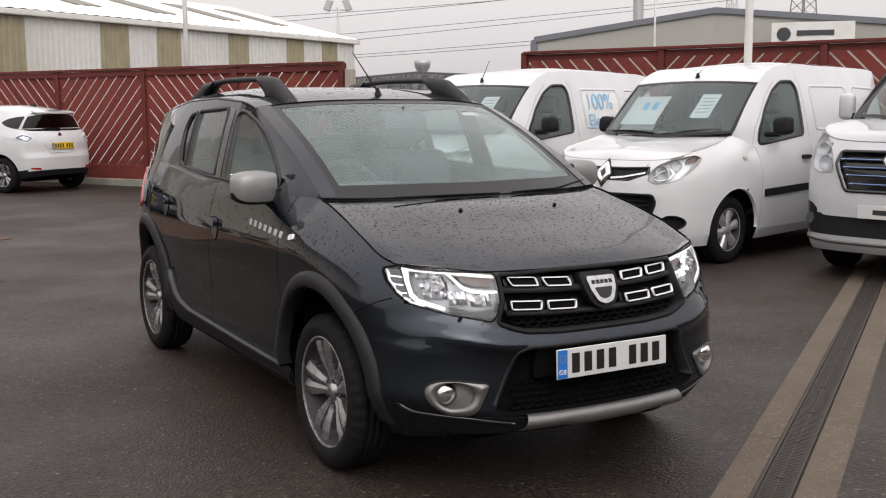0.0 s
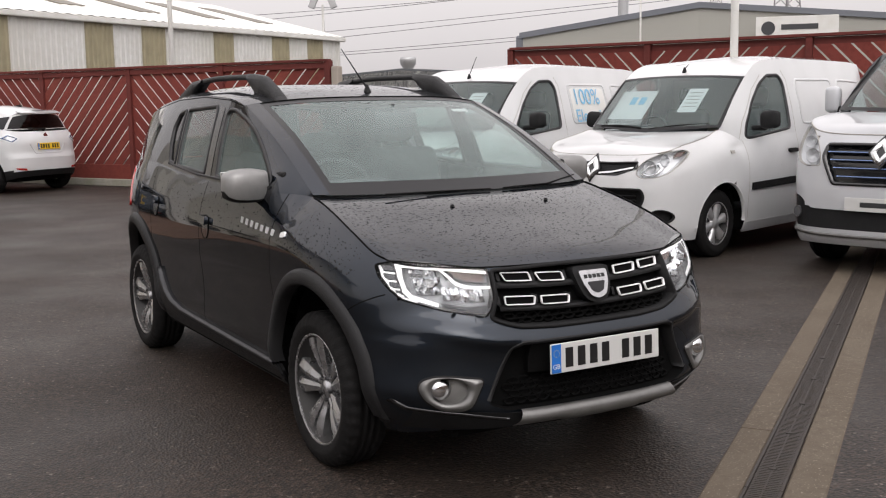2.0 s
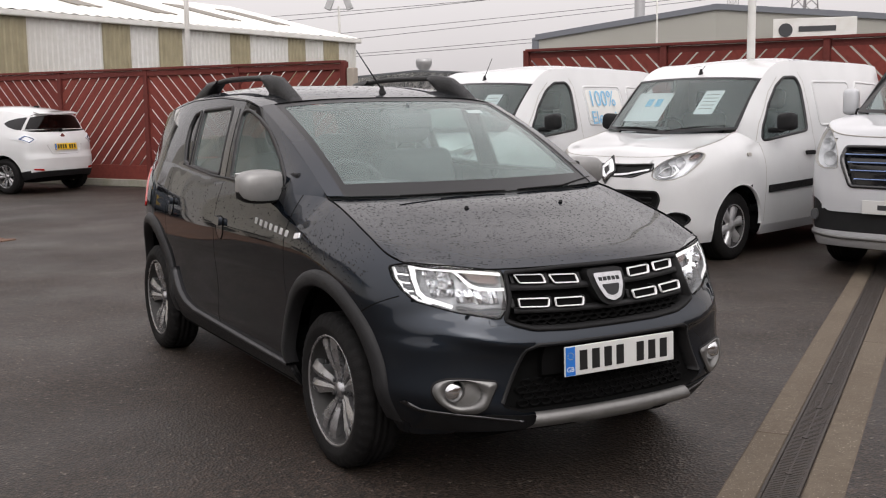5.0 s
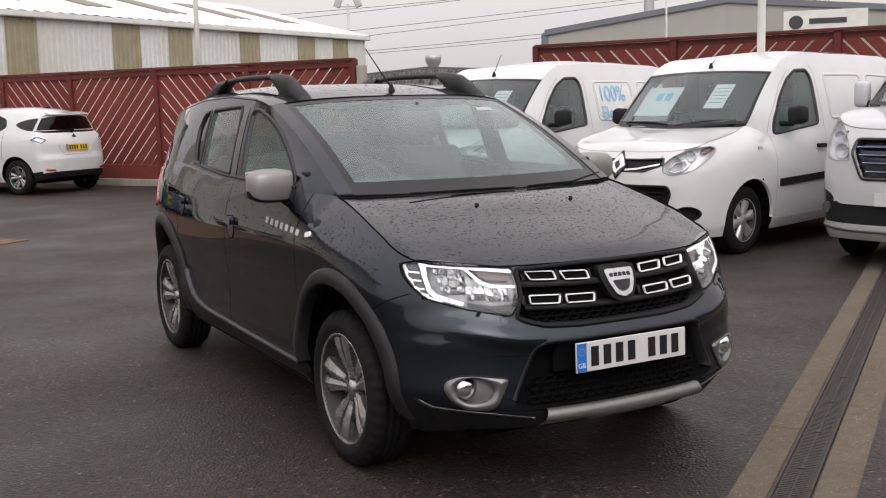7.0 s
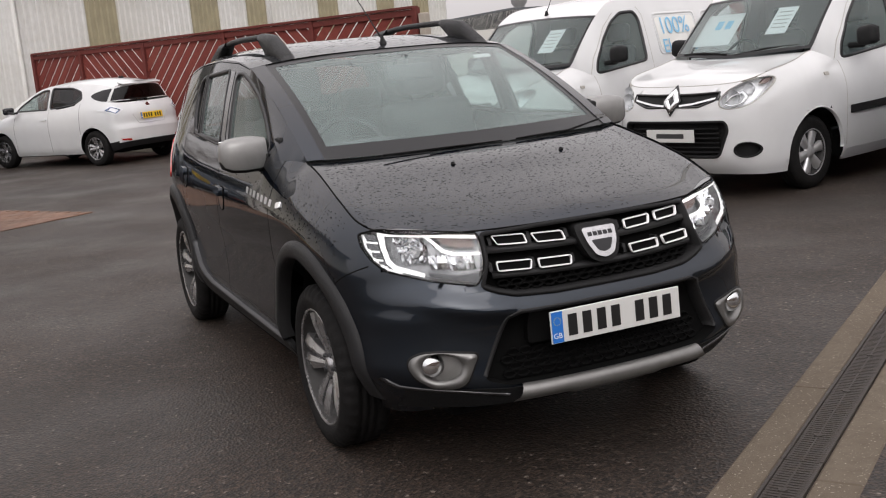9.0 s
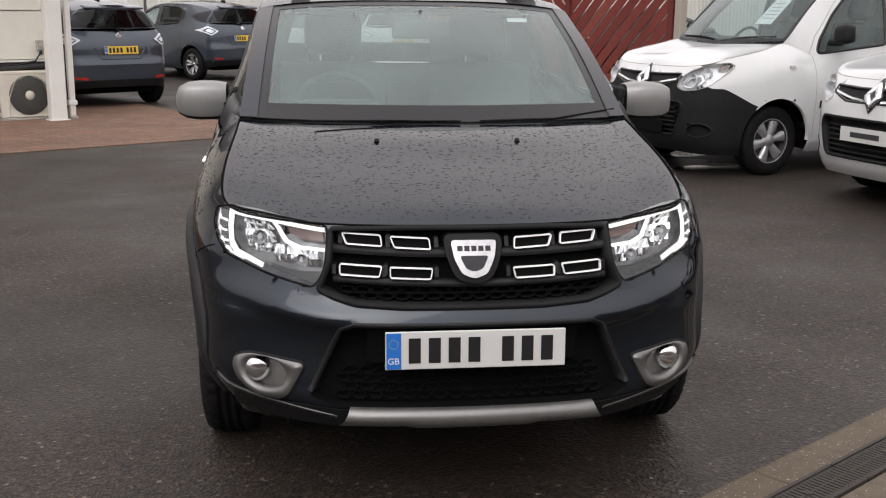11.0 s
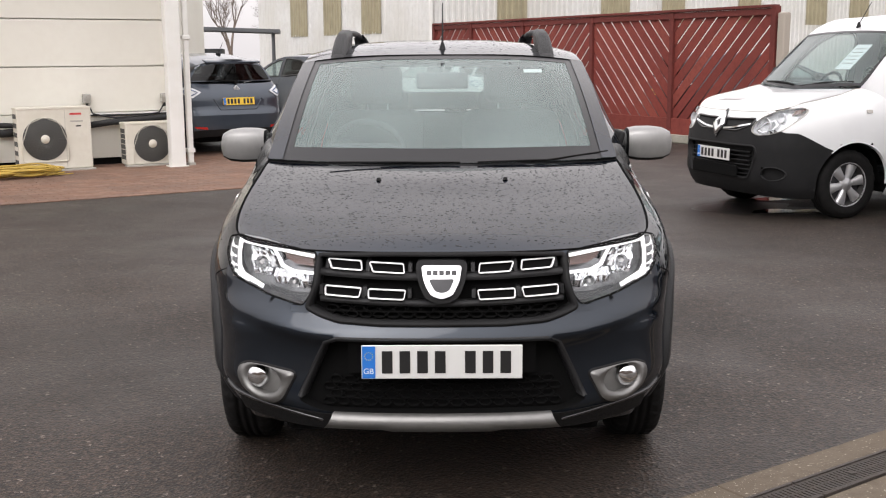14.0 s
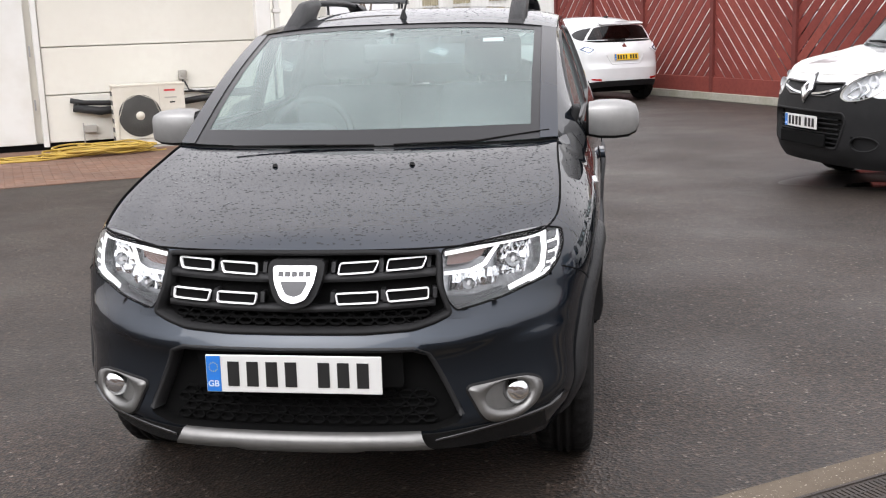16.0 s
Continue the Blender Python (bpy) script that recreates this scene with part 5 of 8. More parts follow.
# ---- the yard ----
def asphalt_material():
    m = bpy.data.materials.new("damp_asphalt")
    m.use_nodes = True
    n, l = m.node_tree.nodes, m.node_tree.links
    p = n["Principled BSDF"]
    tc = n.new("ShaderNodeTexCoord")

    def noise_tex(scale, detail=5.0):
        t = n.new("ShaderNodeTexNoise")
        t.inputs["Scale"].default_value, t.inputs["Detail"].default_value = scale, detail
        l.new(tc.outputs["Object"], t.inputs["Vector"])
        return t

    def ranged(out, a, b, c, d):
        r = n.new("ShaderNodeMapRange")
        for k, v in zip(("From Min", "From Max", "To Min", "To Max"), (a, b, c, d)):
            r.inputs[k].default_value = v
        l.new(out, r.inputs["Value"])
        return r.outputs["Result"]

    def mix(fac, a, b):
        x = n.new("ShaderNodeMix")
        x.data_type = 'RGBA'
        l.new(fac, x.inputs["Factor"])
        for k, v in (("A", a), ("B", b)):
            if isinstance(v, tuple):
                x.inputs[k].default_value = (*v, 1)
            else:
                l.new(v, x.inputs[k])
        return x.outputs["Result"]
    stones = n.new("ShaderNodeTexVoronoi")
    stones.inputs["Scale"].default_value = 78.0
    l.new(tc.outputs["Object"], stones.inputs["Vector"])
    sep = n.new("ShaderNodeSeparateColor")
    l.new(stones.outputs["Color"], sep.inputs["Color"])
    c1 = mix(ranged(sep.outputs["Red"], 0.0, 1.0, 0, 1), (0.0022, 0.0015, 0.0010), (0.082, 0.0560, 0.0405))
    c2 = mix(ranged(sep.outputs["Green"], 0.982, 0.987, 0, 0.9), c1, (0.26, 0.22, 0.185))
    c2 = mix(ranged(noise_tex(38.0, 3.0).outputs["Fac"], 0.42, 0.58, 0, 0.55), c2, (0.0075, 0.0055, 0.0044))
    grit = n.new("ShaderNodeTexVoronoi")
    grit.inputs["Scale"].default_value = 170.0
    l.new(tc.outputs["Object"], grit.inputs["Vector"])
    gsep = n.new("ShaderNodeSeparateColor")
    l.new(grit.outputs["Color"], gsep.inputs["Color"])
    c2 = mix(ranged(gsep.outputs["Red"], 0.45, 0.95, 0, 0.75), c2, (0.0040, 0.0030, 0.0024))
    c2 = mix(ranged(gsep.outputs["Blue"], 0.90, 0.97, 0, 0.6), c2, (0.105, 0.078, 0.058))
    c3 = mix(ranged(noise_tex(0.55).outputs["Fac"], 0.40, 0.68, 0, 0.4), c2, (0.0095, 0.0080, 0.0072))
    c4 = mix(ranged(noise_tex(2.3).outputs["Fac"], 0.55, 0.75, 0, 0.3), c3, (0.032, 0.026, 0.0205))
    l.new(c4, p.inputs["Base Color"])
    l.new(ranged(noise_tex(0.8).outputs["Fac"], 0.35, 0.7, 0.72, 0.48), p.inputs["Roughness"])
    p.inputs["Specular IOR Level"].default_value = 0.42
    b = n.new("ShaderNodeBump")
    b.inputs["Strength"].default_value, b.inputs["Distance"].default_value = 0.65, 0.005
    l.new(stones.outputs["Distance"], b.inputs["Height"])
    b2 = n.new("ShaderNodeBump")
    b2.inputs["Strength"].default_value, b2.inputs["Distance"].default_value = 0.12, 0.02
    l.new(noise_tex(14, 8).outputs["Fac"], b2.inputs["Height"])
    l.new(b.outputs["Normal"], b2.inputs["Normal"])
    l.new(b2.outputs["Normal"], p.inputs["Normal"])
    return m


def varied(name, colors, rough, bump=0.3, bump_scale=60, stain=None, stain_scale=1.5, flecks=None):
    """A surface whose pieces differ by chance, with grain and stains."""
    m = material(name, colors[0], rough, bump=bump, bump_scale=bump_scale)
    n, l = m.node_tree.nodes, m.node_tree.links
    p = n["Principled BSDF"]
    p.inputs["Specular IOR Level"].default_value = 0.25
    info = n.new("ShaderNodeObjectInfo")
    geo = n.new("ShaderNodeNewGeometry")
    add = n.new("ShaderNodeMath")
    add.operation = 'ADD'
    l.new(info.outputs["Random"], add.inputs[0])
    l.new(geo.outputs["Random Per Island"], add.inputs[1])
    fr = n.new("ShaderNodeMath")
    fr.operation = 'FRACT'
    l.new(add.outputs[0], fr.inputs[0])
    ramp = n.new("ShaderNodeValToRGB")
    e = ramp.color_ramp.elements
    e[0].color, e[1].color = (*colors[0], 1), (*colors[-1], 1)
    for i, c in enumerate(colors[1:-1]):
        k = e.new((i + 1) / (len(colors) - 1))
        k.color = (*c, 1)
    l.new(fr.outputs[0], ramp.inputs["Fac"])
    out = ramp.outputs["Color"]
    tc = n.new("ShaderNodeTexCoord")
    mp = n.new("ShaderNodeMapping")
    l.new(geo.outputs["Position"], mp.inputs["Vector"])
    for sc, col, lo, hi, am in ((stain_scale, stain or tuple(c * 0.55 for c in colors[0]), 0.48, 0.72, 0.55), (stain_scale * 12, tuple(c * 0.7 for c in colors[0]), 0.45, 0.7, 0.5)):
        t = n.new("ShaderNodeTexNoise")
        t.inputs["Scale"].default_value, t.inputs["Detail"].default_value = sc, 6
        l.new(mp.outputs["Vector"], t.inputs["Vector"])
        r = n.new("ShaderNodeMapRange")
        r.inputs["From Min"].default_value, r.inputs["From Max"].default_value, r.inputs["To Max"].default_value = lo, hi, am
        l.new(t.outputs["Fac"], r.inputs["Value"])
        x = n.new("ShaderNodeMix")
        x.data_type = 'RGBA'
        l.new(r.outputs["Result"], x.inputs["Factor"])
        l.new(out, x.inputs["A"])
        x.inputs["B"].default_value = (*col, 1)
        out = x.outputs["Result"]
    if flecks:
        t, r, x = n.new("ShaderNodeTexNoise"), n.new("ShaderNodeMapRange"), n.new("ShaderNodeMix")
        t.inputs["Scale"].default_value, t.inputs["Detail"].default_value = 110.0, 1.0
        r.inputs["From Min"].default_value, r.inputs["From Max"].default_value, r.inputs["To Max"].default_value = 0.68, 0.73, 0.85
        x.data_type = 'RGBA'
        x.inputs["B"].default_value = (*flecks, 1)
        l.new(mp.outputs["Vector"], t.inputs["Vector"])
        l.new(t.outputs["Fac"], r.inputs["Value"])
        l.new(r.outputs["Result"], x.inputs["Factor"])
        l.new(out, x.inputs["A"])
        out = x.outputs["Result"]
    l.new(out, p.inputs["Base Color"])
    return m


M["asphalt"] = asphalt_material()
M["concrete"] = varied("worn_concrete_edging", ((0.125, 0.100, 0.074), (0.135, 0.110, 0.082)), 0.85, 0.6, 120, (0.085, 0.064, 0.045), 1.6, (0.42, 0.38, 0.32))
M["iron"] = material("dark_drain_grating", (0.050, 0.043, 0.039), 0.6, 0.2, spots=((20, (0.055, 0.042, 0.033), 0.6),), bump=0.4, bump_scale=200, spec=0.3)
M["paver"] = varied("red_brown_block_paver", ((0.175, 0.098, 0.068), (0.215, 0.128, 0.090), (0.165, 0.108, 0.082), (0.24, 0.148, 0.108)), 0.75, 0.4, 140, (0.10, 0.07, 0.055), 0.9)
M["joint"] = material("sandy_joint", (0.10, 0.075, 0.06), 0.9, bump=0.4, bump_scale=200)
M["fence_wood"] = varied("red_stained_fence_wood", ((0.175, 0.036, 0.028), (0.205, 0.045, 0.034), (0.150, 0.032, 0.025), (0.225, 0.055, 0.040)), 0.7, 0.4, 45, (0.125, 0.030, 0.025), 1.2)
M["fence_dark"] = varied("dark_red_fence_frame", ((0.125, 0.029, 0.023), (0.145, 0.033, 0.027)), 0.7, 0.4, 45, (0.08, 0.022, 0.02), 1.2)
M["old_post"] = material("weathered_grey_post", (0.36, 0.32, 0.27), 0.85, bump=0.4, bump_scale=60)
M["white_sheet"] = material("white_corrugated_sheet", (0.66, 0.655, 0.63), 0.5, spots=((0.6, (0.52, 0.50, 0.44), 0.5), (7, (0.56, 0.55, 0.51), 0.5)), bump=0.1, bump_scale=30)
M["beige_sheet"] = material("weathered_translucent_sheet", (0.33, 0.29, 0.185), 0.5, spots=((2.5, (0.25, 0.22, 0.14), 0.6),), bump=0.1)
M["roof_sheet"] = material("pale_roof_sheet", (0.80, 0.785, 0.74), 0.55, spots=((0.8, (0.70, 0.68, 0.62), 0.5),))
M["skylight"] = material("dirty_roof_light", (0.20, 0.18, 0.14), 0.5, spots=((3, (0.13, 0.12, 0.10), 0.6),))
M["cladding"] = material("cream_wall_panel", (0.74, 0.72, 0.645), 0.55, spots=((0.7, (0.67, 0.645, 0.565), 0.6), (9, (0.70, 0.675, 0.60), 0.5)), bump=0.08, bump_scale=20)
M["white_steel"] = material("white_painted_steel", (0.74, 0.735, 0.70), 0.45, spots=((2.5, (0.62, 0.60, 0.54), 0.5),))
M["ac_case"] = material("ivory_unit_casing", (0.64, 0.61, 0.53), 0.45, spots=((3, (0.54, 0.505, 0.42), 0.6), (14, (0.58, 0.54, 0.46), 0.5)))
M["ac_dark"] = material("dark_grille_void", (0.05, 0.05, 0.048), 0.6)
M["ac_wire"] = material("fan_guard_wire", (0.17, 0.165, 0.155), 0.5)
M["cable"] = material("black_cable_lagging", (0.02, 0.02, 0.021), 0.7, bump=0.5, bump_scale=60)
M["grey_box"] = material("grey_switch_box", (0.36, 0.345, 0.31), 0.5)
M["hose"] = material("yellow_hose", (0.46, 0.31, 0.05), 0.5, spots=((8, (0.34, 0.23, 0.045), 0.6),))
M["olive_clad"] = material("grey_green_cladding", (0.37, 0.365, 0.325), 0.6, spots=((0.2, (0.33, 0.325, 0.29), 0.5),))
M["slate_trim"] = material("blue_grey_verge_trim", (0.15, 0.16, 0.18), 0.5)
M["dark_roof"] = material("dark_grey_roof_sheet", (0.10, 0.105, 0.11), 0.6)
M["steel"] = material("galvanised_steel", (0.45, 0.45, 0.45), 0.45, 0.6)
M["bark"] = material("bare_tree_bark", (0.16, 0.125, 0.10), 0.9, bump=0.5)
M["wire"] = material("overhead_wire", (0.20, 0.19, 0.19), 0.6)
M["kerb"] = varied("pale_concrete_kerb", ((0.30, 0.285, 0.24), (0.36, 0.34, 0.29)), 0.8, 0.4, 60, (0.16, 0.17, 0.10), 1.6)


def flat(name, poly, z, mat, thick=0.0, kind="structure", label=""):
    n = len(poly)
    vs = [(x, y, z) for x, y in poly]
    fs = [tuple(range(n))]
    if thick:
        vs += [(x, y, z - thick) for x, y in poly]
        fs += [(i, i + n, (i + 1) % n + n, (i + 1) % n) for i in range(n)]
    ob = mesh_object(name, vs, fs, mat, smooth=False)
    return tagged(ob, label, "", "", kind)


def rot(a):
    return Vector((math.cos(radians(a)), math.sin(radians(a)), 0)), Vector((-math.sin(radians(a)), math.cos(radians(a)), 0))


flat("ground", [(-300, -300), (300, -300), (300, 300), (-300, 300)], 0, M["asphalt"], 0, "structure", "damp dark asphalt yard with pale stone chips")

# drain channel between two concrete edgings
DU, DV = rot(34.5)
D0 = Vector((0.216, -1.128, 0)) + DU * 0.0


def along(p0, u, v, a, b):
    return p0 + u * a + v * b


def drain_run():
    for nm, b0, b1, seg in (("edging_1", 0.0, -0.142, 3.0), ("edging_2", -0.285, -0.435, 3.0)):
        root = mesh_object(nm, [along(D0, DU, DV, a, b) + Vector((0, 0, z)) for a in (-9, 8.9) for b, z in ((b0, .001), (b1, .001))], [(0, 1, 3, 2)], M["joint"], smooth=False)
        tagged(root, "worn sandy concrete edging beside the drain", "", "", "structure")
        bm = box_bm(seg - .003, abs(b1 - b0) - .003, .05, pose(0, 0, -.018), .006, 1)
        me = bpy.data.meshes.new("slab")
        bm.to_mesh(me)
        bm.free()
        me.materials.append(M["concrete"])
        for i in range(6):
            ob = new("slab", me)
            ob.parent = root
            c = along(D0, DU, DV, -7.5 + (0 if b0 else .9) + i * seg, (b0 + b1) / 2)
            ob.matrix_basis = pose(c.x, c.y, random.uniform(-.001, .001), random.uniform(-.2, .2), 0, 34.5 + random.uniform(-.03, .03))
    # Flat near-black sheet: the channel's shaded depth is put into its colour.
    ch = mesh_object("drain_channel", [along(D0, DU, DV, a, b) + Vector((0, 0, .0015)) for a in (-9, 8.9) for b in (-.142, -.285)], [(0, 1, 3, 2)], M["gap"], smooth=False)
    tagged(ch, "dark slotted drain channel set in the asphalt", "", "", "structure")
    bm = bmesh.new()

    def add(sx, sy, sz, m):
        b = box_bm(sx, sy, sz, m)
        me = bpy.data.meshes.new("t")
        b.to_mesh(me)
        b.free()
        bm.from_mesh(me)
        bpy.data.meshes.remove(me)
    for s in (-1, 1):
        add(.994, .012, .020, pose(0, s * .064, .002))
        add(.994, .010, .014, pose(0, s * .050, .0))
    for i in range(50):
        add(.0125, .112, .014, pose(-.49 + i * .02, 0, .001))
    add(.994, .006, .016, pose(0, 0, .001))
    for x in (-.25, .25):
        bolt = cyl_bm(.016, .014, .020, pose(x, 0, .003), 10)
        t = bpy.data.meshes.new("t")
        bolt.to_mesh(t)
        bolt.free()
        bm.from_mesh(t)
        bpy.data.meshes.remove(t)
    me = bpy.data.meshes.new("grating")
    bm.to_mesh(me)
    bm.free()
    me.materials.append(M["iron"])
    for i in range(18):
        ob = new("grating", me)
        ob.parent = ch
        c = along(D0, DU, DV, -8.37 + i, -.2135)
        ob.matrix_basis = pose(c.x, c.y, .0015, 0, 0, 34.5)


drain_run()

# block paving in front of the clad wall
YU, YV = rot(31)
B0 = Vector((-0.75, 8.98, 0))


def paving():
    base = [along(B0, YU, YV, a, b) for a, b in ((-8.5, 0), (.1, 0), (.1, 4.9), (-8.5, 4.9))]
    root = flat("pavement", [(p.x, p.y) for p in base], .003, M["joint"], 0, "structure", "red-brown block paving beside the white wall")
    bm = box_bm(.196, .096, .02, pose(0, 0, -.002), .004, 1)
    me = bpy.data.meshes.new("paver")
    bm.to_mesh(me)
    bm.free()
    me.materials.append(M["paver"])
    rest = bmesh.new()
    count = 0
    for j in range(48):
        for i in range(43):
            a, b = -8.45 + i * .2 + (j % 2) * .1, .055 + j * .1
            if a > .02:
                continue
            c = along(B0, YU, YV, a, b)
            m = pose(c.x, c.y, .0045 + random.uniform(-.0012, .0012), random.uniform(-.5, .5), random.uniform(-.5, .5), 31 + random.uniform(-.4, .4))
            if j < 8 and a > -7.6 and count < 300:
                ob = new("paver", me)
                ob.parent = root
                ob.matrix_basis = m
                count += 1
            else:
                k = len(rest.verts)
                rest.from_mesh(me)
                rest.verts.ensure_lookup_table()
                for v in rest.verts[k:]:
                    v.co = m @ v.co
    ob = part("pavers_further_off", rest, M["paver"], root)
    tagged(ob, kind="stuff")


# ---- fences ----
def fence(p0, angle, posts, height, name, first_dir, with_end=True):
    """A boarded fence: posts, rails, and slanting boards with gaps between them."""
    u, v = rot(angle)
    root = thing(name, pose(p0[0], p0[1], 0, 0, 0, angle), "tall red-stained timber fence with slanting boards and narrow gaps", "fence")
    zb, zt = .16, height - .07
    for i, s in enumerate(posts):
        part("post", box_bm(.10, .12, height - .02, pose(s, 0, (height - .02) / 2), .006, 1), M["fence_dark"], root)
    for i, (a, b) in enumerate(zip(posts, posts[1:])):
        w = b - a
        part("cap_rail", box_bm(w, .16, .045, pose((a + b) / 2, 0, height - .02), .006, 1), M["fence_dark"], root)
        part("top_rail", box_bm(w - .1, .05, .10, pose((a + b) / 2, 0.02, zt - .03), .004, 1), M["fence_dark"], root)
        part("bottom_board", box_bm(w - .1, .05, .30, pose((a + b) / 2, 0.02, zb + .10), .004, 1), M["fence_wood"], root)
        part("concrete_kerb", box_bm(w, .16, .14, pose((a + b) / 2, 0, .07), .01, 1), M["kerb"], root)
        x0, x1, z0, z1 = a + .05, b - .05, zb + .245, zt - .075
        dirn = first_dir if i % 2 == 0 else -first_dir
        pitch, bw = .262, .224
        k = -14
        while k < 28:
            c = x0 + k * pitch
            # board between two slanting lines, clipped to the panel
            quad = [(c, z0), (c + bw, z0), (c + bw + dirn * (z1 - z0), z1), (c + dirn * (z1 - z0), z1)]
            poly = quad
            for side in (0, 1):
                lim = x0 if side == 0 else x1
                out = []
                for q in range(len(poly)):
                    A, B = poly[q - 1], poly[q]
                    ia, ib = (A[0] >= lim, B[0] >= lim) if side == 0 else (A[0] <= lim, B[0] <= lim)
                    if ia != ib:
                        t = (lim - A[0]) / (B[0] - A[0])
                        out.append((lim, A[1] + (B[1] - A[1]) * t))
                    if ib:
                        out.append(B)
                poly = out
                if len(poly) < 3:
                    break
            if len(poly) >= 3:
                y = random.uniform(-.004, .004)
                n = len(poly)
                vs = [(p[0], -.007 + y, p[1]) for p in poly] + [(p[0], .007 + y, p[1]) for p in poly]
                fs = [tuple(range(n)), tuple(range(2 * n - 1, n - 1, -1))] + [(q, q + n, (q + 1) % n + n, (q + 1) % n) for q in range(n)]
                mesh_object("board", vs, fs, M["fence_wood"], root, smooth=False)
            k += 1
    return root


fence((5.0, 12.4), 119.5, [0, 2.28, 4.52, 6.87, 8.95, 10.65], 2.22, "timber_fence", -1)
fence((7.76, 11.1), -65, [0, 2.45, 4.9, 7.35, 9.8], 2.37, "timber_fence", -1)
part("fence_end_post", box_bm(.14, .14, 2.1, pose(4.98 + .12, 12.3, 1.05, 0, 0, 30), .02), M["old_post"])
tagged(bpy.data.objects["fence_end_post"], "weathered grey post at the end of the red fence", "post")


# ---- white shed ----
def corrugated(name, p0, angle, length, z0, z1, mat, parent, pitch=.19, depth=.03, lean=0.0):
    """A ribbed sheet standing on p0 and running along the angle."""
    u, v = rot(angle)
    n = max(1, round(length / pitch))
    prof = []
    for i in range(n):
        a = i * length / n
        w = length / n
        prof += [(a, 0), (a + w * .35, 0), (a + w * .5, depth), (a + w * .85, depth)]
    prof.append((length, 0))
    vs, fs = [], []
    for a, d in prof:
        for z, l in ((z0, 0), (z1, lean)):
            p = Vector(p0) + u * a - v * (d - .03) + v * l
            vs.append((p.x, p.y, z))
    fs = [(2 * i, 2 * i + 2, 2 * i + 3, 2 * i + 1) for i in range(len(prof) - 1)]
    return mesh_object(name, vs, fs, mat, parent, smooth=False)


def shed():
    root = thing("shed", Matrix.Identity(4), "long white corrugated industrial shed with beige translucent strips", "building")
    c = Vector((-.36, 24.34, 0))
    u, v = rot(31)
    L, H, W = 18.4, 3.92, 12.3
    bm = bmesh.new()
    ps = [c + v * .06 + u * .06, c + u * (L - .06) + v * .06, c + u * (L - .06) + v * (W - .06), c + v * (W - .06) + u * .06]
    vsb = [(p.x, p.y, z) for z in (0, H) for p in ps]
    mesh_object("core_wall", vsb, [(0, 1, 5, 4), (1, 2, 6, 5), (2, 3, 7, 6), (3, 0, 4, 7), (4, 5, 6, 7)], M["white_sheet"], root, smooth=False)
    strips = [(2.06, 3.05), (5.62, 6.69), (7.83, 8.84), (11.07, 12.07), (14.14, 15.14), (16.25, 17.23)]
    a = 0
    for s0, s1 in strips + [(L, L)]:
        if s0 > a:
            corrugated("wall_sheet", c + u * a, 31, s0 - a, 0, H, M["white_sheet"], root)
        if s1 > s0:
            corrugated("wall_sheet", c + u * s0, 31, s1 - s0, 0, 2.45, M["white_sheet"], root)
            corrugated("translucent_strip", c + u * s0 - v * .012, 31, s1 - s0, 2.40, H - .03, M["beige_sheet"], root, .19, .035)
        a = s1
    a = W
    g = c + v * W
    for s1, s0 in ((9.4, 8.0), (6.77, 5.46), (4.12, 2.87), (0, 0)):
        if a > s1:
            corrugated("gable_sheet", c + v * a, 31 - 90, a - s1, 0, 4.6, M["white_sheet"], root, .25, .02)
        if s1 > s0:
            corrugated("gable_sheet", c + v * s1, 31 - 90, s1 - s0, 0, 2.15, M["white_sheet"], root, .25, .02)
            corrugated("translucent_strip", c + v * s1 - u * .015, 31 - 90, s1 - s0, 2.1, 4.2, M["beige_sheet"], root, .19, .035)
        a = s0
    part("downpipe", cyl_bm(.05, .05, H, Matrix.Translation(c - u * .07 - v * .07 + Vector((0, 0, H / 2))), 10), M["white_steel"], root)
    part("gutter", box_bm(L + .3, .16, .16, Matrix.Translation(c + u * L / 2 - v * .08 + Vector((0, 0, H + .02))) @ pose(0, 0, 0, 0, 0, 31), .03), M["white_steel"], root)
    # roof sheets rising to the ridge
    rise = 1.55
    vs, fs = [], []
    n = 92
    for i in range(n + 1):
        s = -.15 + (L + .3) * i / n
        dz = .035 if i % 2 else 0
        for t in (0, .5, 1.0):
            p = c + u * s + v * (-.16 + (W / 2 + .16) * t)
            vs.append((p.x, p.y, H + .09 + rise * t + dz))
        p = c + u * s + v * (W + .16)
        vs.append((p.x, p.y, H + .09 + dz))
    for i in range(n):
        for k in range(3):
            a0 = i * 4 + k
            fs.append((a0, a0 + 4, a0 + 5, a0 + 1))
    mesh_object("roof", vs, fs, M["roof_sheet"], root, smooth=False)
    for s in (3.2, 6.4, 9.6, 12.8, 15.6):
        q = [c + u * (s + ds) + v * (-.16 + (W / 2 + .16) * t) + Vector((0, 0, H + .14 + rise * t)) for ds, t in ((0, .30), (.95, .30), (.95, .74), (0, .74))]
        mesh_object("roof_light", q + [p - Vector((0, 0, .05)) for p in q], [(0, 1, 2, 3), (0, 4, 5, 1), (1, 5, 6, 2), (2, 6, 7, 3), (3, 7, 4, 0)], M["skylight"], root, smooth=False)
    return root


shed()


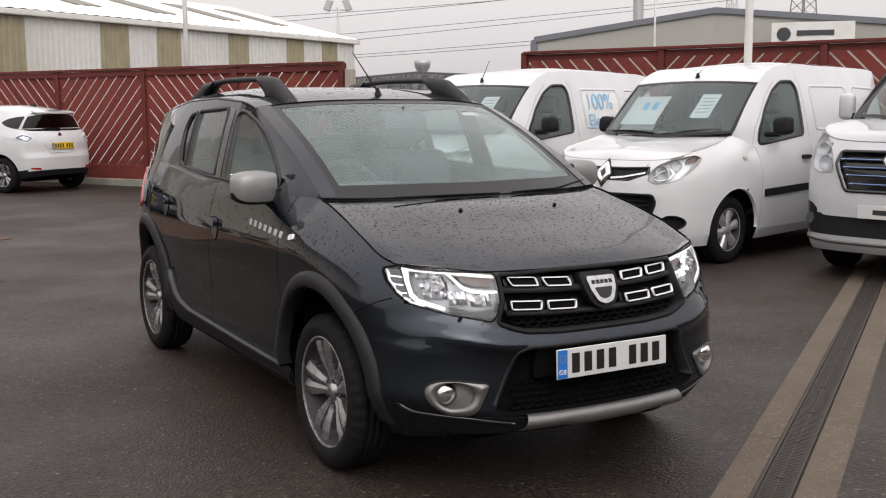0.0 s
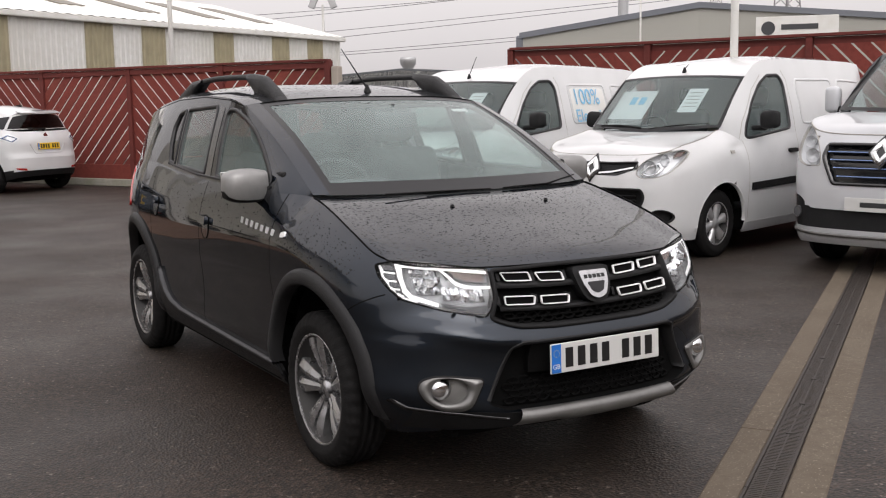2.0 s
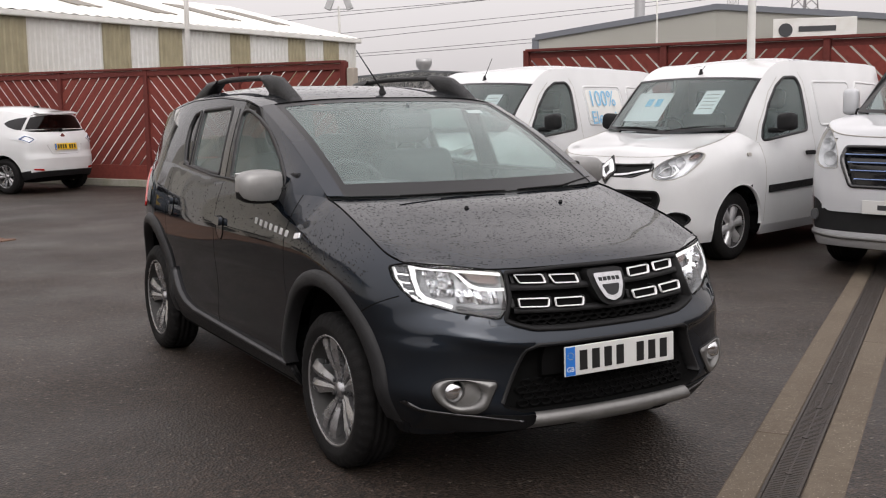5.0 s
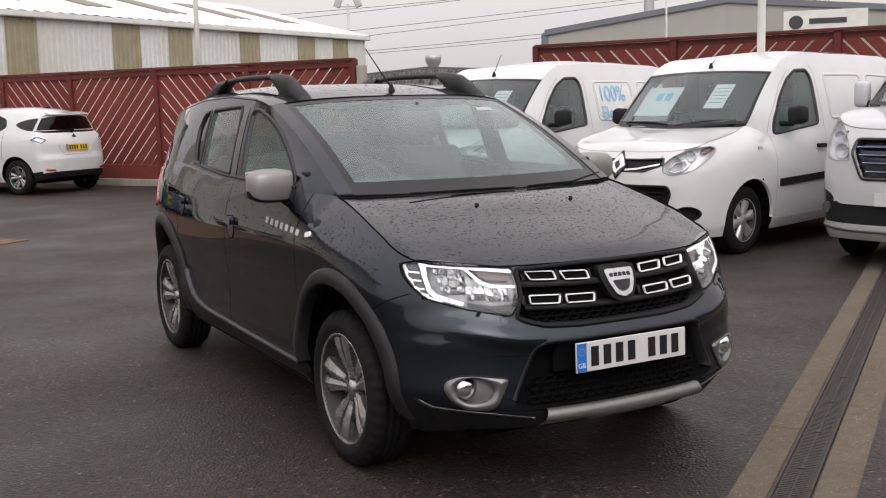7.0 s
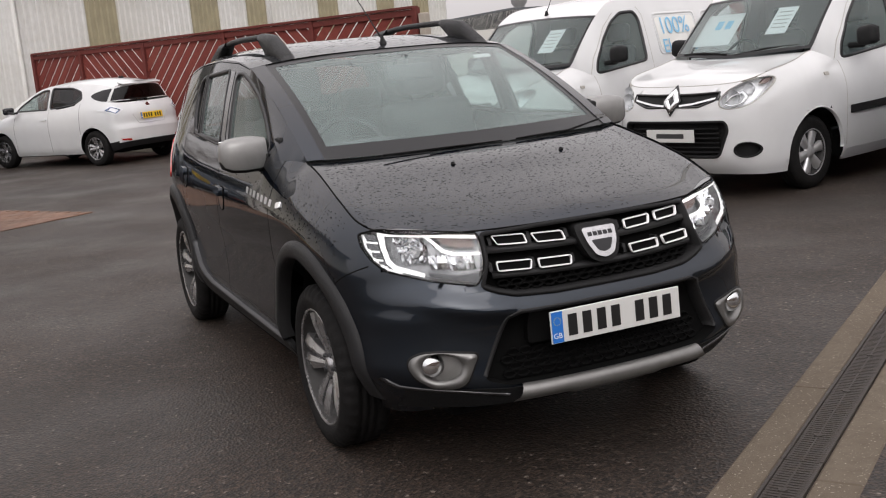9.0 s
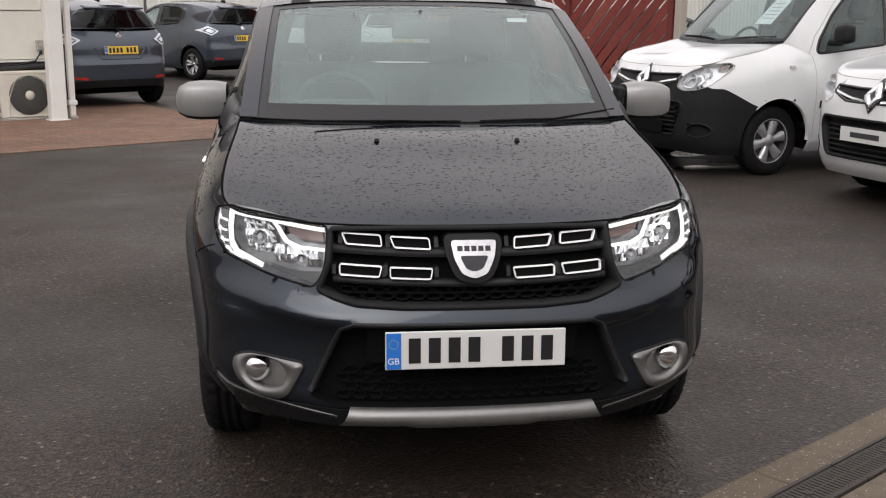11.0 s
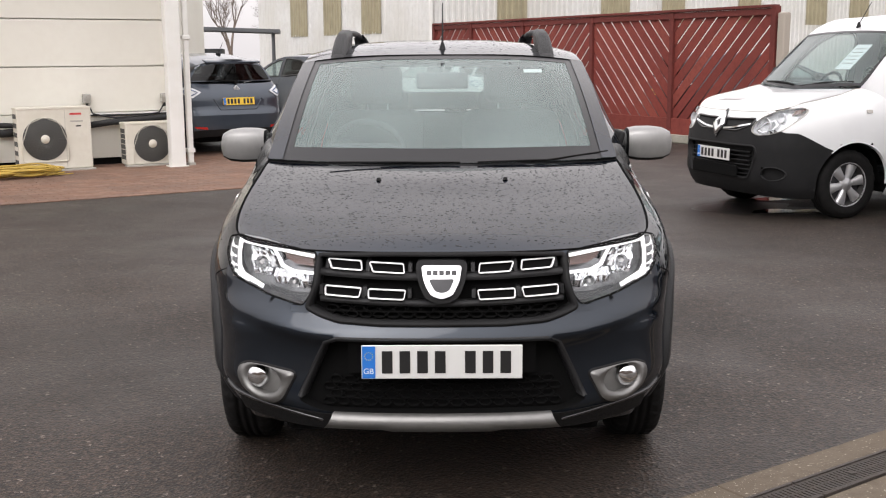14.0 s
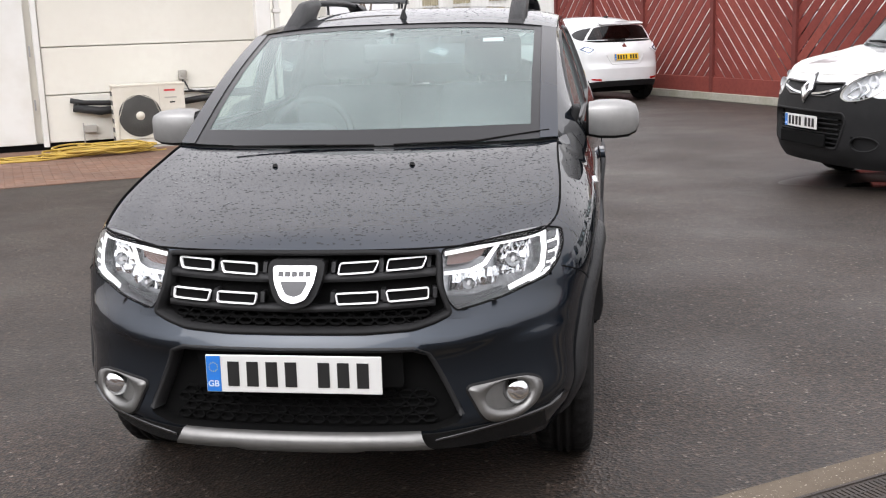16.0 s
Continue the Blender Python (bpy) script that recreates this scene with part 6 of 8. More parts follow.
# ---- clad wall with outdoor units ----
def clad_wall():
    u, v = YU, YV
    w0 = Vector((-5.41, 10.43, 0))
    root = thing("clad_building", Matrix.Identity(4), "cream panelled wall of a low commercial building", "building")
    a0, a1 = -9.0, 1.74
    ps = [w0 + u * a0 + v * .05, w0 + u * a1 + v * .05, w0 + u * a1 + v * 2.0, w0 + u * a0 + v * 2.0]
    vs = [(p.x, p.y, z) for z in (0, 4.2) for p in ps]
    mesh_object("core_wall", vs, [(0, 1, 5, 4), (1, 2, 6, 5), (2, 3, 7, 6), (3, 0, 4, 7), (4, 5, 6, 7)], M["cladding"], root, smooth=False)
    m = lambda a, b, z: Matrix.Translation(w0 + u * a + v * b + Vector((0, 0, z))) @ pose(0, 0, 0, 0, 0, 31)
    part("plinth", box_bm(a1 - a0, .05, .10, m((a0 + a1) / 2, .04, .05)), M["gap"], root)
    zs = [.10, .735, 1.365, 2.0, 2.64, 3.28, 4.2]
    for z0, z1 in zip(zs, zs[1:]):
        part("wall_panel", box_bm(a1 + 1.28, .05, z1 - z0 - .014, m((a1 - 1.28) / 2, 0.015, (z0 + z1) / 2), .004, 1), M["cladding"], root)
    part("door_leaf", box_bm(3.2, .06, 3.9, m(-3.05, .0, 2.05), .006, 1), M["white_steel"], root, "large white panel door")
    part("door_leaf", box_bm(3.2, .06, 3.9, m(-6.3, .0, 2.05), .006, 1), M["white_steel"], root, "large white panel door")
    part("door_jamb", box_bm(.075, .08, 3.95, m(-1.325, -.005, 2.03), .006, 1), M["white_steel"], root)
    for z in (.62, 1.32, 2.6):
        part("door_hinge", box_bm(.02, .03, .14, m(-1.42, -.045, z), .004, 1), M["steel"], root)
    part("corner_trim", box_bm(.08, .06, 4.1, m(a1 - .04, -.03, 2.05), .006, 1), M["white_steel"], root)
    part("rear_wing", box_bm(6.0, 3.0, 4.4, pose(-8.9, 21.0, 2.2), .01, 1), M["cladding"], root, "pale rendered rear wing")
    part("base_trim", box_bm(a1 - .45, .03, .035, m((a1 + .45) / 2, -.03, .715), .004, 1), M["white_steel"], root)
    # canopy column and downpipe
    col = thing("canopy_column", pose(-3.68, 10.50, 0, 0, 0, 31), "white square steel canopy column on the paving", "column")
    part("shaft", box_bm(.20, .16, 4.4, pose(0, 0, 2.2), .012, 1), M["white_steel"], col)
    part("base_plate", box_bm(.26, .22, .02, pose(0, 0, .012), .004, 1), M["white_steel"], col)
    pipe = thing("downpipe", pose(-3.53, 10.65, 0, 0, 0, 31), "white rectangular downpipe strapped beside the column", "pipe")
    part("shaft", box_bm(.075, .075, 4.3, pose(0, 0, 2.2), .012, 2), M["white_steel"], pipe)
    for z in (.22, 1.75, 3.0):
        part("bracket", box_bm(.11, .10, .06, pose(0, -.002, z), .006, 1), M["white_steel"], pipe)
    part("shoe", box_bm(.10, .12, .04, pose(0, -.01, .03), .008, 1), M["grey_box"], pipe)
    can = thing("canopy", pose(0, 0, 0), "flat white canopy roof carried by the wall and column", "canopy")
    part("deck", box_bm(13.0, 1.4, .12, m(-3.0, -.45, 4.36)), M["white_steel"], can)
    # switch boxes and cables
    for a, z in ((.53, .93), (1.61, .92)):
        sb = thing("isolator_switch", m(a, -.05, z), "small grey rotary isolator box on the wall", "switch box", "isolators on the wall")
        part("box", box_bm(.11, .07, .13, None, .012, 2), M["grey_box"], sb)
        part("knob", cyl_bm(.03, .026, .03, pose(0, -.045, .005, 90), 14), M["grey_box"], sb)
        part("gland", cyl_bm(.014, .014, .06, pose(0, 0, -.09), 8), M["cable"], sb)
    jb = thing("junction_box", m(-.75, -.08, .27), "grey junction box on a stand by the wall", "junction box")
    part("box", box_bm(.17, .10, .10, None, .012, 2), M["grey_box"], jb)
    part("leg", box_bm(.016, .016, .34, pose(-.09, 0, -.09)), M["grey_box"], jb)
    P = lambda a, b, z: w0 + u * a + v * b + Vector((0, 0, z))
    cb = thing("pipe_run", Matrix.Identity(4), "black lagged pipes and cables along the wall", "pipes")
    mesh_object("lagging", *tube([P(-.98, -.10, .66), P(-.8, -.10, .62), P(-.45, -.10, .60), P(-.2, -.1, .60)], .035, 10), M["cable"], cb)
    mesh_object("lagging", *tube([P(-.95, -.08, .56), P(-.6, -.10, .50), P(-.3, -.1, .52)], .055, 10), M["cable"], cb)
    mesh_object("lagging", *tube([P(.45, -.08, .56), P(.8, -.10, .60), P(1.3, -.09, .63), P(1.75, -.09, .66)], .045, 10), M["cable"], cb)
    mesh_object("cable", *tube([P(.55, -.07, .84), P(.60, -.08, .72), P(.9, -.08, .66), P(1.3, -.08, .68), P(1.52, -.08, .72), P(1.60, -.07, .84)], .012, 8), M["cable"], cb)
    mesh_object("cable", *tube([P(.52, -.07, .70), P(.85, -.06, .70), P(1.2, -.06, .70), P(1.9, -.06, .705)], .010, 8), M["cable"], cb)
    return root


clad_wall()


def ac_unit(a, w, h, d, fan_r, fan_x, split, label):
    """An outdoor unit; a is the place of its left end along the wall."""
    c = Vector((-5.15, 9.96, 0)) + YU * (a + w / 2)
    root = thing("air_conditioner", Matrix.Translation(c) @ pose(0, 0, 0, 0, 0, 31), label, "air conditioner")
    z0 = .035
    part("casing", box_bm(w, d, h, pose(0, d / 2, z0 + h / 2), .014, 2), M["ac_case"], root)
    part("lid", box_bm(w + .012, d + .012, .03, pose(0, d / 2, z0 + h), .008, 2), M["ac_case"], root)
    fx = -w / 2 + fan_x
    # Flat dark disc: the shade inside the fan opening is put into its colour.
    mesh_object("fan_well", *lathe([(0.0, -.006), (fan_r, -.006), (fan_r + .004, -.002)], 40, "y"), M["ac_dark"], root).matrix_basis = pose(fx, 0, z0 + h * .50)
    g = new("fan_guard")
    g.parent = root
    g.matrix_basis = pose(fx, -.018, z0 + h * .50)
    rings = []
    for r in np.linspace(.06, fan_r, 11):
        rings.append(lathe([(r - .0016, 0), (r, -.003), (r + .0016, 0), (r, .003)], 36, "y", True))
    for k in range(30):
        t = 2 * math.pi * k / 30
        rings.append(tube([(.05 * math.cos(t), 0, .05 * math.sin(t)), (fan_r * math.cos(t + .25), -.002, fan_r * math.sin(t + .25))], .0022, 4))
    mesh_object("fan_guard", *joined(*rings), M["ac_wire"], g)
    mesh_object("guard_boss", *lathe([(0, -.012), (.05, -.010), (.058, .0), (.058, .012)], 24, "y"), M["ac_case"], g)
    sq = rounded([(-fan_r - .012, -fan_r - .02), (fan_r + .012, -fan_r - .02), (fan_r + .012, -.05), (fan_r * .7, fan_r * .75), (0, fan_r + .012), (-fan_r * .7, fan_r * .75), (-fan_r - .012, -.05)], .05, 5)
    mesh_object("guard_rim", *bead(sq, .03, lambda x, z, o: Vector((x, .014 - o, z)), .012, .012), M["ac_case"], g)
    xs = -w / 2 + split
    part("panel_joint", box_bm(.004, .004, h - .06, pose(xs, -.001, z0 + h / 2)), M["grey_box"], root)
    for k in range(6):
        part("side_fin", box_bm(.004, d * .7, .06, pose(-w / 2 - .002, d * .5, z0 + .10 + k * (h - .2) / 5)), M["ac_dark"], root)
    if w > .85:
        part("maker_bar", box_bm(.15, .003, .026, pose(xs + .14, -.0015, z0 + h * .90)), M["red_ink"], root, "plain red bar of the maker's mark")
        part("model_bar", box_bm(.16, .003, .016, pose(xs + .15, -.0015, z0 + h * .78)), M["grey_box"], root)
        part("rating_plate", box_bm(.07, .003, .018, pose(xs + .17, -.0015, z0 + h * .70)), M["ink"], root)
    for x in (-w * .38, w * .38):
        part("foot", box_bm(.10, d + .10, .034, pose(x, d / 2, .017), .004, 1), M["grey_box"], root)
    part("plinth_slab", box_bm(w + .04, .12, .03, pose(0, .0, .018), .004, 1), M["grey_box"], root)
    return root


M["red_ink"] = material("red_lettering", (0.55, 0.06, 0.06), 0.45)
ac_unit(-.455, .935, .80, .33, .275, .335, .60, "large ivory outdoor air-conditioning unit with a round fan guard")
ac_unit(.93, .80, .56, .30, .25, .36, .64, "smaller ivory outdoor air-conditioning unit beside the column")


def coiled_hose():
    root = thing("hose", pose(-5.62, 9.12, 0), "tangled yellow hose heaped in loose coils on the block paving", "hose")
    rnd = random.Random(12)
    pts = []
    n = 22
    for k in range(n):
        c = -.25 + .75 * rnd.random() if k > 4 else -1.2 + .25 * k
        rx, ry = rnd.uniform(.30, .66), rnd.uniform(.18, .40)
        z = .016 + .0060 * k * rnd.uniform(.6, 1.1)
        ph, sway = rnd.uniform(-.25, .25), rnd.uniform(-.06, .06)
        for i in range(22):
            a = 2 * math.pi * i / 22
            p = YU * (c + rx * math.cos(a + ph)) + YV * (sway + ry * math.sin(a)) + Vector((0, 0, max(.013, z + .020 * math.sin(2 * a + k * 1.7) * (k > 4))))
            pts.append(p)
    flat_pts = [Vector(np.mean([pts[max(0, min(len(pts) - 1, i + d))] for d in (-2, -1, 0, 1, 2)], axis=0)) for i in range(len(pts))]
    mesh_object("coil", *tube(flat_pts, .0115, 7), M["hose"], root)
    tailp = [flat_pts[0], YU * -1.75 + YV * .02 + Vector((0, 0, .012)), YU * -2.3 + YV * -.05 + Vector((0, 0, .012)), YU * -3.2 + YV * .04 + Vector((0, 0, .012))]
    mesh_object("tail", *tube(tailp, .0115, 7), M["hose"], root)
    end = [flat_pts[-1], YU * .75 + YV * -.05 + Vector((0, 0, .013)), YU * .95 + YV * .03 + Vector((0, 0, .012))]
    mesh_object("tail", *tube(end, .0115, 7), M["hose"], root)
    return root


coiled_hose()


# ---- distance ----
def warehouse():
    root = thing("warehouse", Matrix.Identity(4), "grey-green gabled warehouse with a blue-grey verge and white sign", "building")
    a, pk, b = Vector((23.16, 33.0, 0)), Vector((28.73, 28.42, 0)), Vector((37.5, 19.6, 0))
    d = Vector((.68, .73, 0))
    line = [(a, 4.25), (pk, 5.30), (b, 4.15)]
    vs = [(p.x, p.y, z) for p, h in line for z in (0, h)] + [(p.x + d.x * 30, p.y + d.y * 30, z) for p, h in line for z in (0, h)]
    fs = [(0, 2, 3, 1), (2, 4, 5, 3), (0, 1, 7, 6), (4, 10, 11, 5)]
    mesh_object("wall", vs, fs, M["olive_clad"], root, smooth=False)
    mesh_object("roof", vs, [(1, 3, 9, 7), (3, 5, 11, 9)], M["slate_trim"], root, smooth=False)
    for (p, h), (q, k) in zip(line, line[1:]):
        e = (q - p).normalized()
        n = Vector((-e.y, e.x, 0))
        if n.dot(Vector((-1, -1, 0))) < 0:
            n = -n
        ribs = int((q - p).length / .3)
        lots = []
        for i in range(ribs):
            t0, t1 = (i + .25) / ribs, (i + .75) / ribs
            lo = [p.lerp(q, t0), p.lerp(q, t1)]
            h0, h1 = h + (k - h) * t0, h + (k - h) * t1
            r = [lo[0] + n * .012, lo[1] + n * .012]
            lots.append(([(r[0].x, r[0].y, 0), (r[1].x, r[1].y, 0), (r[1].x, r[1].y, h1), (r[0].x, r[0].y, h0)], [(0, 1, 2, 3)]))
        tagged(mesh_object("wall_ribs", *joined(*lots), M["olive_clad"], root, smooth=False), kind="stuff")
        vv = []
        for pt, z in ((p, h), (q, k)):
            for off, dz in ((.02, -.17), (.12, -.17), (.12, .06), (-.1, .06)):
                w = pt + n * off
                vv.append((w.x, w.y, z + dz))
        mesh_object("verge_trim", vv, [(0, 1, 5, 4), (1, 2, 6, 5), (2, 3, 7, 6), (0, 3, 2, 1), (4, 5, 6, 7)], M["slate_trim"], root, smooth=False)
    c = (a + Vector((.05, .05, 0)))
    part("corner_trim", box_bm(.3, .3, 4.2, pose(c.x, c.y, 2.1, 0, 0, -40), .08), M["slate_trim"], root)
    s0, s1 = Vector((29.54, 26.18, 0)), Vector((31.53, 23.91, 0))
    e = (s1 - s0).normalized()
    ang = math.degrees(math.atan2(e.y, e.x))
    mid = (s0 + s1) / 2
    sign = part("sign", box_bm((s1 - s0).length, .06, .75, pose(mid.x, mid.y, 4.24, 0, 0, ang), .01, 1), M["white_steel"], root, "white sign board with plain dark bars")
    sm = pose(mid.x, mid.y, 4.24, 0, 0, ang)
    part("sign_roundel", cyl_bm(.26, .26, .02, sm @ pose(-1.05, -.04, -.06, 90), 24), M["lamp_black"], sign)
    part("sign_bar", box_bm(1.35, .02, .20, sm @ pose(.10, -.04, -.03)), M["lamp_black"], sign)
    fl = part("flue", cyl_bm(.22, .22, 2.4, pose(27.9, 32.1, 6.1), 16), M["steel"], root)
    part("flue_collar", cyl_bm(.25, .25, .12, pose(27.9, 32.1, 6.0), 16), M["steel"], fl)
    return root


warehouse()


def far_roof():
    root = thing("low_building", Matrix.Identity(4), "low far building with a dark grey roof", "building")
    a, p, b = Vector((21.5, 51.0, 0)), Vector((26.16, 48.75, 0)), Vector((31.5, 45.5, 0))
    d = Vector((.46, .89, 0)) * 14
    zs = (2.85, 3.32, 3.02)
    vs = [(q.x, q.y, z) for q, h in zip((a, p, b), zs) for z in (0, h)] + [(q.x + d.x, q.y + d.y, z) for q, h in zip((a, p, b), zs) for z in (0, h)]
    mesh_object("wall", vs[:6], [(0, 2, 3, 1), (2, 4, 5, 3)], M["white_sheet"], root, smooth=False)
    mesh_object("roof", [(v[0], v[1], v[2] + .12 if v[2] else 2.4) for v in vs], [(1, 3, 9, 7), (3, 5, 11, 9), (0, 2, 3, 1), (2, 4, 5, 3)], M["dark_roof"], root, smooth=False)
    co = new("vent_cowl")
    co.parent = root
    co.matrix_basis = pose(26.7, 48.9, 3.35)
    mesh_object("cowl", *lathe([(.26, 0), (.28, .1), (.42, .30), (.46, .55), (.44, .70), (.30, .72), (0, .72)], 20, "z"), M["steel"], co)
    return root


far_roof()


def pole(x, y, h, r, label, name="pole"):
    root = thing(name, pose(x, y, 0), label, "pole")
    part("shaft", cyl_bm(r, r * .75, h, pose(0, 0, h / 2), 12), M["white_steel"], root, smooth=True)
    part("base_plate", cyl_bm(r * 1.8, r * 1.8, .03, pose(0, 0, .015), 12), M["white_steel"], root)
    return root


pole(4.75, 20.2, 8.0, .062, "tall slim white pole behind the fence")
pole(6.62, 4.98, 8.0, .05, "tall slim white flagpole behind the vans", "flagpole")
mast = pole(10.6, 11.14, 5.5, .02, "thin grey mast behind the fence", "mast")
fl = thing("floodlight_pole", pose(22.41, 50.63, 0), "tall lamp post with two floodlights", "street lamp")
part("shaft", cyl_bm(.10, .07, 6.9, pose(0, 0, 3.45), 10), M["white_steel"], fl)
part("cross_arm", box_bm(.9, .06, .06, pose(0, 0, 6.75, 0, 0, -30)), M["steel"], fl)
for s in (-1, 1):
    part("floodlight", box_bm(.36, .22, .62, pose(s * .52 * .86, -s * .52 * .5, 7.02, 0, s * -22, -30), .03), M["steel"], fl)
wires = [((29.3, 69.5, 8.46), (40.9, 63.2, 9.37)), ((28.5, 69.8, 8.06), (40.6, 63.5, 9.33)), ((30.8, 68.8, 7.01), (49.4, 56.9, 8.84)), ((31.7, 68.4, 6.61), (52.9, 53.8, 8.96)), ((31.9, 68.3, 5.55), (43.1, 61.7, 6.46)), ((31.9, 68.3, 5.35), (43.1, 61.7, 6.18))]
wl_root = thing("power_lines", Matrix.Identity(4), "thin overhead power lines sagging across the grey sky", "power lines")
for a, b in wires:
    a, b = Vector(a), Vector(b)
    d = b - a
    pts = [a + d * t + Vector((0, 0, -.25 * math.sin(math.pi * (t + 1.2) / 3.2))) for t in np.linspace(-1.2, 2.0, 17)]
    mesh_object("wire", *tube(pts, .022, 5), M["wire"], wl_root)


def pylon(x, y, z0, s):
    root = thing("pylon", pose(x, y, 0), "far steel lattice pylon", "pylon")
    legs = []
    for sx in (-1, 1):
        for sy in (-1, 1):
            legs.append(tube([(sx * 1.6 * s, sy * 1.6 * s, 0), (sx * .5 * s, sy * .5 * s, z0 + 6 * s)], .09 * s, 4))
    mesh_object("legs", *joined(*legs), M["wire"], root)
    br = []
    for k in range(16):
        za, zb = (z0 + 6 * s) * k / 16, (z0 + 6 * s) * (k + 1) / 16
        wa, wb = (1.6 - 1.1 * k / 16) * s, (1.6 - 1.1 * (k + 1) / 16) * s
        for q in (-1, 1):
            br += [tube([(-wa, q * wa, za), (wb, q * wb, zb)], .05 * s, 4), tube([(wa, q * wa, za), (-wb, q * wb, zb)], .05 * s, 4)]
    mesh_object("bracing", *joined(*br), M["wire"], root)
    return root


pylon(87.0, 75.9, 12, 1.0)
pylon(96.2, 95.4, 14, 0.6)


def bare_tree(x, y, h, seed):
    rnd = random.Random(seed)
    root = thing("bare_tree", pose(x, y, 0), "leafless tree with a fine crown of twigs", "tree")
    limbs, twigs = [], []

    def grow(p, d, length, r, depth):
        q = p + d * length
        (limbs if depth < 3 else twigs).append(tube([p, p.lerp(q, .5) + Vector((rnd.uniform(-1, 1), rnd.uniform(-1, 1), 0)) * length * .05, q], [r, r * .85, r * .65], 5 if depth < 3 else 3, False))
        if depth < 7:
            for _ in range(3):
                nd = (d + Vector((rnd.uniform(-1, 1), rnd.uniform(-1, 1), rnd.uniform(-.25, .7))) * .62).normalized()
                grow(p.lerp(q, rnd.uniform(.6, 1)), nd, length * rnd.uniform(.6, .82), r * .55, depth + 1)
    grow(Vector((0, 0, 0)), Vector((0, 0, 1)), h * .28, h * .016, 0)
    mesh_object("trunk", *joined(*limbs), M["bark"], root)
    tagged(mesh_object("crown", *joined(*twigs), M["bark"], root), kind="stuff")
    return root


bare_tree(-9.0, 41.5, 6.4, 3)
bare_tree(-6.6, 44.5, 5.4, 8)
bare_tree(-7.9, 46.5, 6.0, 21)


def shelter():
    root = thing("shelter", pose(-6.3, 27.4, 0, 0, 0, 8), "small open shelter with a dark flat roof", "shelter")
    part("roof", box_bm(2.6, 2.2, .10, pose(.2, 0, 2.22, 0, 2)), M["dark_roof"], root)
    for x in (-.9, 1.3):
        for y in (-.9, .9):
            part("post", box_bm(.07, .07, 2.2, pose(x, y, 1.1)), M["dark_roof"], root)
    part("counter", box_bm(.8, 1.2, 1.7, pose(-.55, .2, .85), .03), M["dark_roof"], root)
    return root


shelter()


# ---- unseen wall added behind the camera ----
M["brick_far"] = material("weathered_brown_brick", (0.13, 0.095, 0.075), 0.85, spots=((0.6, (0.10, 0.075, 0.06), 0.6), (9, (0.16, 0.115, 0.09), 0.5)), bump=0.3, bump_scale=60)
# Added out of view: darkens what the car's bodywork reflects.
tagged(part("wall_south", box_bm(60, .4, 4.6, pose(0, -17, 2.3)), M["brick_far"]), "unseen brown brick wall added to darken the car's reflections", "", "", "structure")


# ---- wet patches ----
def puddle(x, y, rx, ry, turn, seed, mat, label, z):
    rnd = random.Random(seed)
    ph = [rnd.uniform(0, 6.28) for _ in range(6)]
    ring = []
    for i in range(72):
        a = 2 * math.pi * i / 72
        w = 1 + sum(math.sin((k + 2) * a + ph[k]) * .22 / (k + 1) for k in range(6))
        ring.append(Matrix.Rotation(radians(turn), 4, 'Z') @ Vector((rx * w * math.cos(a), ry * w * math.sin(a), 0)) + Vector((x, y, z)))
    ob = mesh_object("water", ring + [Vector((x, y, z))], [(i, (i + 1) % 72, 72) for i in range(72)], mat, smooth=False)
    return tagged(ob, label, "", "", "structure")


M["puddle"] = material("shallow_puddle", (0.012, 0.011, 0.010), 0.06, bump=0.05, bump_scale=18)
M["wet_asphalt"] = material("wet_asphalt_stain", (0.011, 0.0095, 0.0085), 0.42, spots=((60, (0.024, 0.02, 0.018), 0.6),), bump=0.5, bump_scale=160)
puddle(3.05, 6.25, .62, .42, 20, 5, M["wet_asphalt"], "dark wet patch on the asphalt under the van", .003)
puddle(3.28, 6.03, .34, .13, 12, 9, M["puddle"], "shallow puddle under the van's nose", .006)
puddle(3.62, 7.05, .42, .16, 25, 14, M["puddle"], "shallow puddle under the van", .006)


# ---- vans ----
def diamond(parent, f, cx, cz, w, h, off=.018):
    d = new("badge")
    d.parent = parent
    d["label"] = "plain chrome diamond badge"
    mesh_object("badge_back", *sheet([(cx - w * 1.25, cz), (cx, cz - h * 1.18), (cx + w * 1.25, cz), (cx, cz + h * 1.18)], .04, f, off - .006, .03), M["gloss_black"], d)
    mesh_object("badge_frame", *bead([(cx - w * .72, cz), (cx, cz - h * .76), (cx + w * .72, cz), (cx, cz + h * .76)], .04, f, w * .55, off + .01, True, -off + .01), M["chrome"], d)


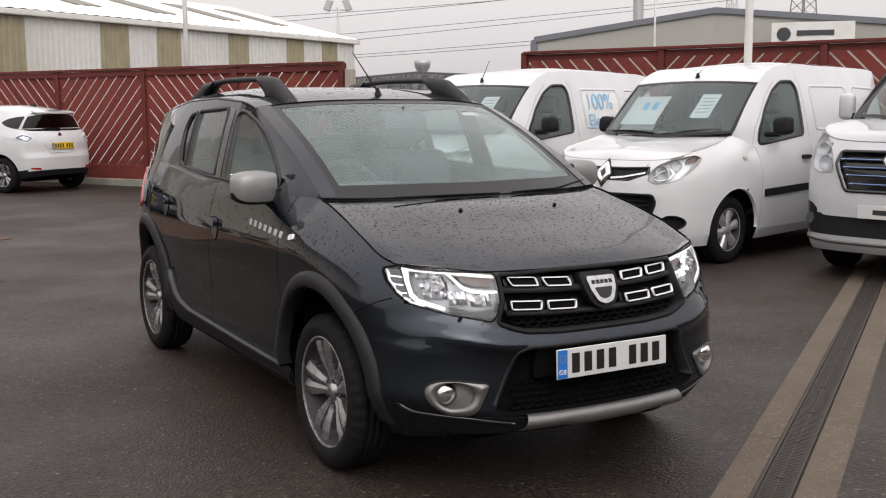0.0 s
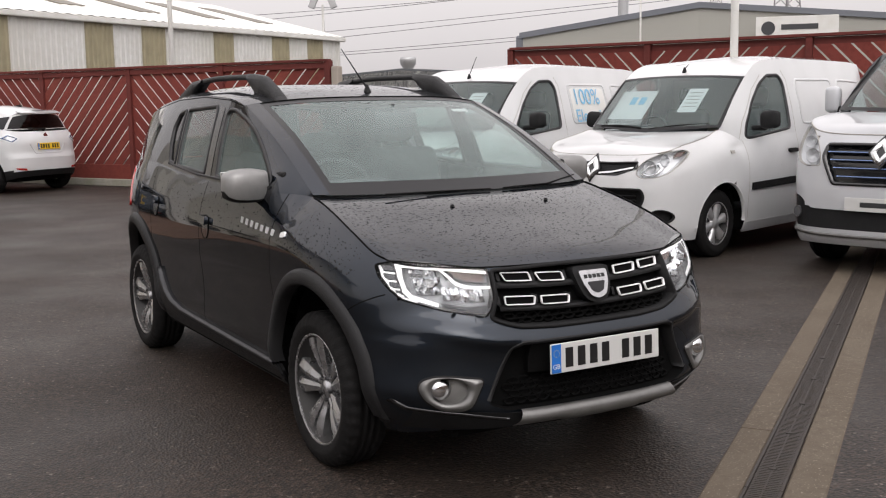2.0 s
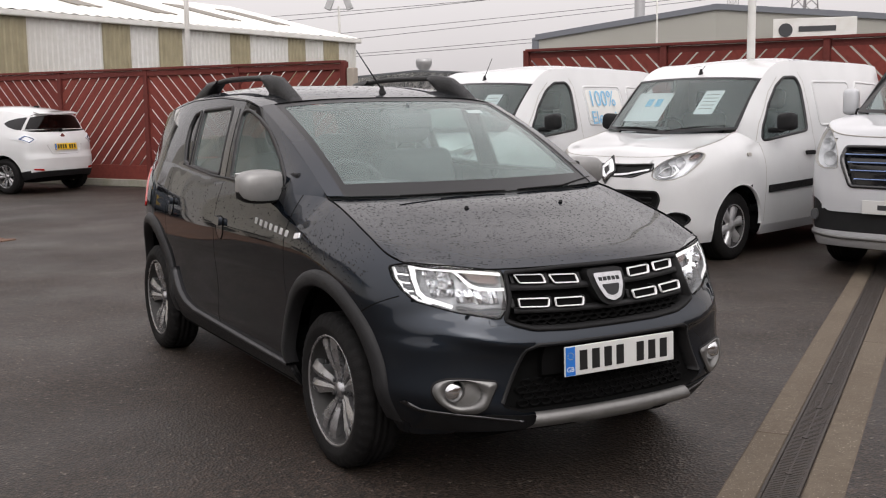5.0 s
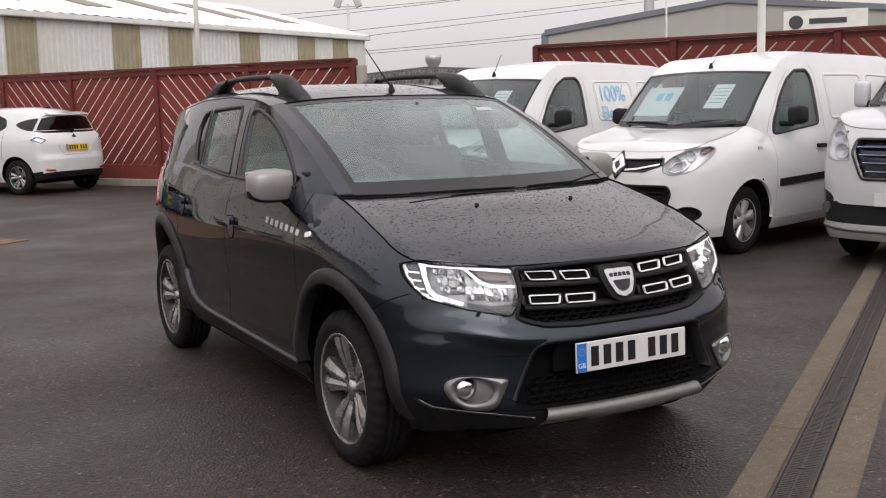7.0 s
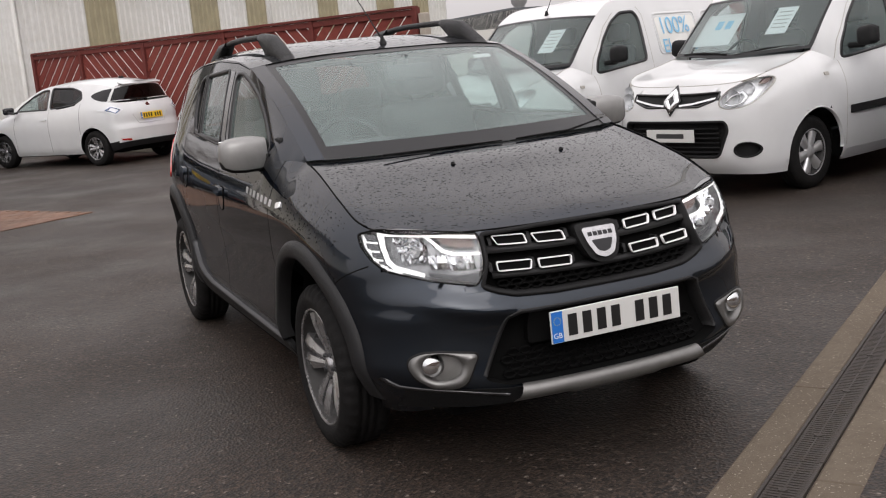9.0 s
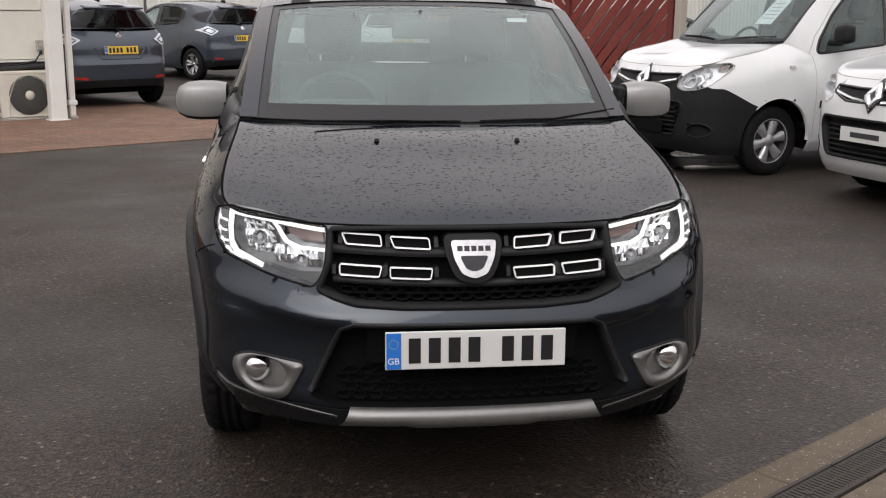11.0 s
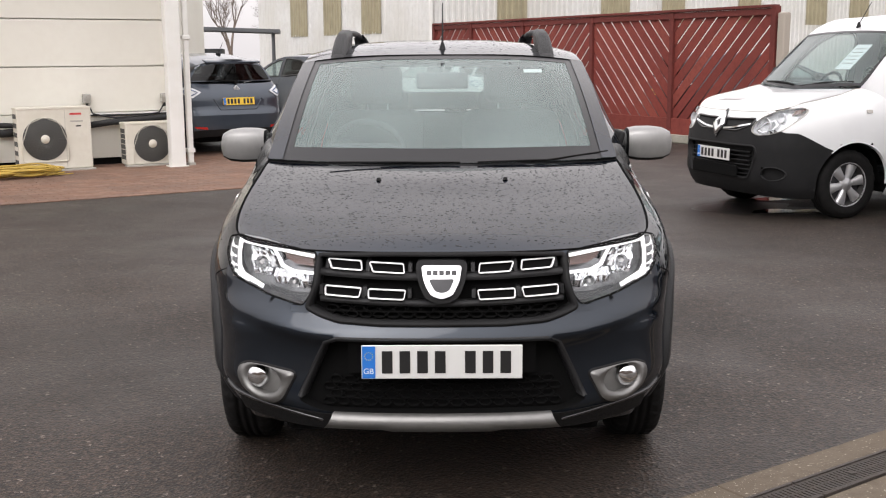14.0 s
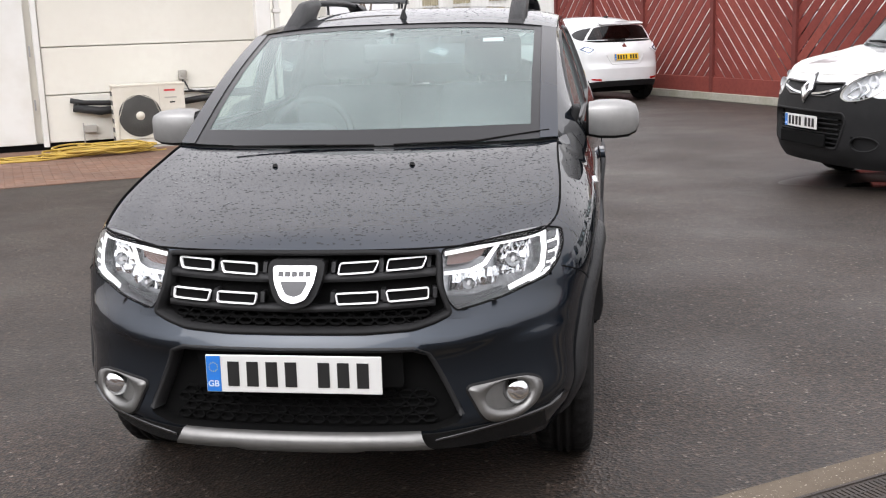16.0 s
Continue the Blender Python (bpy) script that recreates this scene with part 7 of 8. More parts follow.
def compact_van(m, black_front, label):
    root = thing("compact_van", m, label, "van", "white vans in a row")
    outline = [(0, -.875), (.25, -.868), (.45, -.842), (.6, -.79), (.72, -.69), (.80, -.56), (.86, -.37), (.895, -.1), (.91, .3), (.915, 1.0), (.915, 2.5), (.91, 3.1), (.88, 3.3), (.8, 3.38), (.5, 3.405), (0, 3.41)]
    sh = Shell(outline,
               d_front=[(.2, .12), (.3, .04), (.4, .005), (.55, .0), (.65, .0), (.74, .012), (.85, .02), (.95, .04), (1.3, .09)],
               d_side=[(.2, .05), (.3, .015), (.5, .0), (.7, -.01), (.95, .0), (1.3, .02)],
               d_rear=[(.2, .08), (.35, .0), (.6, .0), (1.3, .02)],
               z_low=[(-.875, .22), (-.5, .20), (3.41, .24)],
               z_top=[(-.875, .975), (-.7, 1.005), (-.5, 1.06), (-.3, 1.095), (-.1, 1.13), (.15, 1.18), (.3, 1.13), (.42, 1.075), (.6, 1.07), (1.2, 1.12), (3.41, 1.14)],
               d_top=[(-.875, .09), (-.5, .08), (-.2, .11), (.15, .16), (.32, .11), (.6, .03), (3.41, .03)], h_top=.26,
               side_top=[(.15, 1.19, .745), (.2, 1.235, .740), (.45, 1.49, .716), (.7, 1.70, .697), (.88, 1.802, .684), (1.1, 1.852, .678), (1.8, 1.872, .672), (3.0, 1.862, .665), (3.3, 1.84, .655)],
               roof_z=[(.55, 1.69), (.63, 1.71), (.8, 1.778), (1.0, 1.832), (1.3, 1.882), (1.8, 1.925), (2.5, 1.925), (3.45, 1.88)], roof_edge_z=[(0, 1), (3, 1)], roof_y=(1, 3))
    lamp = rounded([(.465, .80), (.47, .87), (.52, .932), (.61, .982), (.70, 1.012), (.76, 1.022), (.79, 1.0), (.795, .95), (.775, .89), (.73, .82), (.65, .78), (.54, .768)], .03, 4)
    slot = rounded([(-.455, .915), (-.2, .905), (.2, .905), (.455, .915), (.455, .86), (.28, .80), (-.28, .80), (-.455, .86)], .01, 3)
    mouth = rounded([(-.53, .672), (.53, .672), (.555, .60), (.47, .37), (-.47, .37), (-.555, .60)], .05, 4)
    fogp = [(.675 + .082 * math.cos(a), .425 + .062 * math.sin(a)) for a in np.linspace(0, 2 * math.pi, 20, endpoint=False)]
    cell = .034
    def low(x, y):
        return float(np.interp(y, (-.80, -.70, -.55, -.28, -.12), (.90 if black_front else .76, .80, .795, .655, .64)))
    vs, quads = sh.lower(cell, gaps=(.42, 1.42), rows=26, split=low)
    quads = arch_cut(vs, quads, sh, [(0, .33, .375), (2.697, .33, .375)], cell)
    quads = cut_holes(vs, quads, [lamp, slot, mouth, fogp], lambda v: (v[0], v[2]), sh.front, cell, lambda v: v[1] < -.1)

    def region(x, y, z, gap):
        if gap is True and z > .32:
            return "shut_line|%d" % round(y * 4)
        if y < -.12 and gap == "low":
            return "front_bumper"
        if y < .42:
            return "front_wing"
        if y < 1.42:
            return "front_door"
        return "load_side"
    P = M["white_paint"]
    made = panels(vs, quads, region, {"body": P, "shut_line": M["grey_box"], "front_bumper": M["plastic"] if black_front else P}, root,
                  {"front_bumper": "black plastic front bumper" if black_front else "white front bumper"}, ("front_bumper", "load_side"))
    cowl = [Vector((.745 * f, .0 + .15 * f * f, 1.155 + .02 * f)) for f in np.linspace(0, 1, 12)]
    cowl[-1] = Vector((float(sh.waist(.15)), .15, float(sh.zt(.15))))
    rows = bonnet(sh, -.5, cowl, [(0, -.70, 1.035), (0, -.5, 1.078), (0, -.25, 1.122)], 18, 20)
    hood = skin("bonnet", rows, P, root)
    mesh_object("bonnet_gap", *tube([p + Vector((0, -.002, -.004)) for p in rows[0]], .004, 5), M["grey_box"], hood)
    for s in (0, -1):
        mesh_object("bonnet_gap", *tube([r[s] + Vector((0, 0, .001)) for r in rows], .004, 5), M["grey_box"], hood)
    base = [Vector((.738 * f, .005 + .165 * f * f, 1.16 + .045 * f)) for f in np.linspace(0, 1, 12)]
    top = [Vector((.699 * f, .63 + .05 * f * f, 1.71 - .028 * f ** 2)) for f in np.linspace(0, 1, 12)]
    windscreen(root, base, top, .05, M["van_glass"], (2, 1, 1))
    roof(root, sh, .632, .68, 3.42, 3.3, P, 10, 26)
    w1 = rounded([(.46, 1.095), (1.32, 1.175), (1.35, 1.62), (1.29, 1.705), (1.05, 1.70), (.86, 1.61), (.66, 1.43), (.50, 1.22)], .05, 4)
    half = cabin_side(sh, .15, 3.3, .045, 14, [w1], .045)
    mesh_object("cabin_side", *half, P, root)
    mesh_object("cabin_side", *flipped(half), P, root)
    for s in (1, -1):
        f = sh.side if s > 0 else sh.other
        fr = sh.front if s > 0 else (lambda x, z, o=0.0: (lambda p: Vector((-p.x, p.y, p.z)))(sh.front(x, z, o)))
        pane(root, sh, w1, M["van_glass"], side=s, seal=.03)
        for y in (.42, 1.42):
            mesh_object("door_gap", *bead([(y - .03, 1.09), (y + .04, 1.25), (y + .30, 1.56), (y + .5, 1.70)] if y < 1 else [(y, 1.13), (y, 1.66), (y - .06, 1.75)], .06, f, .008, .001, False), M["grey_box"], root)
        rec = rounded([(1.60, 1.22), (2.42, 1.22), (2.42, 1.66), (1.60, 1.66)], .06, 4)
        mesh_object("side_panel", *bead(rec, .06, f, .03, .006), P, root)
        rec = rounded([(2.58, 1.22), (3.18, 1.22), (3.16, 1.64), (2.58, 1.66)], .06, 4)
        mesh_object("side_panel", *bead(rec, .06, f, .03, .006), P, root)
        mesh_object("rub_strip", *sheet(rounded([(.47, .605), (1.40, .625), (1.40, .695), (.47, .675)], .012), .08, f, .014, .02), M["plastic"], root, "black door rubbing strip")
        mesh_object("rub_strip", *sheet(rounded([(1.46, .626), (2.26, .645), (2.26, .715), (1.46, .696)], .012), .08, f, .014, .02), M["plastic"], root)
        mesh_object("sill", *sheet([(.40, .215), (2.30, .225), (2.30, .31), (.40, .30)], .1, f, .004, .02), M["silver_van_paint"], root)
        dr = made["front_door"][0 if s > 0 else 1]
        mesh_object("handle", *sheet(rounded([(1.20, .935), (1.36, .935), (1.36, .975), (1.20, .975)], .015), .04, f, .03, .03), M["plastic"], dr, "black door handle")
        mesh_object("handle", *sheet(rounded([(1.48, .935), (1.62, .935), (1.62, .975), (1.48, .975)], .015), .04, f, .03, .03), M["plastic"], root)
        mesh_object("side_repeater", *sheet(rounded([(.10, .965), (.16, .965), (.16, .995), (.10, .995)], .008), .03, f, .01, .01), M["grey_box"], root)
        mir = new("door_mirror")
        mir.parent = root
        mir.matrix_basis = Matrix.Identity(4) if s > 0 else Matrix.Diagonal((-1, 1, 1, 1))
        part("mirror_shell", box_bm(.19, .13, .17, pose(1.02, .60, 1.27, 0, -4, -10), .05, 3), M["plastic"], mir, smooth=True)
        part("mirror_arm", box_bm(.16, .06, .05, pose(.90, .62, 1.19), .02, 2), M["plastic"], mir, smooth=True)
        part("mirror_glass", box_bm(.15, .004, .13, pose(1.025, .664, 1.27, 0, -4, -10)), M["chrome"], mir)
        hl = new("headlamp")
        hl.parent = root
        hl["label"] = "large clear teardrop headlamp"
        mesh_object("housing", *sheet(lamp, .05, fr, -.07, -.07), M["bright_lens"], hl)
        for cx, cz, r in ((.60, .862, .066), (.70, .93, .050)):
            c = fr(cx, cz, -.05)
            vb, fb = lathe([(r * .2, .016), (r * .5, .004), (r * .85, -.012), (r, -.04)], 20, "y")
            mesh_object("reflector", [Vector(v) + c for v in vb], fb, M["bright_lens"], hl)
        mesh_object("lamp_fin", *bead([(.51, .81), (.56, .875), (.64, .905), (.68, .86), (.65, .815), (.57, .79)], .04, fr, .022, -.03, True, .04), M["reflector"], hl)
        mesh_object("indicator", *sheet(rounded([(.735, .95), (.775, .965), (.785, 1.01), (.745, .995)], .01), .04, fr, -.03, .03), M["amber"], hl)
        ln = mesh_object("lens", *sheet(lamp, .05, fr, .004, 0), M["lens"], hl)
        ln.visible_shadow = False
        mesh_object("lamp_gap", *bead(lamp, .04, fr, .006, .002, True, .02), M["grey_box"], hl)
        mesh_object("fog_recess", *sheet(fogp, .04, fr, -.04, -.045), M["plastic"], root)
        mesh_object("fog_rim", *bead(fogp, .03, fr, .014, .004), M["plastic"], root)
        mesh_object("grille_strip", *sheet([(.085, .806), (.22, .818), (.43, .860), (.436, .876), (.22, .834), (.085, .822)], .04, fr, .006, .03), M["chrome"], root, "bright grille strip")
        cut = .73 if black_front else 1.02
        for ya in (0, 2.697):
            for a0, a1, mt in ((-.01, cut if ya == 0 else 1.01, P), (cut, 1.04, M["plastic"])):
                if a0 < a1 - .03 and (ya == 0 or mt is P):
                    mesh_object("arch_lip", *bead([(ya + .379 * math.cos(a), .33 + .379 * math.sin(a)) for a in np.linspace(math.pi * a0, math.pi * a1, 22)], .05, f, .014, .002, False, .03), mt, root)
        # load area sign
        if s > 0 and black_front:
            mesh_object("door_card", *sheet(rounded([(1.63, 1.26), (2.38, 1.26), (2.38, 1.62), (1.63, 1.62)], .05, 4), .1, f, .003, .003), M["white_steel"], root, "white sign panel with pale blue words")
    mesh_object("grille_slot", *sheet(slot, .05, sh.front, -.012, -.02), M["plastic"], root)
    mesh_object("grille_surround", *bead(slot, .04, sh.front, .02, .004, True, .03), M["gloss_black"], root)
    diamond(root, sh.front, 0, .855, .078, .112)
    mesh_object("mouth_back", *sheet(mouth, .06, sh.front, -.06, -.06), M["plastic"], root)
    for z in (.41, .45, .49, .53, .57, .61):
        mesh_object("mouth_bar", *bead([(-.47, z), (.47, z)], .06, sh.front, .014, -.02, False, .05), M["plastic"], root)
    mesh_object("mouth_rim", *bead(mouth, .05, sh.front, .026, .006, True, .05), M["plastic"], root)
    if black_front:
        plate_bars(root, pose(0, -.892, .575), .52, .111, M["plate_white"])
        # Slot is a solid near-black box, its shaded depth painted as colour.
        part("bumper_slot", box_bm(.72, .02, .11, pose(0, -.872, .43), .01), M["gap"], root)
    else:
        pl = part("display_plate", box_bm(.52, .008, .111, pose(0, -.885, .555), .003), M["plate_white"], root, "pale display plate with a plain dark bar")
        part("bar", box_bm(.30, .002, .04, pose(0, -.8902, .555)), M["lamp_black"], pl)
    for tip, st in (((.62, .17, 1.235), (.05, .03, 1.185)), ((-.05, .03, 1.195), (-.6, .13, 1.215))):
        wp = new("wiper")
        wp.parent = root
        mesh_object("blade", *tube([st, Vector(st).lerp(Vector(tip), .5) + Vector((0, -.02, .015)), tip], .012, 6), M["rubber"], wp)
    tail(root, sh, 3.3, .10, P, M["dark_glass"], (.1, .5, .7))
    for y in (0, 2.697):
        for s in (1, -1):
            tyre_and_rim(root, s * .745, y, .317, .185, .20, 6 if not black_front else 6, s, "black tyre with a six-spoke silver wheel cover")
        arch_liner(root, y, .33, .375, .58, .80)
    underbody(root, -.68, 3.3, .56, .20, .6)
    underbody(root, .42, 2.28, .86, .22, .40)
    part("engine_bay", box_bm(1.2, .6, .35, pose(0, -.3, .75), .03), M["gap"], root)
    cabin_fittings(root, .38, 1.16, .72, 1.02, .70, False, -.36, 1.7)
    card = part("window_card", box_bm(.21, .003, .34, pose(.26, .46, 1.46, -48)), M["paper"], root, "white price card inside the windscreen")
    for k in range(5):
        part("card_bar", box_bm(.15, .002, .010, pose(.26, .46, 1.46, -48) @ pose(0, -.003, .11 - k * .05)), M["grey_box"], card)
    ae = new("aerial")
    ae.parent = root
    part("aerial_base", cyl_bm(.028, .010, .06, pose(0, .72, 1.765), 8), M["plastic"], ae)
    mesh_object("aerial_mast", *tube([(0, .72, 1.775), (0, .86, 1.99) if black_front else (0, .80, 1.83)], [.005, .003], 5), M["plastic"], ae)
    return root, sh


van_near, van_shell = compact_van(pose(4.535, 4.118, 0, 0, 0, -75.3), False, "white compact panel van with a white bumper and pale display plate")
van_far, _ = compact_van(pose(3.39, 6.32, 0, 0, 0, -70), True, "white compact electric van with a black bumper and blue words")
for text, y, z, size in (("100%", 1.66, 1.51, .27), ("Electric", 1.66, 1.29, .22)):
    p = van_shell.side(y, z, .008)
    q = van_shell.side(y, z + .1, .008)
    tilt = math.degrees(math.atan2(p.x - q.x, .1))
    words(text, size, M["blue_ink"], van_far, pose(p.x + .004, p.y, p.z, 0, 0, 90) @ pose(0, 0, 0, 90 - tilt, 0, 0))
card_at = pose(-.47, .50, 1.42, -48)
sun_card = part("sun_card", box_bm(.42, .003, .42, card_at), M["paper"], van_near, "pale card with blue bars inside the windscreen")
for dx in (-.02, .09):
    part("card_bar", box_bm(.07, .003, .11, card_at @ pose(dx, -.003, .06)), M["blue_ink"], sun_card)


def large_van(m):
    root = thing("large_van", m, "large pale grey-white panel van with a dark grille and bumper insert", "van", "white vans in a row")
    outline = [(0, -.93), (.3, -.92), (.5, -.89), (.66, -.83), (.78, -.73), (.86, -.58), (.92, -.36), (.955, -.1), (.97, .3), (.978, 1.0), (.978, 3.0), (.97, 3.7), (.94, 3.95), (.85, 4.03), (.5, 4.06), (0, 4.065)]
    sh = Shell(outline,
               d_front=[(.2, .12), (.3, .02), (.36, .0), (.5, .01), (.65, .01), (.8, .02), (1.0, .04), (1.2, .08), (1.5, .14)],
               d_side=[(.2, .05), (.3, .015), (.5, .0), (.8, -.01), (1.2, .02), (1.5, .04)], d_rear=[(.2, .05), (.4, .0), (1.5, .02)],
               z_low=[(-.93, .25), (-.5, .23), (4.06, .28)],
               z_top=[(-.93, 1.165), (-.8, 1.20), (-.65, 1.25), (-.5, 1.28), (-.25, 1.31), (.0, 1.335), (.2, 1.34), (.6, 1.28), (1.2, 1.28), (4.06, 1.28)],
               d_top=[(-.93, .08), (-.5, .08), (-.2, .12), (.1, .16), (.3, .11), (.6, .03), (4.06, .03)], h_top=.28,
               side_top=[(.05, 1.345, .80), (.12, 1.395, .79), (.4, 1.60, .77), (.65, 1.78, .75), (.85, 1.87, .74), (1.2, 1.92, .735), (2.5, 1.93, .73), (3.9, 1.90, .72)],
               roof_z=[(.6, 1.87), (.9, 1.93), (1.4, 1.965), (2.5, 1.97), (4.05, 1.94)], roof_edge_z=[(0, 1), (3, 1)], roof_y=(1, 3))
    lamp = rounded([(.515, .905), (.53, 1.01), (.58, 1.11), (.67, 1.215), (.735, 1.235), (.79, 1.14), (.805, 1.0), (.77, .935), (.68, .90)], .03, 4)
    grille = rounded([(-.47, 1.085), (.47, 1.085), (.495, .98), (.39, .76), (-.39, .76), (-.495, .98)], .03, 4)
    lower = rounded([(-.84, .655), (-.72, .64), (-.60, .545), (.60, .545), (.72, .64), (.84, .655), (.86, .46), (.78, .385), (-.78, .385), (-.86, .46)], .03, 4)
    cell = .04
    vs, quads = sh.lower(cell, gaps=(.45, 1.5), rows=24)
    quads = arch_cut(vs, quads, sh, [(0, .35, .40), (3.098, .35, .40)], cell)
    quads = cut_holes(vs, quads, [lamp, grille, lower], lambda v: (v[0], v[2]), sh.front, cell, lambda v: v[1] < -.1)

    def region(x, y, z, gap):
        if gap and z > .32:
            return "shut_line|%d" % round(y * 4)
        if y < -.14 and z < .72:
            return "front_bumper"
        return "front_wing" if y < .45 else "front_door" if y < 1.5 else "load_side"
    P = M["silver_van_paint"]
    panels(vs, quads, region, {"body": P, "shut_line": M["grey_box"]}, root, {}, ("front_bumper", "load_side"))
    cowl = [Vector((.80 * f, -.08 + .13 * f * f, 1.325 + .015 * f)) for f in np.linspace(0, 1, 12)]
    cowl[-1] = Vector((float(sh.waist(.05)), .05, float(sh.zt(.05))))
    rows = bonnet(sh, -.55, cowl, [(0, -.75, 1.225), (0, -.5, 1.275)], 16, 16)
    skin("bonnet", rows, P, root)
    mesh_object("bonnet_gap", *tube([p + Vector((0, -.004, -.004)) for p in rows[0]], .006, 5), M["grey_box"], root)
    base = [Vector((.795 * f, -.07 + .14 * f * f, 1.33 + .025 * f)) for f in np.linspace(0, 1, 12)]
    top = [Vector((.74 * f, .68 + .17 * f * f, 1.885 - .015 * f ** 2)) for f in np.linspace(0, 1, 12)]
    windscreen(root, base, top, .05, M["van_glass"], (2, 1, 2))
    roof(root, sh, .682, .85, 4.0, 3.9, P, 10, 18)
    w1 = rounded([(.45, 1.31), (1.40, 1.31), (1.38, 1.78), (.95, 1.80), (.72, 1.70), (.50, 1.50)], .05, 4)
    half = cabin_side(sh, .05, 3.9, .06, 12, [w1], .06)
    mesh_object("cabin_side", *half, P, root)
    mesh_object("cabin_side", *flipped(half), P, root)
    for s in (1, -1):
        f = sh.side if s > 0 else sh.other
        fr = sh.front if s > 0 else (lambda x, z, o=0.0: (lambda p: Vector((-p.x, p.y, p.z)))(sh.front(x, z, o)))
        pane(root, sh, w1, M["van_glass"], side=s, seal=.03)
        hl = new("headlamp")
        hl.parent = root
        mesh_object("housing", *sheet(lamp, .06, fr, -.06, -.06), M["bright_lens"], hl)
        for cx, cz, r in ((.63, .985, .06), (.70, 1.10, .05)):
            c = fr(cx, cz, -.045)
            vb, fb = lathe([(r * .2, .016), (r * .5, .004), (r * .85, -.012), (r, -.04)], 20, "y")
            mesh_object("reflector", [Vector(v) + c for v in vb], fb, M["bright_lens"], hl)
        ln = mesh_object("lens", *sheet(lamp, .06, fr, .004, 0), M["lens"], hl)
        ln.visible_shadow = False
        mesh_object("lamp_gap", *bead(lamp, .05, fr, .006, .003, True, .02), M["grey_box"], hl)
        c = fr(.75, .50, .0)
        part("fog_lamp", cyl_bm(.05, .045, .03, Matrix.Translation(c) @ pose(0, 0, 0, 90, 0, s * 25), 18), M["dim_lens"], root)
        mir = new("door_mirror")
        mir.parent = root
        mir.matrix_basis = Matrix.Identity(4) if s > 0 else Matrix.Diagonal((-1, 1, 1, 1))
        part("mirror_shell", box_bm(.14, .12, .25, pose(1.05, .50, 1.45), .045, 3), P, mir, smooth=True)
        part("mirror_arm", box_bm(.16, .07, .06, pose(.96, .50, 1.36), .02, 2), M["plastic"], mir, smooth=True)
    mesh_object("grille_back", *sheet(grille, .06, sh.front, -.05, -.05), M["gloss_black"], root)
    mesh_object("grille_frame", *bead(grille, .05, sh.front, .03, .008, True, .05), M["gloss_black"], root)
    for z in (.82, .89, .955, 1.02):
        mesh_object("grille_strip", *bead([(-.36 - (z - .82) * .5, z), (.36 + (z - .82) * .5, z)], .06, sh.front, .016, .0, False, .05), M["blue_chrome"], root, "slim bluish grille strip")
    mesh_object("bumper_insert", *sheet(lower, .06, sh.front, -.01, .03), M["plastic"], root, "black plastic bumper insert")
    diamond(root, sh.front, 0, 1.025, .085, .12)
    pl = part("display_plate", box_bm(.52, .008, .111, pose(0, -.938, .60), .003), M["plate_white"], root, "pale display plate with a plain dark bar")
    part("bar", box_bm(.26, .002, .04, pose(0, -.9432, .60)), M["lamp_black"], pl)
    mesh_object("bumper_edge", *bead([(-.86, .345), (-.5, .33), (.5, .33), (.86, .345)], .06, sh.front, .03, .012, False), M["satin"], root)
    tail(root, sh, 3.9, .12, P, M["dark_glass"], (.1, .4, .6))
    for y in (0, 3.098):
        for s in (1, -1):
            tyre_and_rim(root, s * .79, y, .335, .205, .205, 7, s, "black tyre with a silver wheel cover")
        arch_liner(root, y, .35, .40, .60, .84)
    underbody(root, -.70, 3.95, .60, .22, .7)
    underbody(root, .46, 2.6, .90, .26, .46)
    part("engine_bay", box_bm(1.3, .55, .4, pose(0, -.35, .85), .03), M["gap"], root)
    cabin_fittings(root, .30, 1.27, .78, 1.0, .80, False, -.38, 1.7)
    return root


large_van(pose(5.74, 1.90, 0, 0, 0, -75.5))


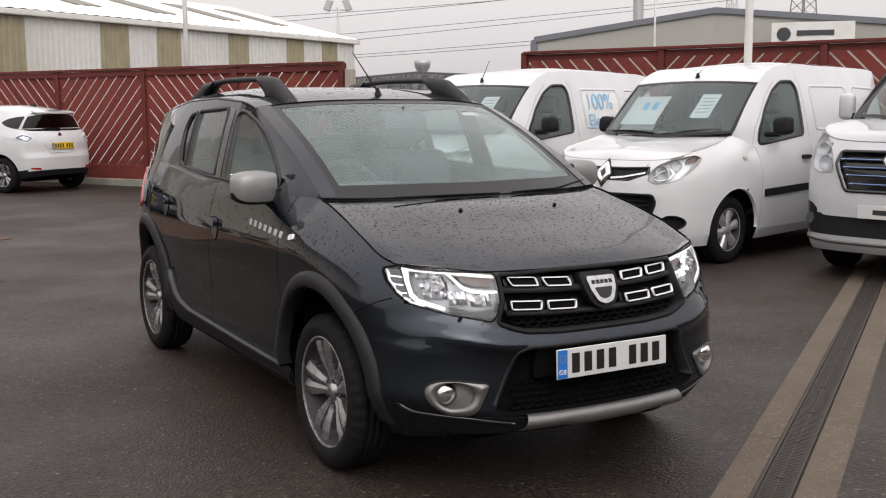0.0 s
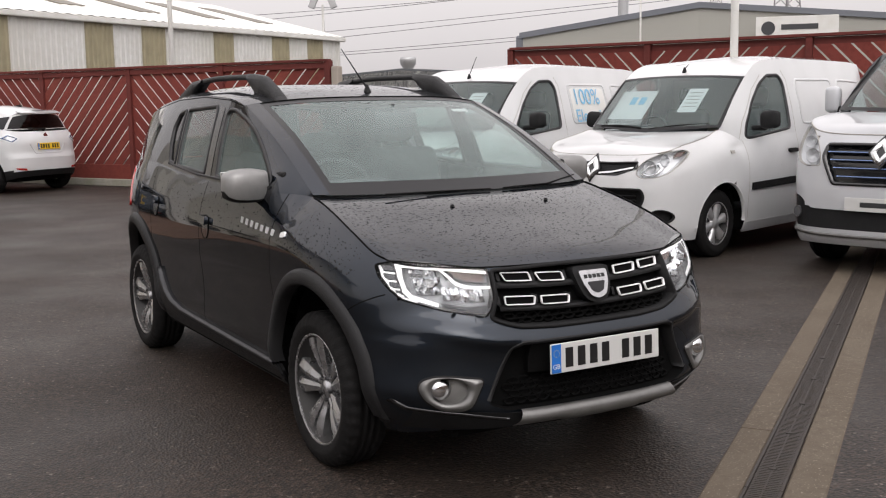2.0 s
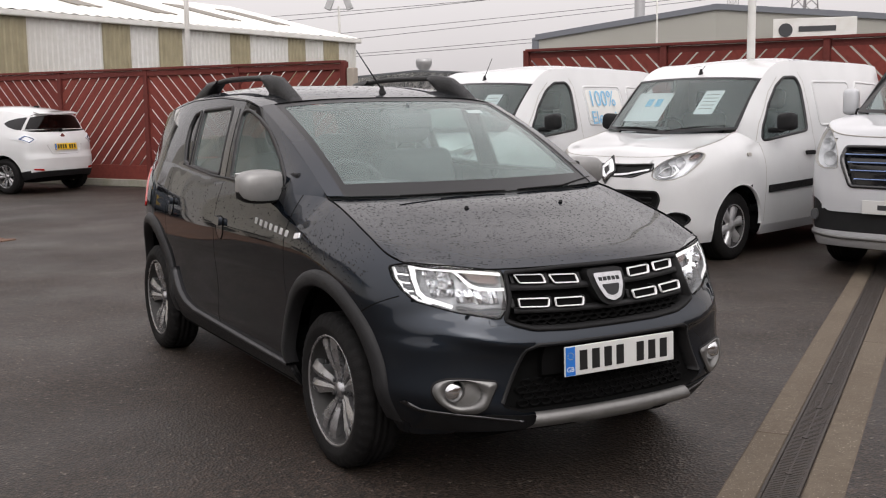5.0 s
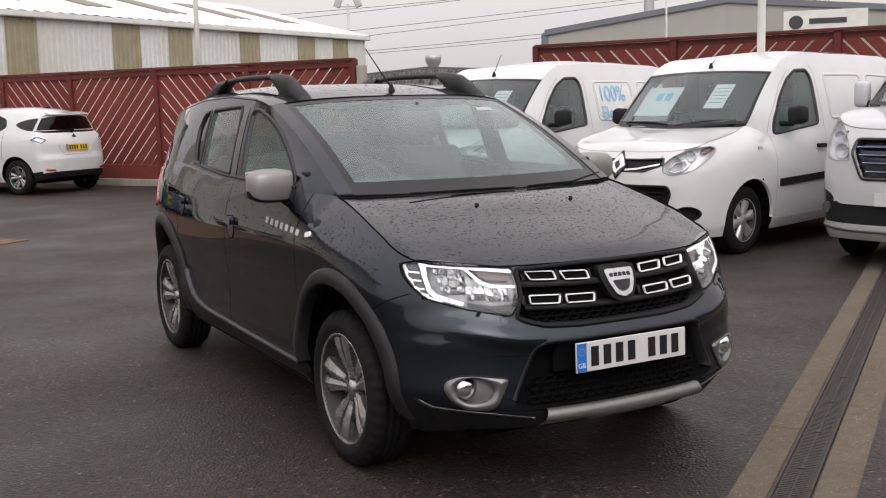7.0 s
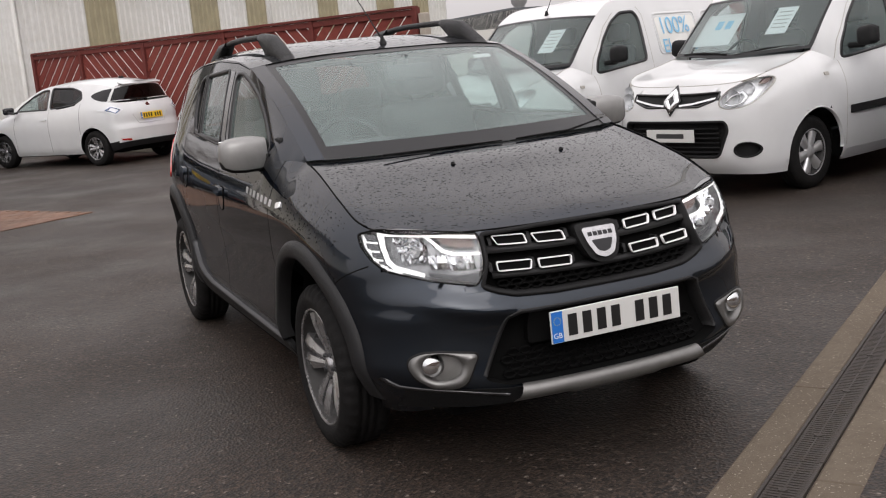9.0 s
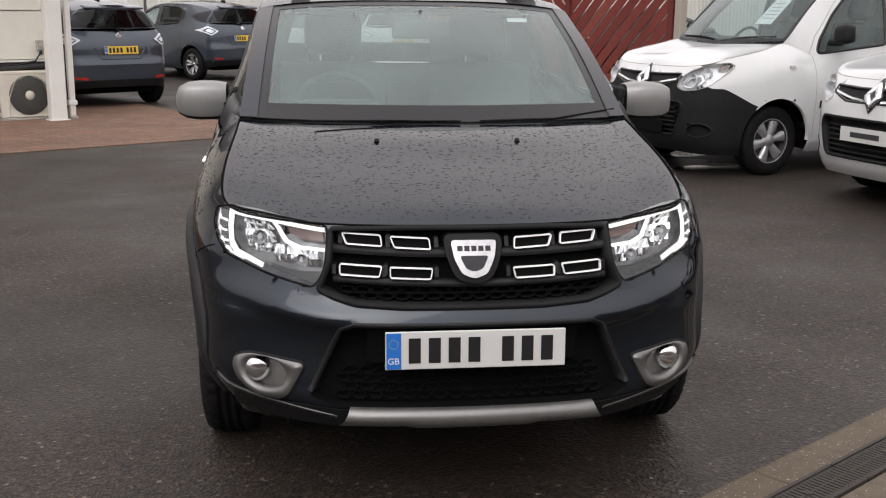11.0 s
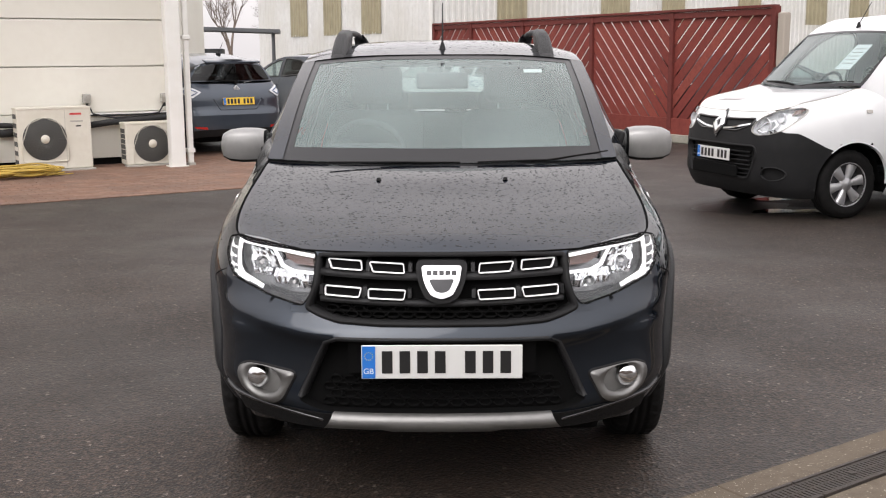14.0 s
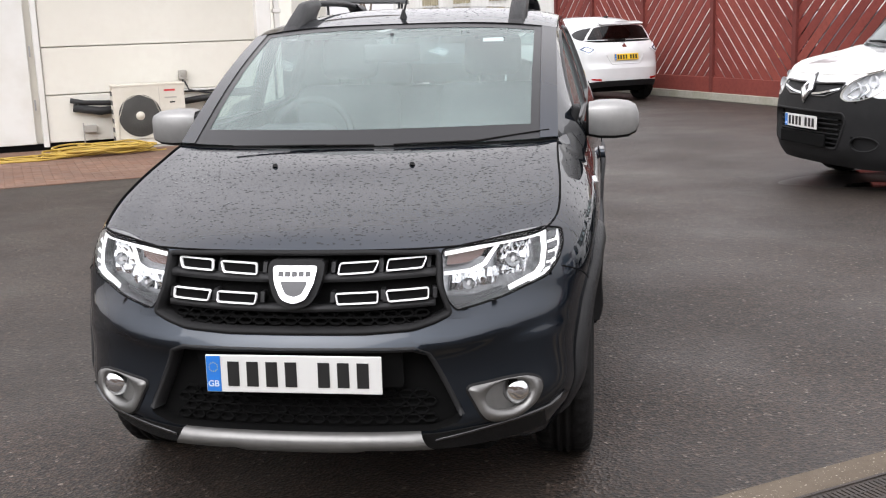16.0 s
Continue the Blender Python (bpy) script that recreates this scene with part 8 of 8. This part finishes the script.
# ---- electric hatchbacks ----
def electric_hatch(m, mat, label, plate="plate_yellow"):
    root = thing("electric_hatchback", m, label, "car", "parked electric hatchbacks")
    outline = [(0, -.84), (.25, -.83), (.45, -.79), (.6, -.71), (.71, -.58), (.78, -.40), (.825, -.15), (.85, .2), (.86, .8), (.865, 1.6), (.865, 2.3), (.85, 2.7), (.80, 2.98), (.70, 3.13), (.5, 3.21), (.25, 3.24), (0, 3.245)]
    sh = Shell(outline,
               d_front=[(.2, .10), (.3, .02), (.45, .0), (.6, .02), (.8, .10), (1.2, .2)],
               d_side=[(.2, .07), (.32, .02), (.5, .0), (.7, -.012), (.9, .0), (1.2, .03)],
               d_rear=[(.2, .14), (.3, .04), (.45, .0), (.62, .0), (.72, .04), (.9, .05), (1.05, .07), (1.2, .11)],
               z_low=[(-.84, .25), (-.5, .22), (2.8, .22), (3.24, .30)],
               z_top=[(-.84, .76), (-.6, .80), (-.4, .86), (-.1, .94), (.2, .99), (.6, 1.0), (1.2, 1.02), (1.8, 1.06), (2.3, 1.11), (2.7, 1.13), (3.25, 1.08)],
               d_top=[(-.84, .12), (-.4, .10), (0, .14), (.3, .10), (.6, .05), (2.6, .06), (3.0, .07), (3.25, .09)], h_top=.26,
               side_top=[(-.05, .955, .70), (.05, 1.0, .69), (.4, 1.17, .66), (.8, 1.34, .62), (1.1, 1.435, .595), (1.4, 1.475, .585), (1.9, 1.48, .575), (2.4, 1.45, .56), (2.75, 1.40, .55), (2.92, 1.36, .54)],
               roof_z=[(.9, 1.46), (1.2, 1.51), (1.7, 1.55), (2.2, 1.545), (2.7, 1.50), (3.2, 1.41)], roof_edge_z=[(0, 1), (3, 1)], roof_y=(1, 3))
    cell = .04
    vs, quads = sh.lower(cell, gaps=(.42, 1.42, 2.28), rows=22)
    quads = arch_cut(vs, quads, sh, [(0, .325, .36), (2.588, .325, .36)], cell)
    lampr = rounded([(.60, .90), (.72, .82), (.80, .93), (.775, .99), (.70, 1.01)], .02)

    def region(x, y, z, gap):
        if gap and z > .30:
            return "shut_line|%d" % round(y * 4)
        if y > 2.75 and z < .40:
            return "rear_skirt"
        if y > 2.75 and z < .62:
            return "rear_bumper"
        return "front_end" if y < .42 else "front_door" if y < 1.42 else "rear_door" if y < 2.28 else "rear_quarter"
    panels(vs, quads, region, {"body": mat, "shut_line": M["gap"], "rear_skirt": M["plastic"]}, root, {"rear_skirt": "black lower rear skirt"}, ("rear_skirt", "rear_bumper", "rear_quarter", "front_end"))
    cowl = [Vector((.70 * f, -.15 + .10 * f * f, .95 + .0 * f)) for f in np.linspace(0, 1, 10)]
    cowl[-1] = Vector((float(sh.waist(-.05)), -.05, float(sh.zt(-.05))))
    skin("bonnet", bonnet(sh, -.45, cowl, [(0, -.6, .84), (0, -.4, .90)], 12, 12), mat, root)
    base = [Vector((.69 * f, -.14 + .14 * f * f, .955 + .03 * f)) for f in np.linspace(0, 1, 10)]
    top = [Vector((.595 * f, .95 + .15 * f * f, 1.468 - .033 * f ** 2)) for f in np.linspace(0, 1, 10)]
    windscreen(root, base, top, .04, M["van_glass"], (2, 1, 1))
    roof(root, sh, .952, 1.10, 3.0, 2.92, mat, 9, 18)
    w1 = rounded([(.42, 1.06), (1.36, 1.06), (1.32, 1.41), (1.15, 1.405), (.85, 1.31), (.52, 1.14)], .04)
    w2 = rounded([(1.44, 1.065), (2.10, 1.11), (2.30, 1.20), (2.22, 1.33), (1.95, 1.41), (1.40, 1.435)], .05)
    half = cabin_side(sh, -.05, 2.92, .05, 12, [w1, w2], .05)
    mesh_object("cabin_side", *half, mat, root)
    mesh_object("cabin_side", *flipped(half), mat, root)
    tail(root, sh, 2.92, .16, mat, M["dark_glass"], (.10, .92, .92))
    part("tail_spoiler", box_bm(.90, .16, .030, pose(0, 3.0, 1.42, -14), .012, 2), mat, root, smooth=True)
    for s in (1, -1):
        f = sh.side if s > 0 else sh.other
        rr = sh.rear if s > 0 else (lambda x, z, o=0.0: (lambda p: Vector((-p.x, p.y, p.z)))(sh.rear(x, z, o)))
        pane(root, sh, w1, M["van_glass"], side=s, seal=.03)
        pane(root, sh, w2, M["dark_glass"], side=s, seal=.03)
        wrap = rounded([(2.50, 1.235), (2.62, 1.175), (2.78, 1.135), (2.915, 1.12), (2.915, 1.345), (2.74, 1.325), (2.58, 1.285)], .03)
        mesh_object("rear_window_wrap", *sheet(wrap, .05, f, .004, .004), M["frit"], root, "black glass wrapping round the rear corner")
        tl = new("tail_lamp")
        tl.parent = root
        tl["label"] = "clear diamond-shaped tail lamp"
        dm = rounded([(.56, .965), (.71, .872), (.838, .975), (.73, 1.055)], .02)
        mesh_object("lamp_body", *sheet(dm, .04, rr, .014, .02), M["bright_lens"], tl)
        mesh_object("lamp_ring", *bead([(.62, .965), (.71, .910), (.79, .970), (.73, 1.02)], .03, rr, .016, .02), M["blue_chrome"], tl)
        mesh_object("reflector_strip", *sheet([(.52, .405), (.68, .425), (.70, .455), (.53, .445)], .05, rr, .008, .01), M["red_lens"], root, "red rear reflector")
        mesh_object("handle", *sheet(rounded([(1.20, .86), (1.38, .87), (1.38, .90), (1.20, .89)], .01), .04, f, .02, .02), mat, root)
        mir = new("door_mirror")
        mir.parent = root
        mir.matrix_basis = Matrix.Identity(4) if s > 0 else Matrix.Diagonal((-1, 1, 1, 1))
        part("mirror_shell", box_bm(.20, .12, .13, pose(.98, .50, 1.09), .04, 3), M["gloss_black"], mir, smooth=True)
        part("mirror_arm", box_bm(.14, .05, .04, pose(.86, .50, 1.04), .012), M["plastic"], mir)
    mesh_object("rear_recess", *bead([(-.40, .86), (-.30, .70), (.30, .70), (.40, .86)], .05, sh.rear, .02, .006, False), mat, root)
    yp = float(sh.rear(0, .82, .0).y) + .012
    plate_bars(root, pose(0, yp, .82, -6, 0, 180), .52, .111, M[plate])
    yb = float(sh.rear(0, 1.02, .0).y) + .012
    part("badge", box_bm(.07, .012, .09, pose(0, yb, 1.01, 0, 45, 0), .004), M["chrome"], root, "plain chrome diamond badge")
    part("name_bar", box_bm(.16, .006, .022, pose(0, yb + .002, .925)), M["chrome"], root)
    wp = new("rear_wiper")
    wp.parent = root
    yw = float(sh.rear(0, 1.07, 0).y)
    mesh_object("blade", *tube([(-.02, yw + .01, 1.12), (.32, yw - .03, 1.14)], .012, 6), M["rubber"], wp)
    part("hub", cyl_bm(.03, .03, .04, pose(-.02, yw, 1.11, 90), 12), M["rubber"], wp)
    ae = new("aerial")
    ae.parent = root
    part("aerial_base", box_bm(.04, .12, .04, pose(0, 2.55, 1.53), .015, 2), M["plastic"], ae)
    mesh_object("aerial_mast", *tube([(0, 2.55, 1.54), (0, 2.72, 1.70)], .004, 5), M["plastic"], ae)
    for y in (0, 2.588):
        for s in (1, -1):
            tyre_and_rim(root, s * .755, y, .312, .185, .20, "alloy", s, "black tyre on a spoked alloy rim")
        arch_liner(root, y, .325, .36, .58, .75)
    underbody(root, -.6, 3.0, .58, .20, .6)
    underbody(root, .4, 2.2, .80, .22, .45)
    part("engine_bay", box_bm(1.1, .5, .3, pose(0, -.3, .65), .03), M["gap"], root)
    cabin_fittings(root, .25, .98, .66, .95, .50, True, -.35, 2.4)
    return root


def repainted(ob, m, old, paint_mat, label):
    """A copy of a car in another colour."""
    c = copy_thing(ob, m)
    c["label"] = label
    swapped = {}
    for o in c.children_recursive:
        if o.type == 'MESH' and o.data.materials and o.data.materials[0] == old:
            if o.data not in swapped:
                swapped[o.data] = o.data.copy()
                swapped[o.data].materials[0] = paint_mat
            o.data = swapped[o.data]
    return c


white_hatch = electric_hatch(pose(-.56, 18.85, 0, 0, 0, 214), M["white_paint"], "white electric hatchback parked beside the red fence")
repainted(white_hatch, pose(-5.08, 14.86, 0, 0, 0, 217), M["white_paint"], M["blue_grey_paint"], "blue-grey electric hatchback parked at the edge of the paving")
repainted(white_hatch, pose(-3.90, 20.6, 0, 0, 0, 222), M["white_paint"], M["blue_grey_paint"], "dark grey electric hatchback parked by the white shed")
repainted(white_hatch, pose(6.9, 16.0, 0, 0, 0, 100), M["white_paint"], M["dark_paint"], "dark hatchback parked beyond the end of the red fence")

paving()
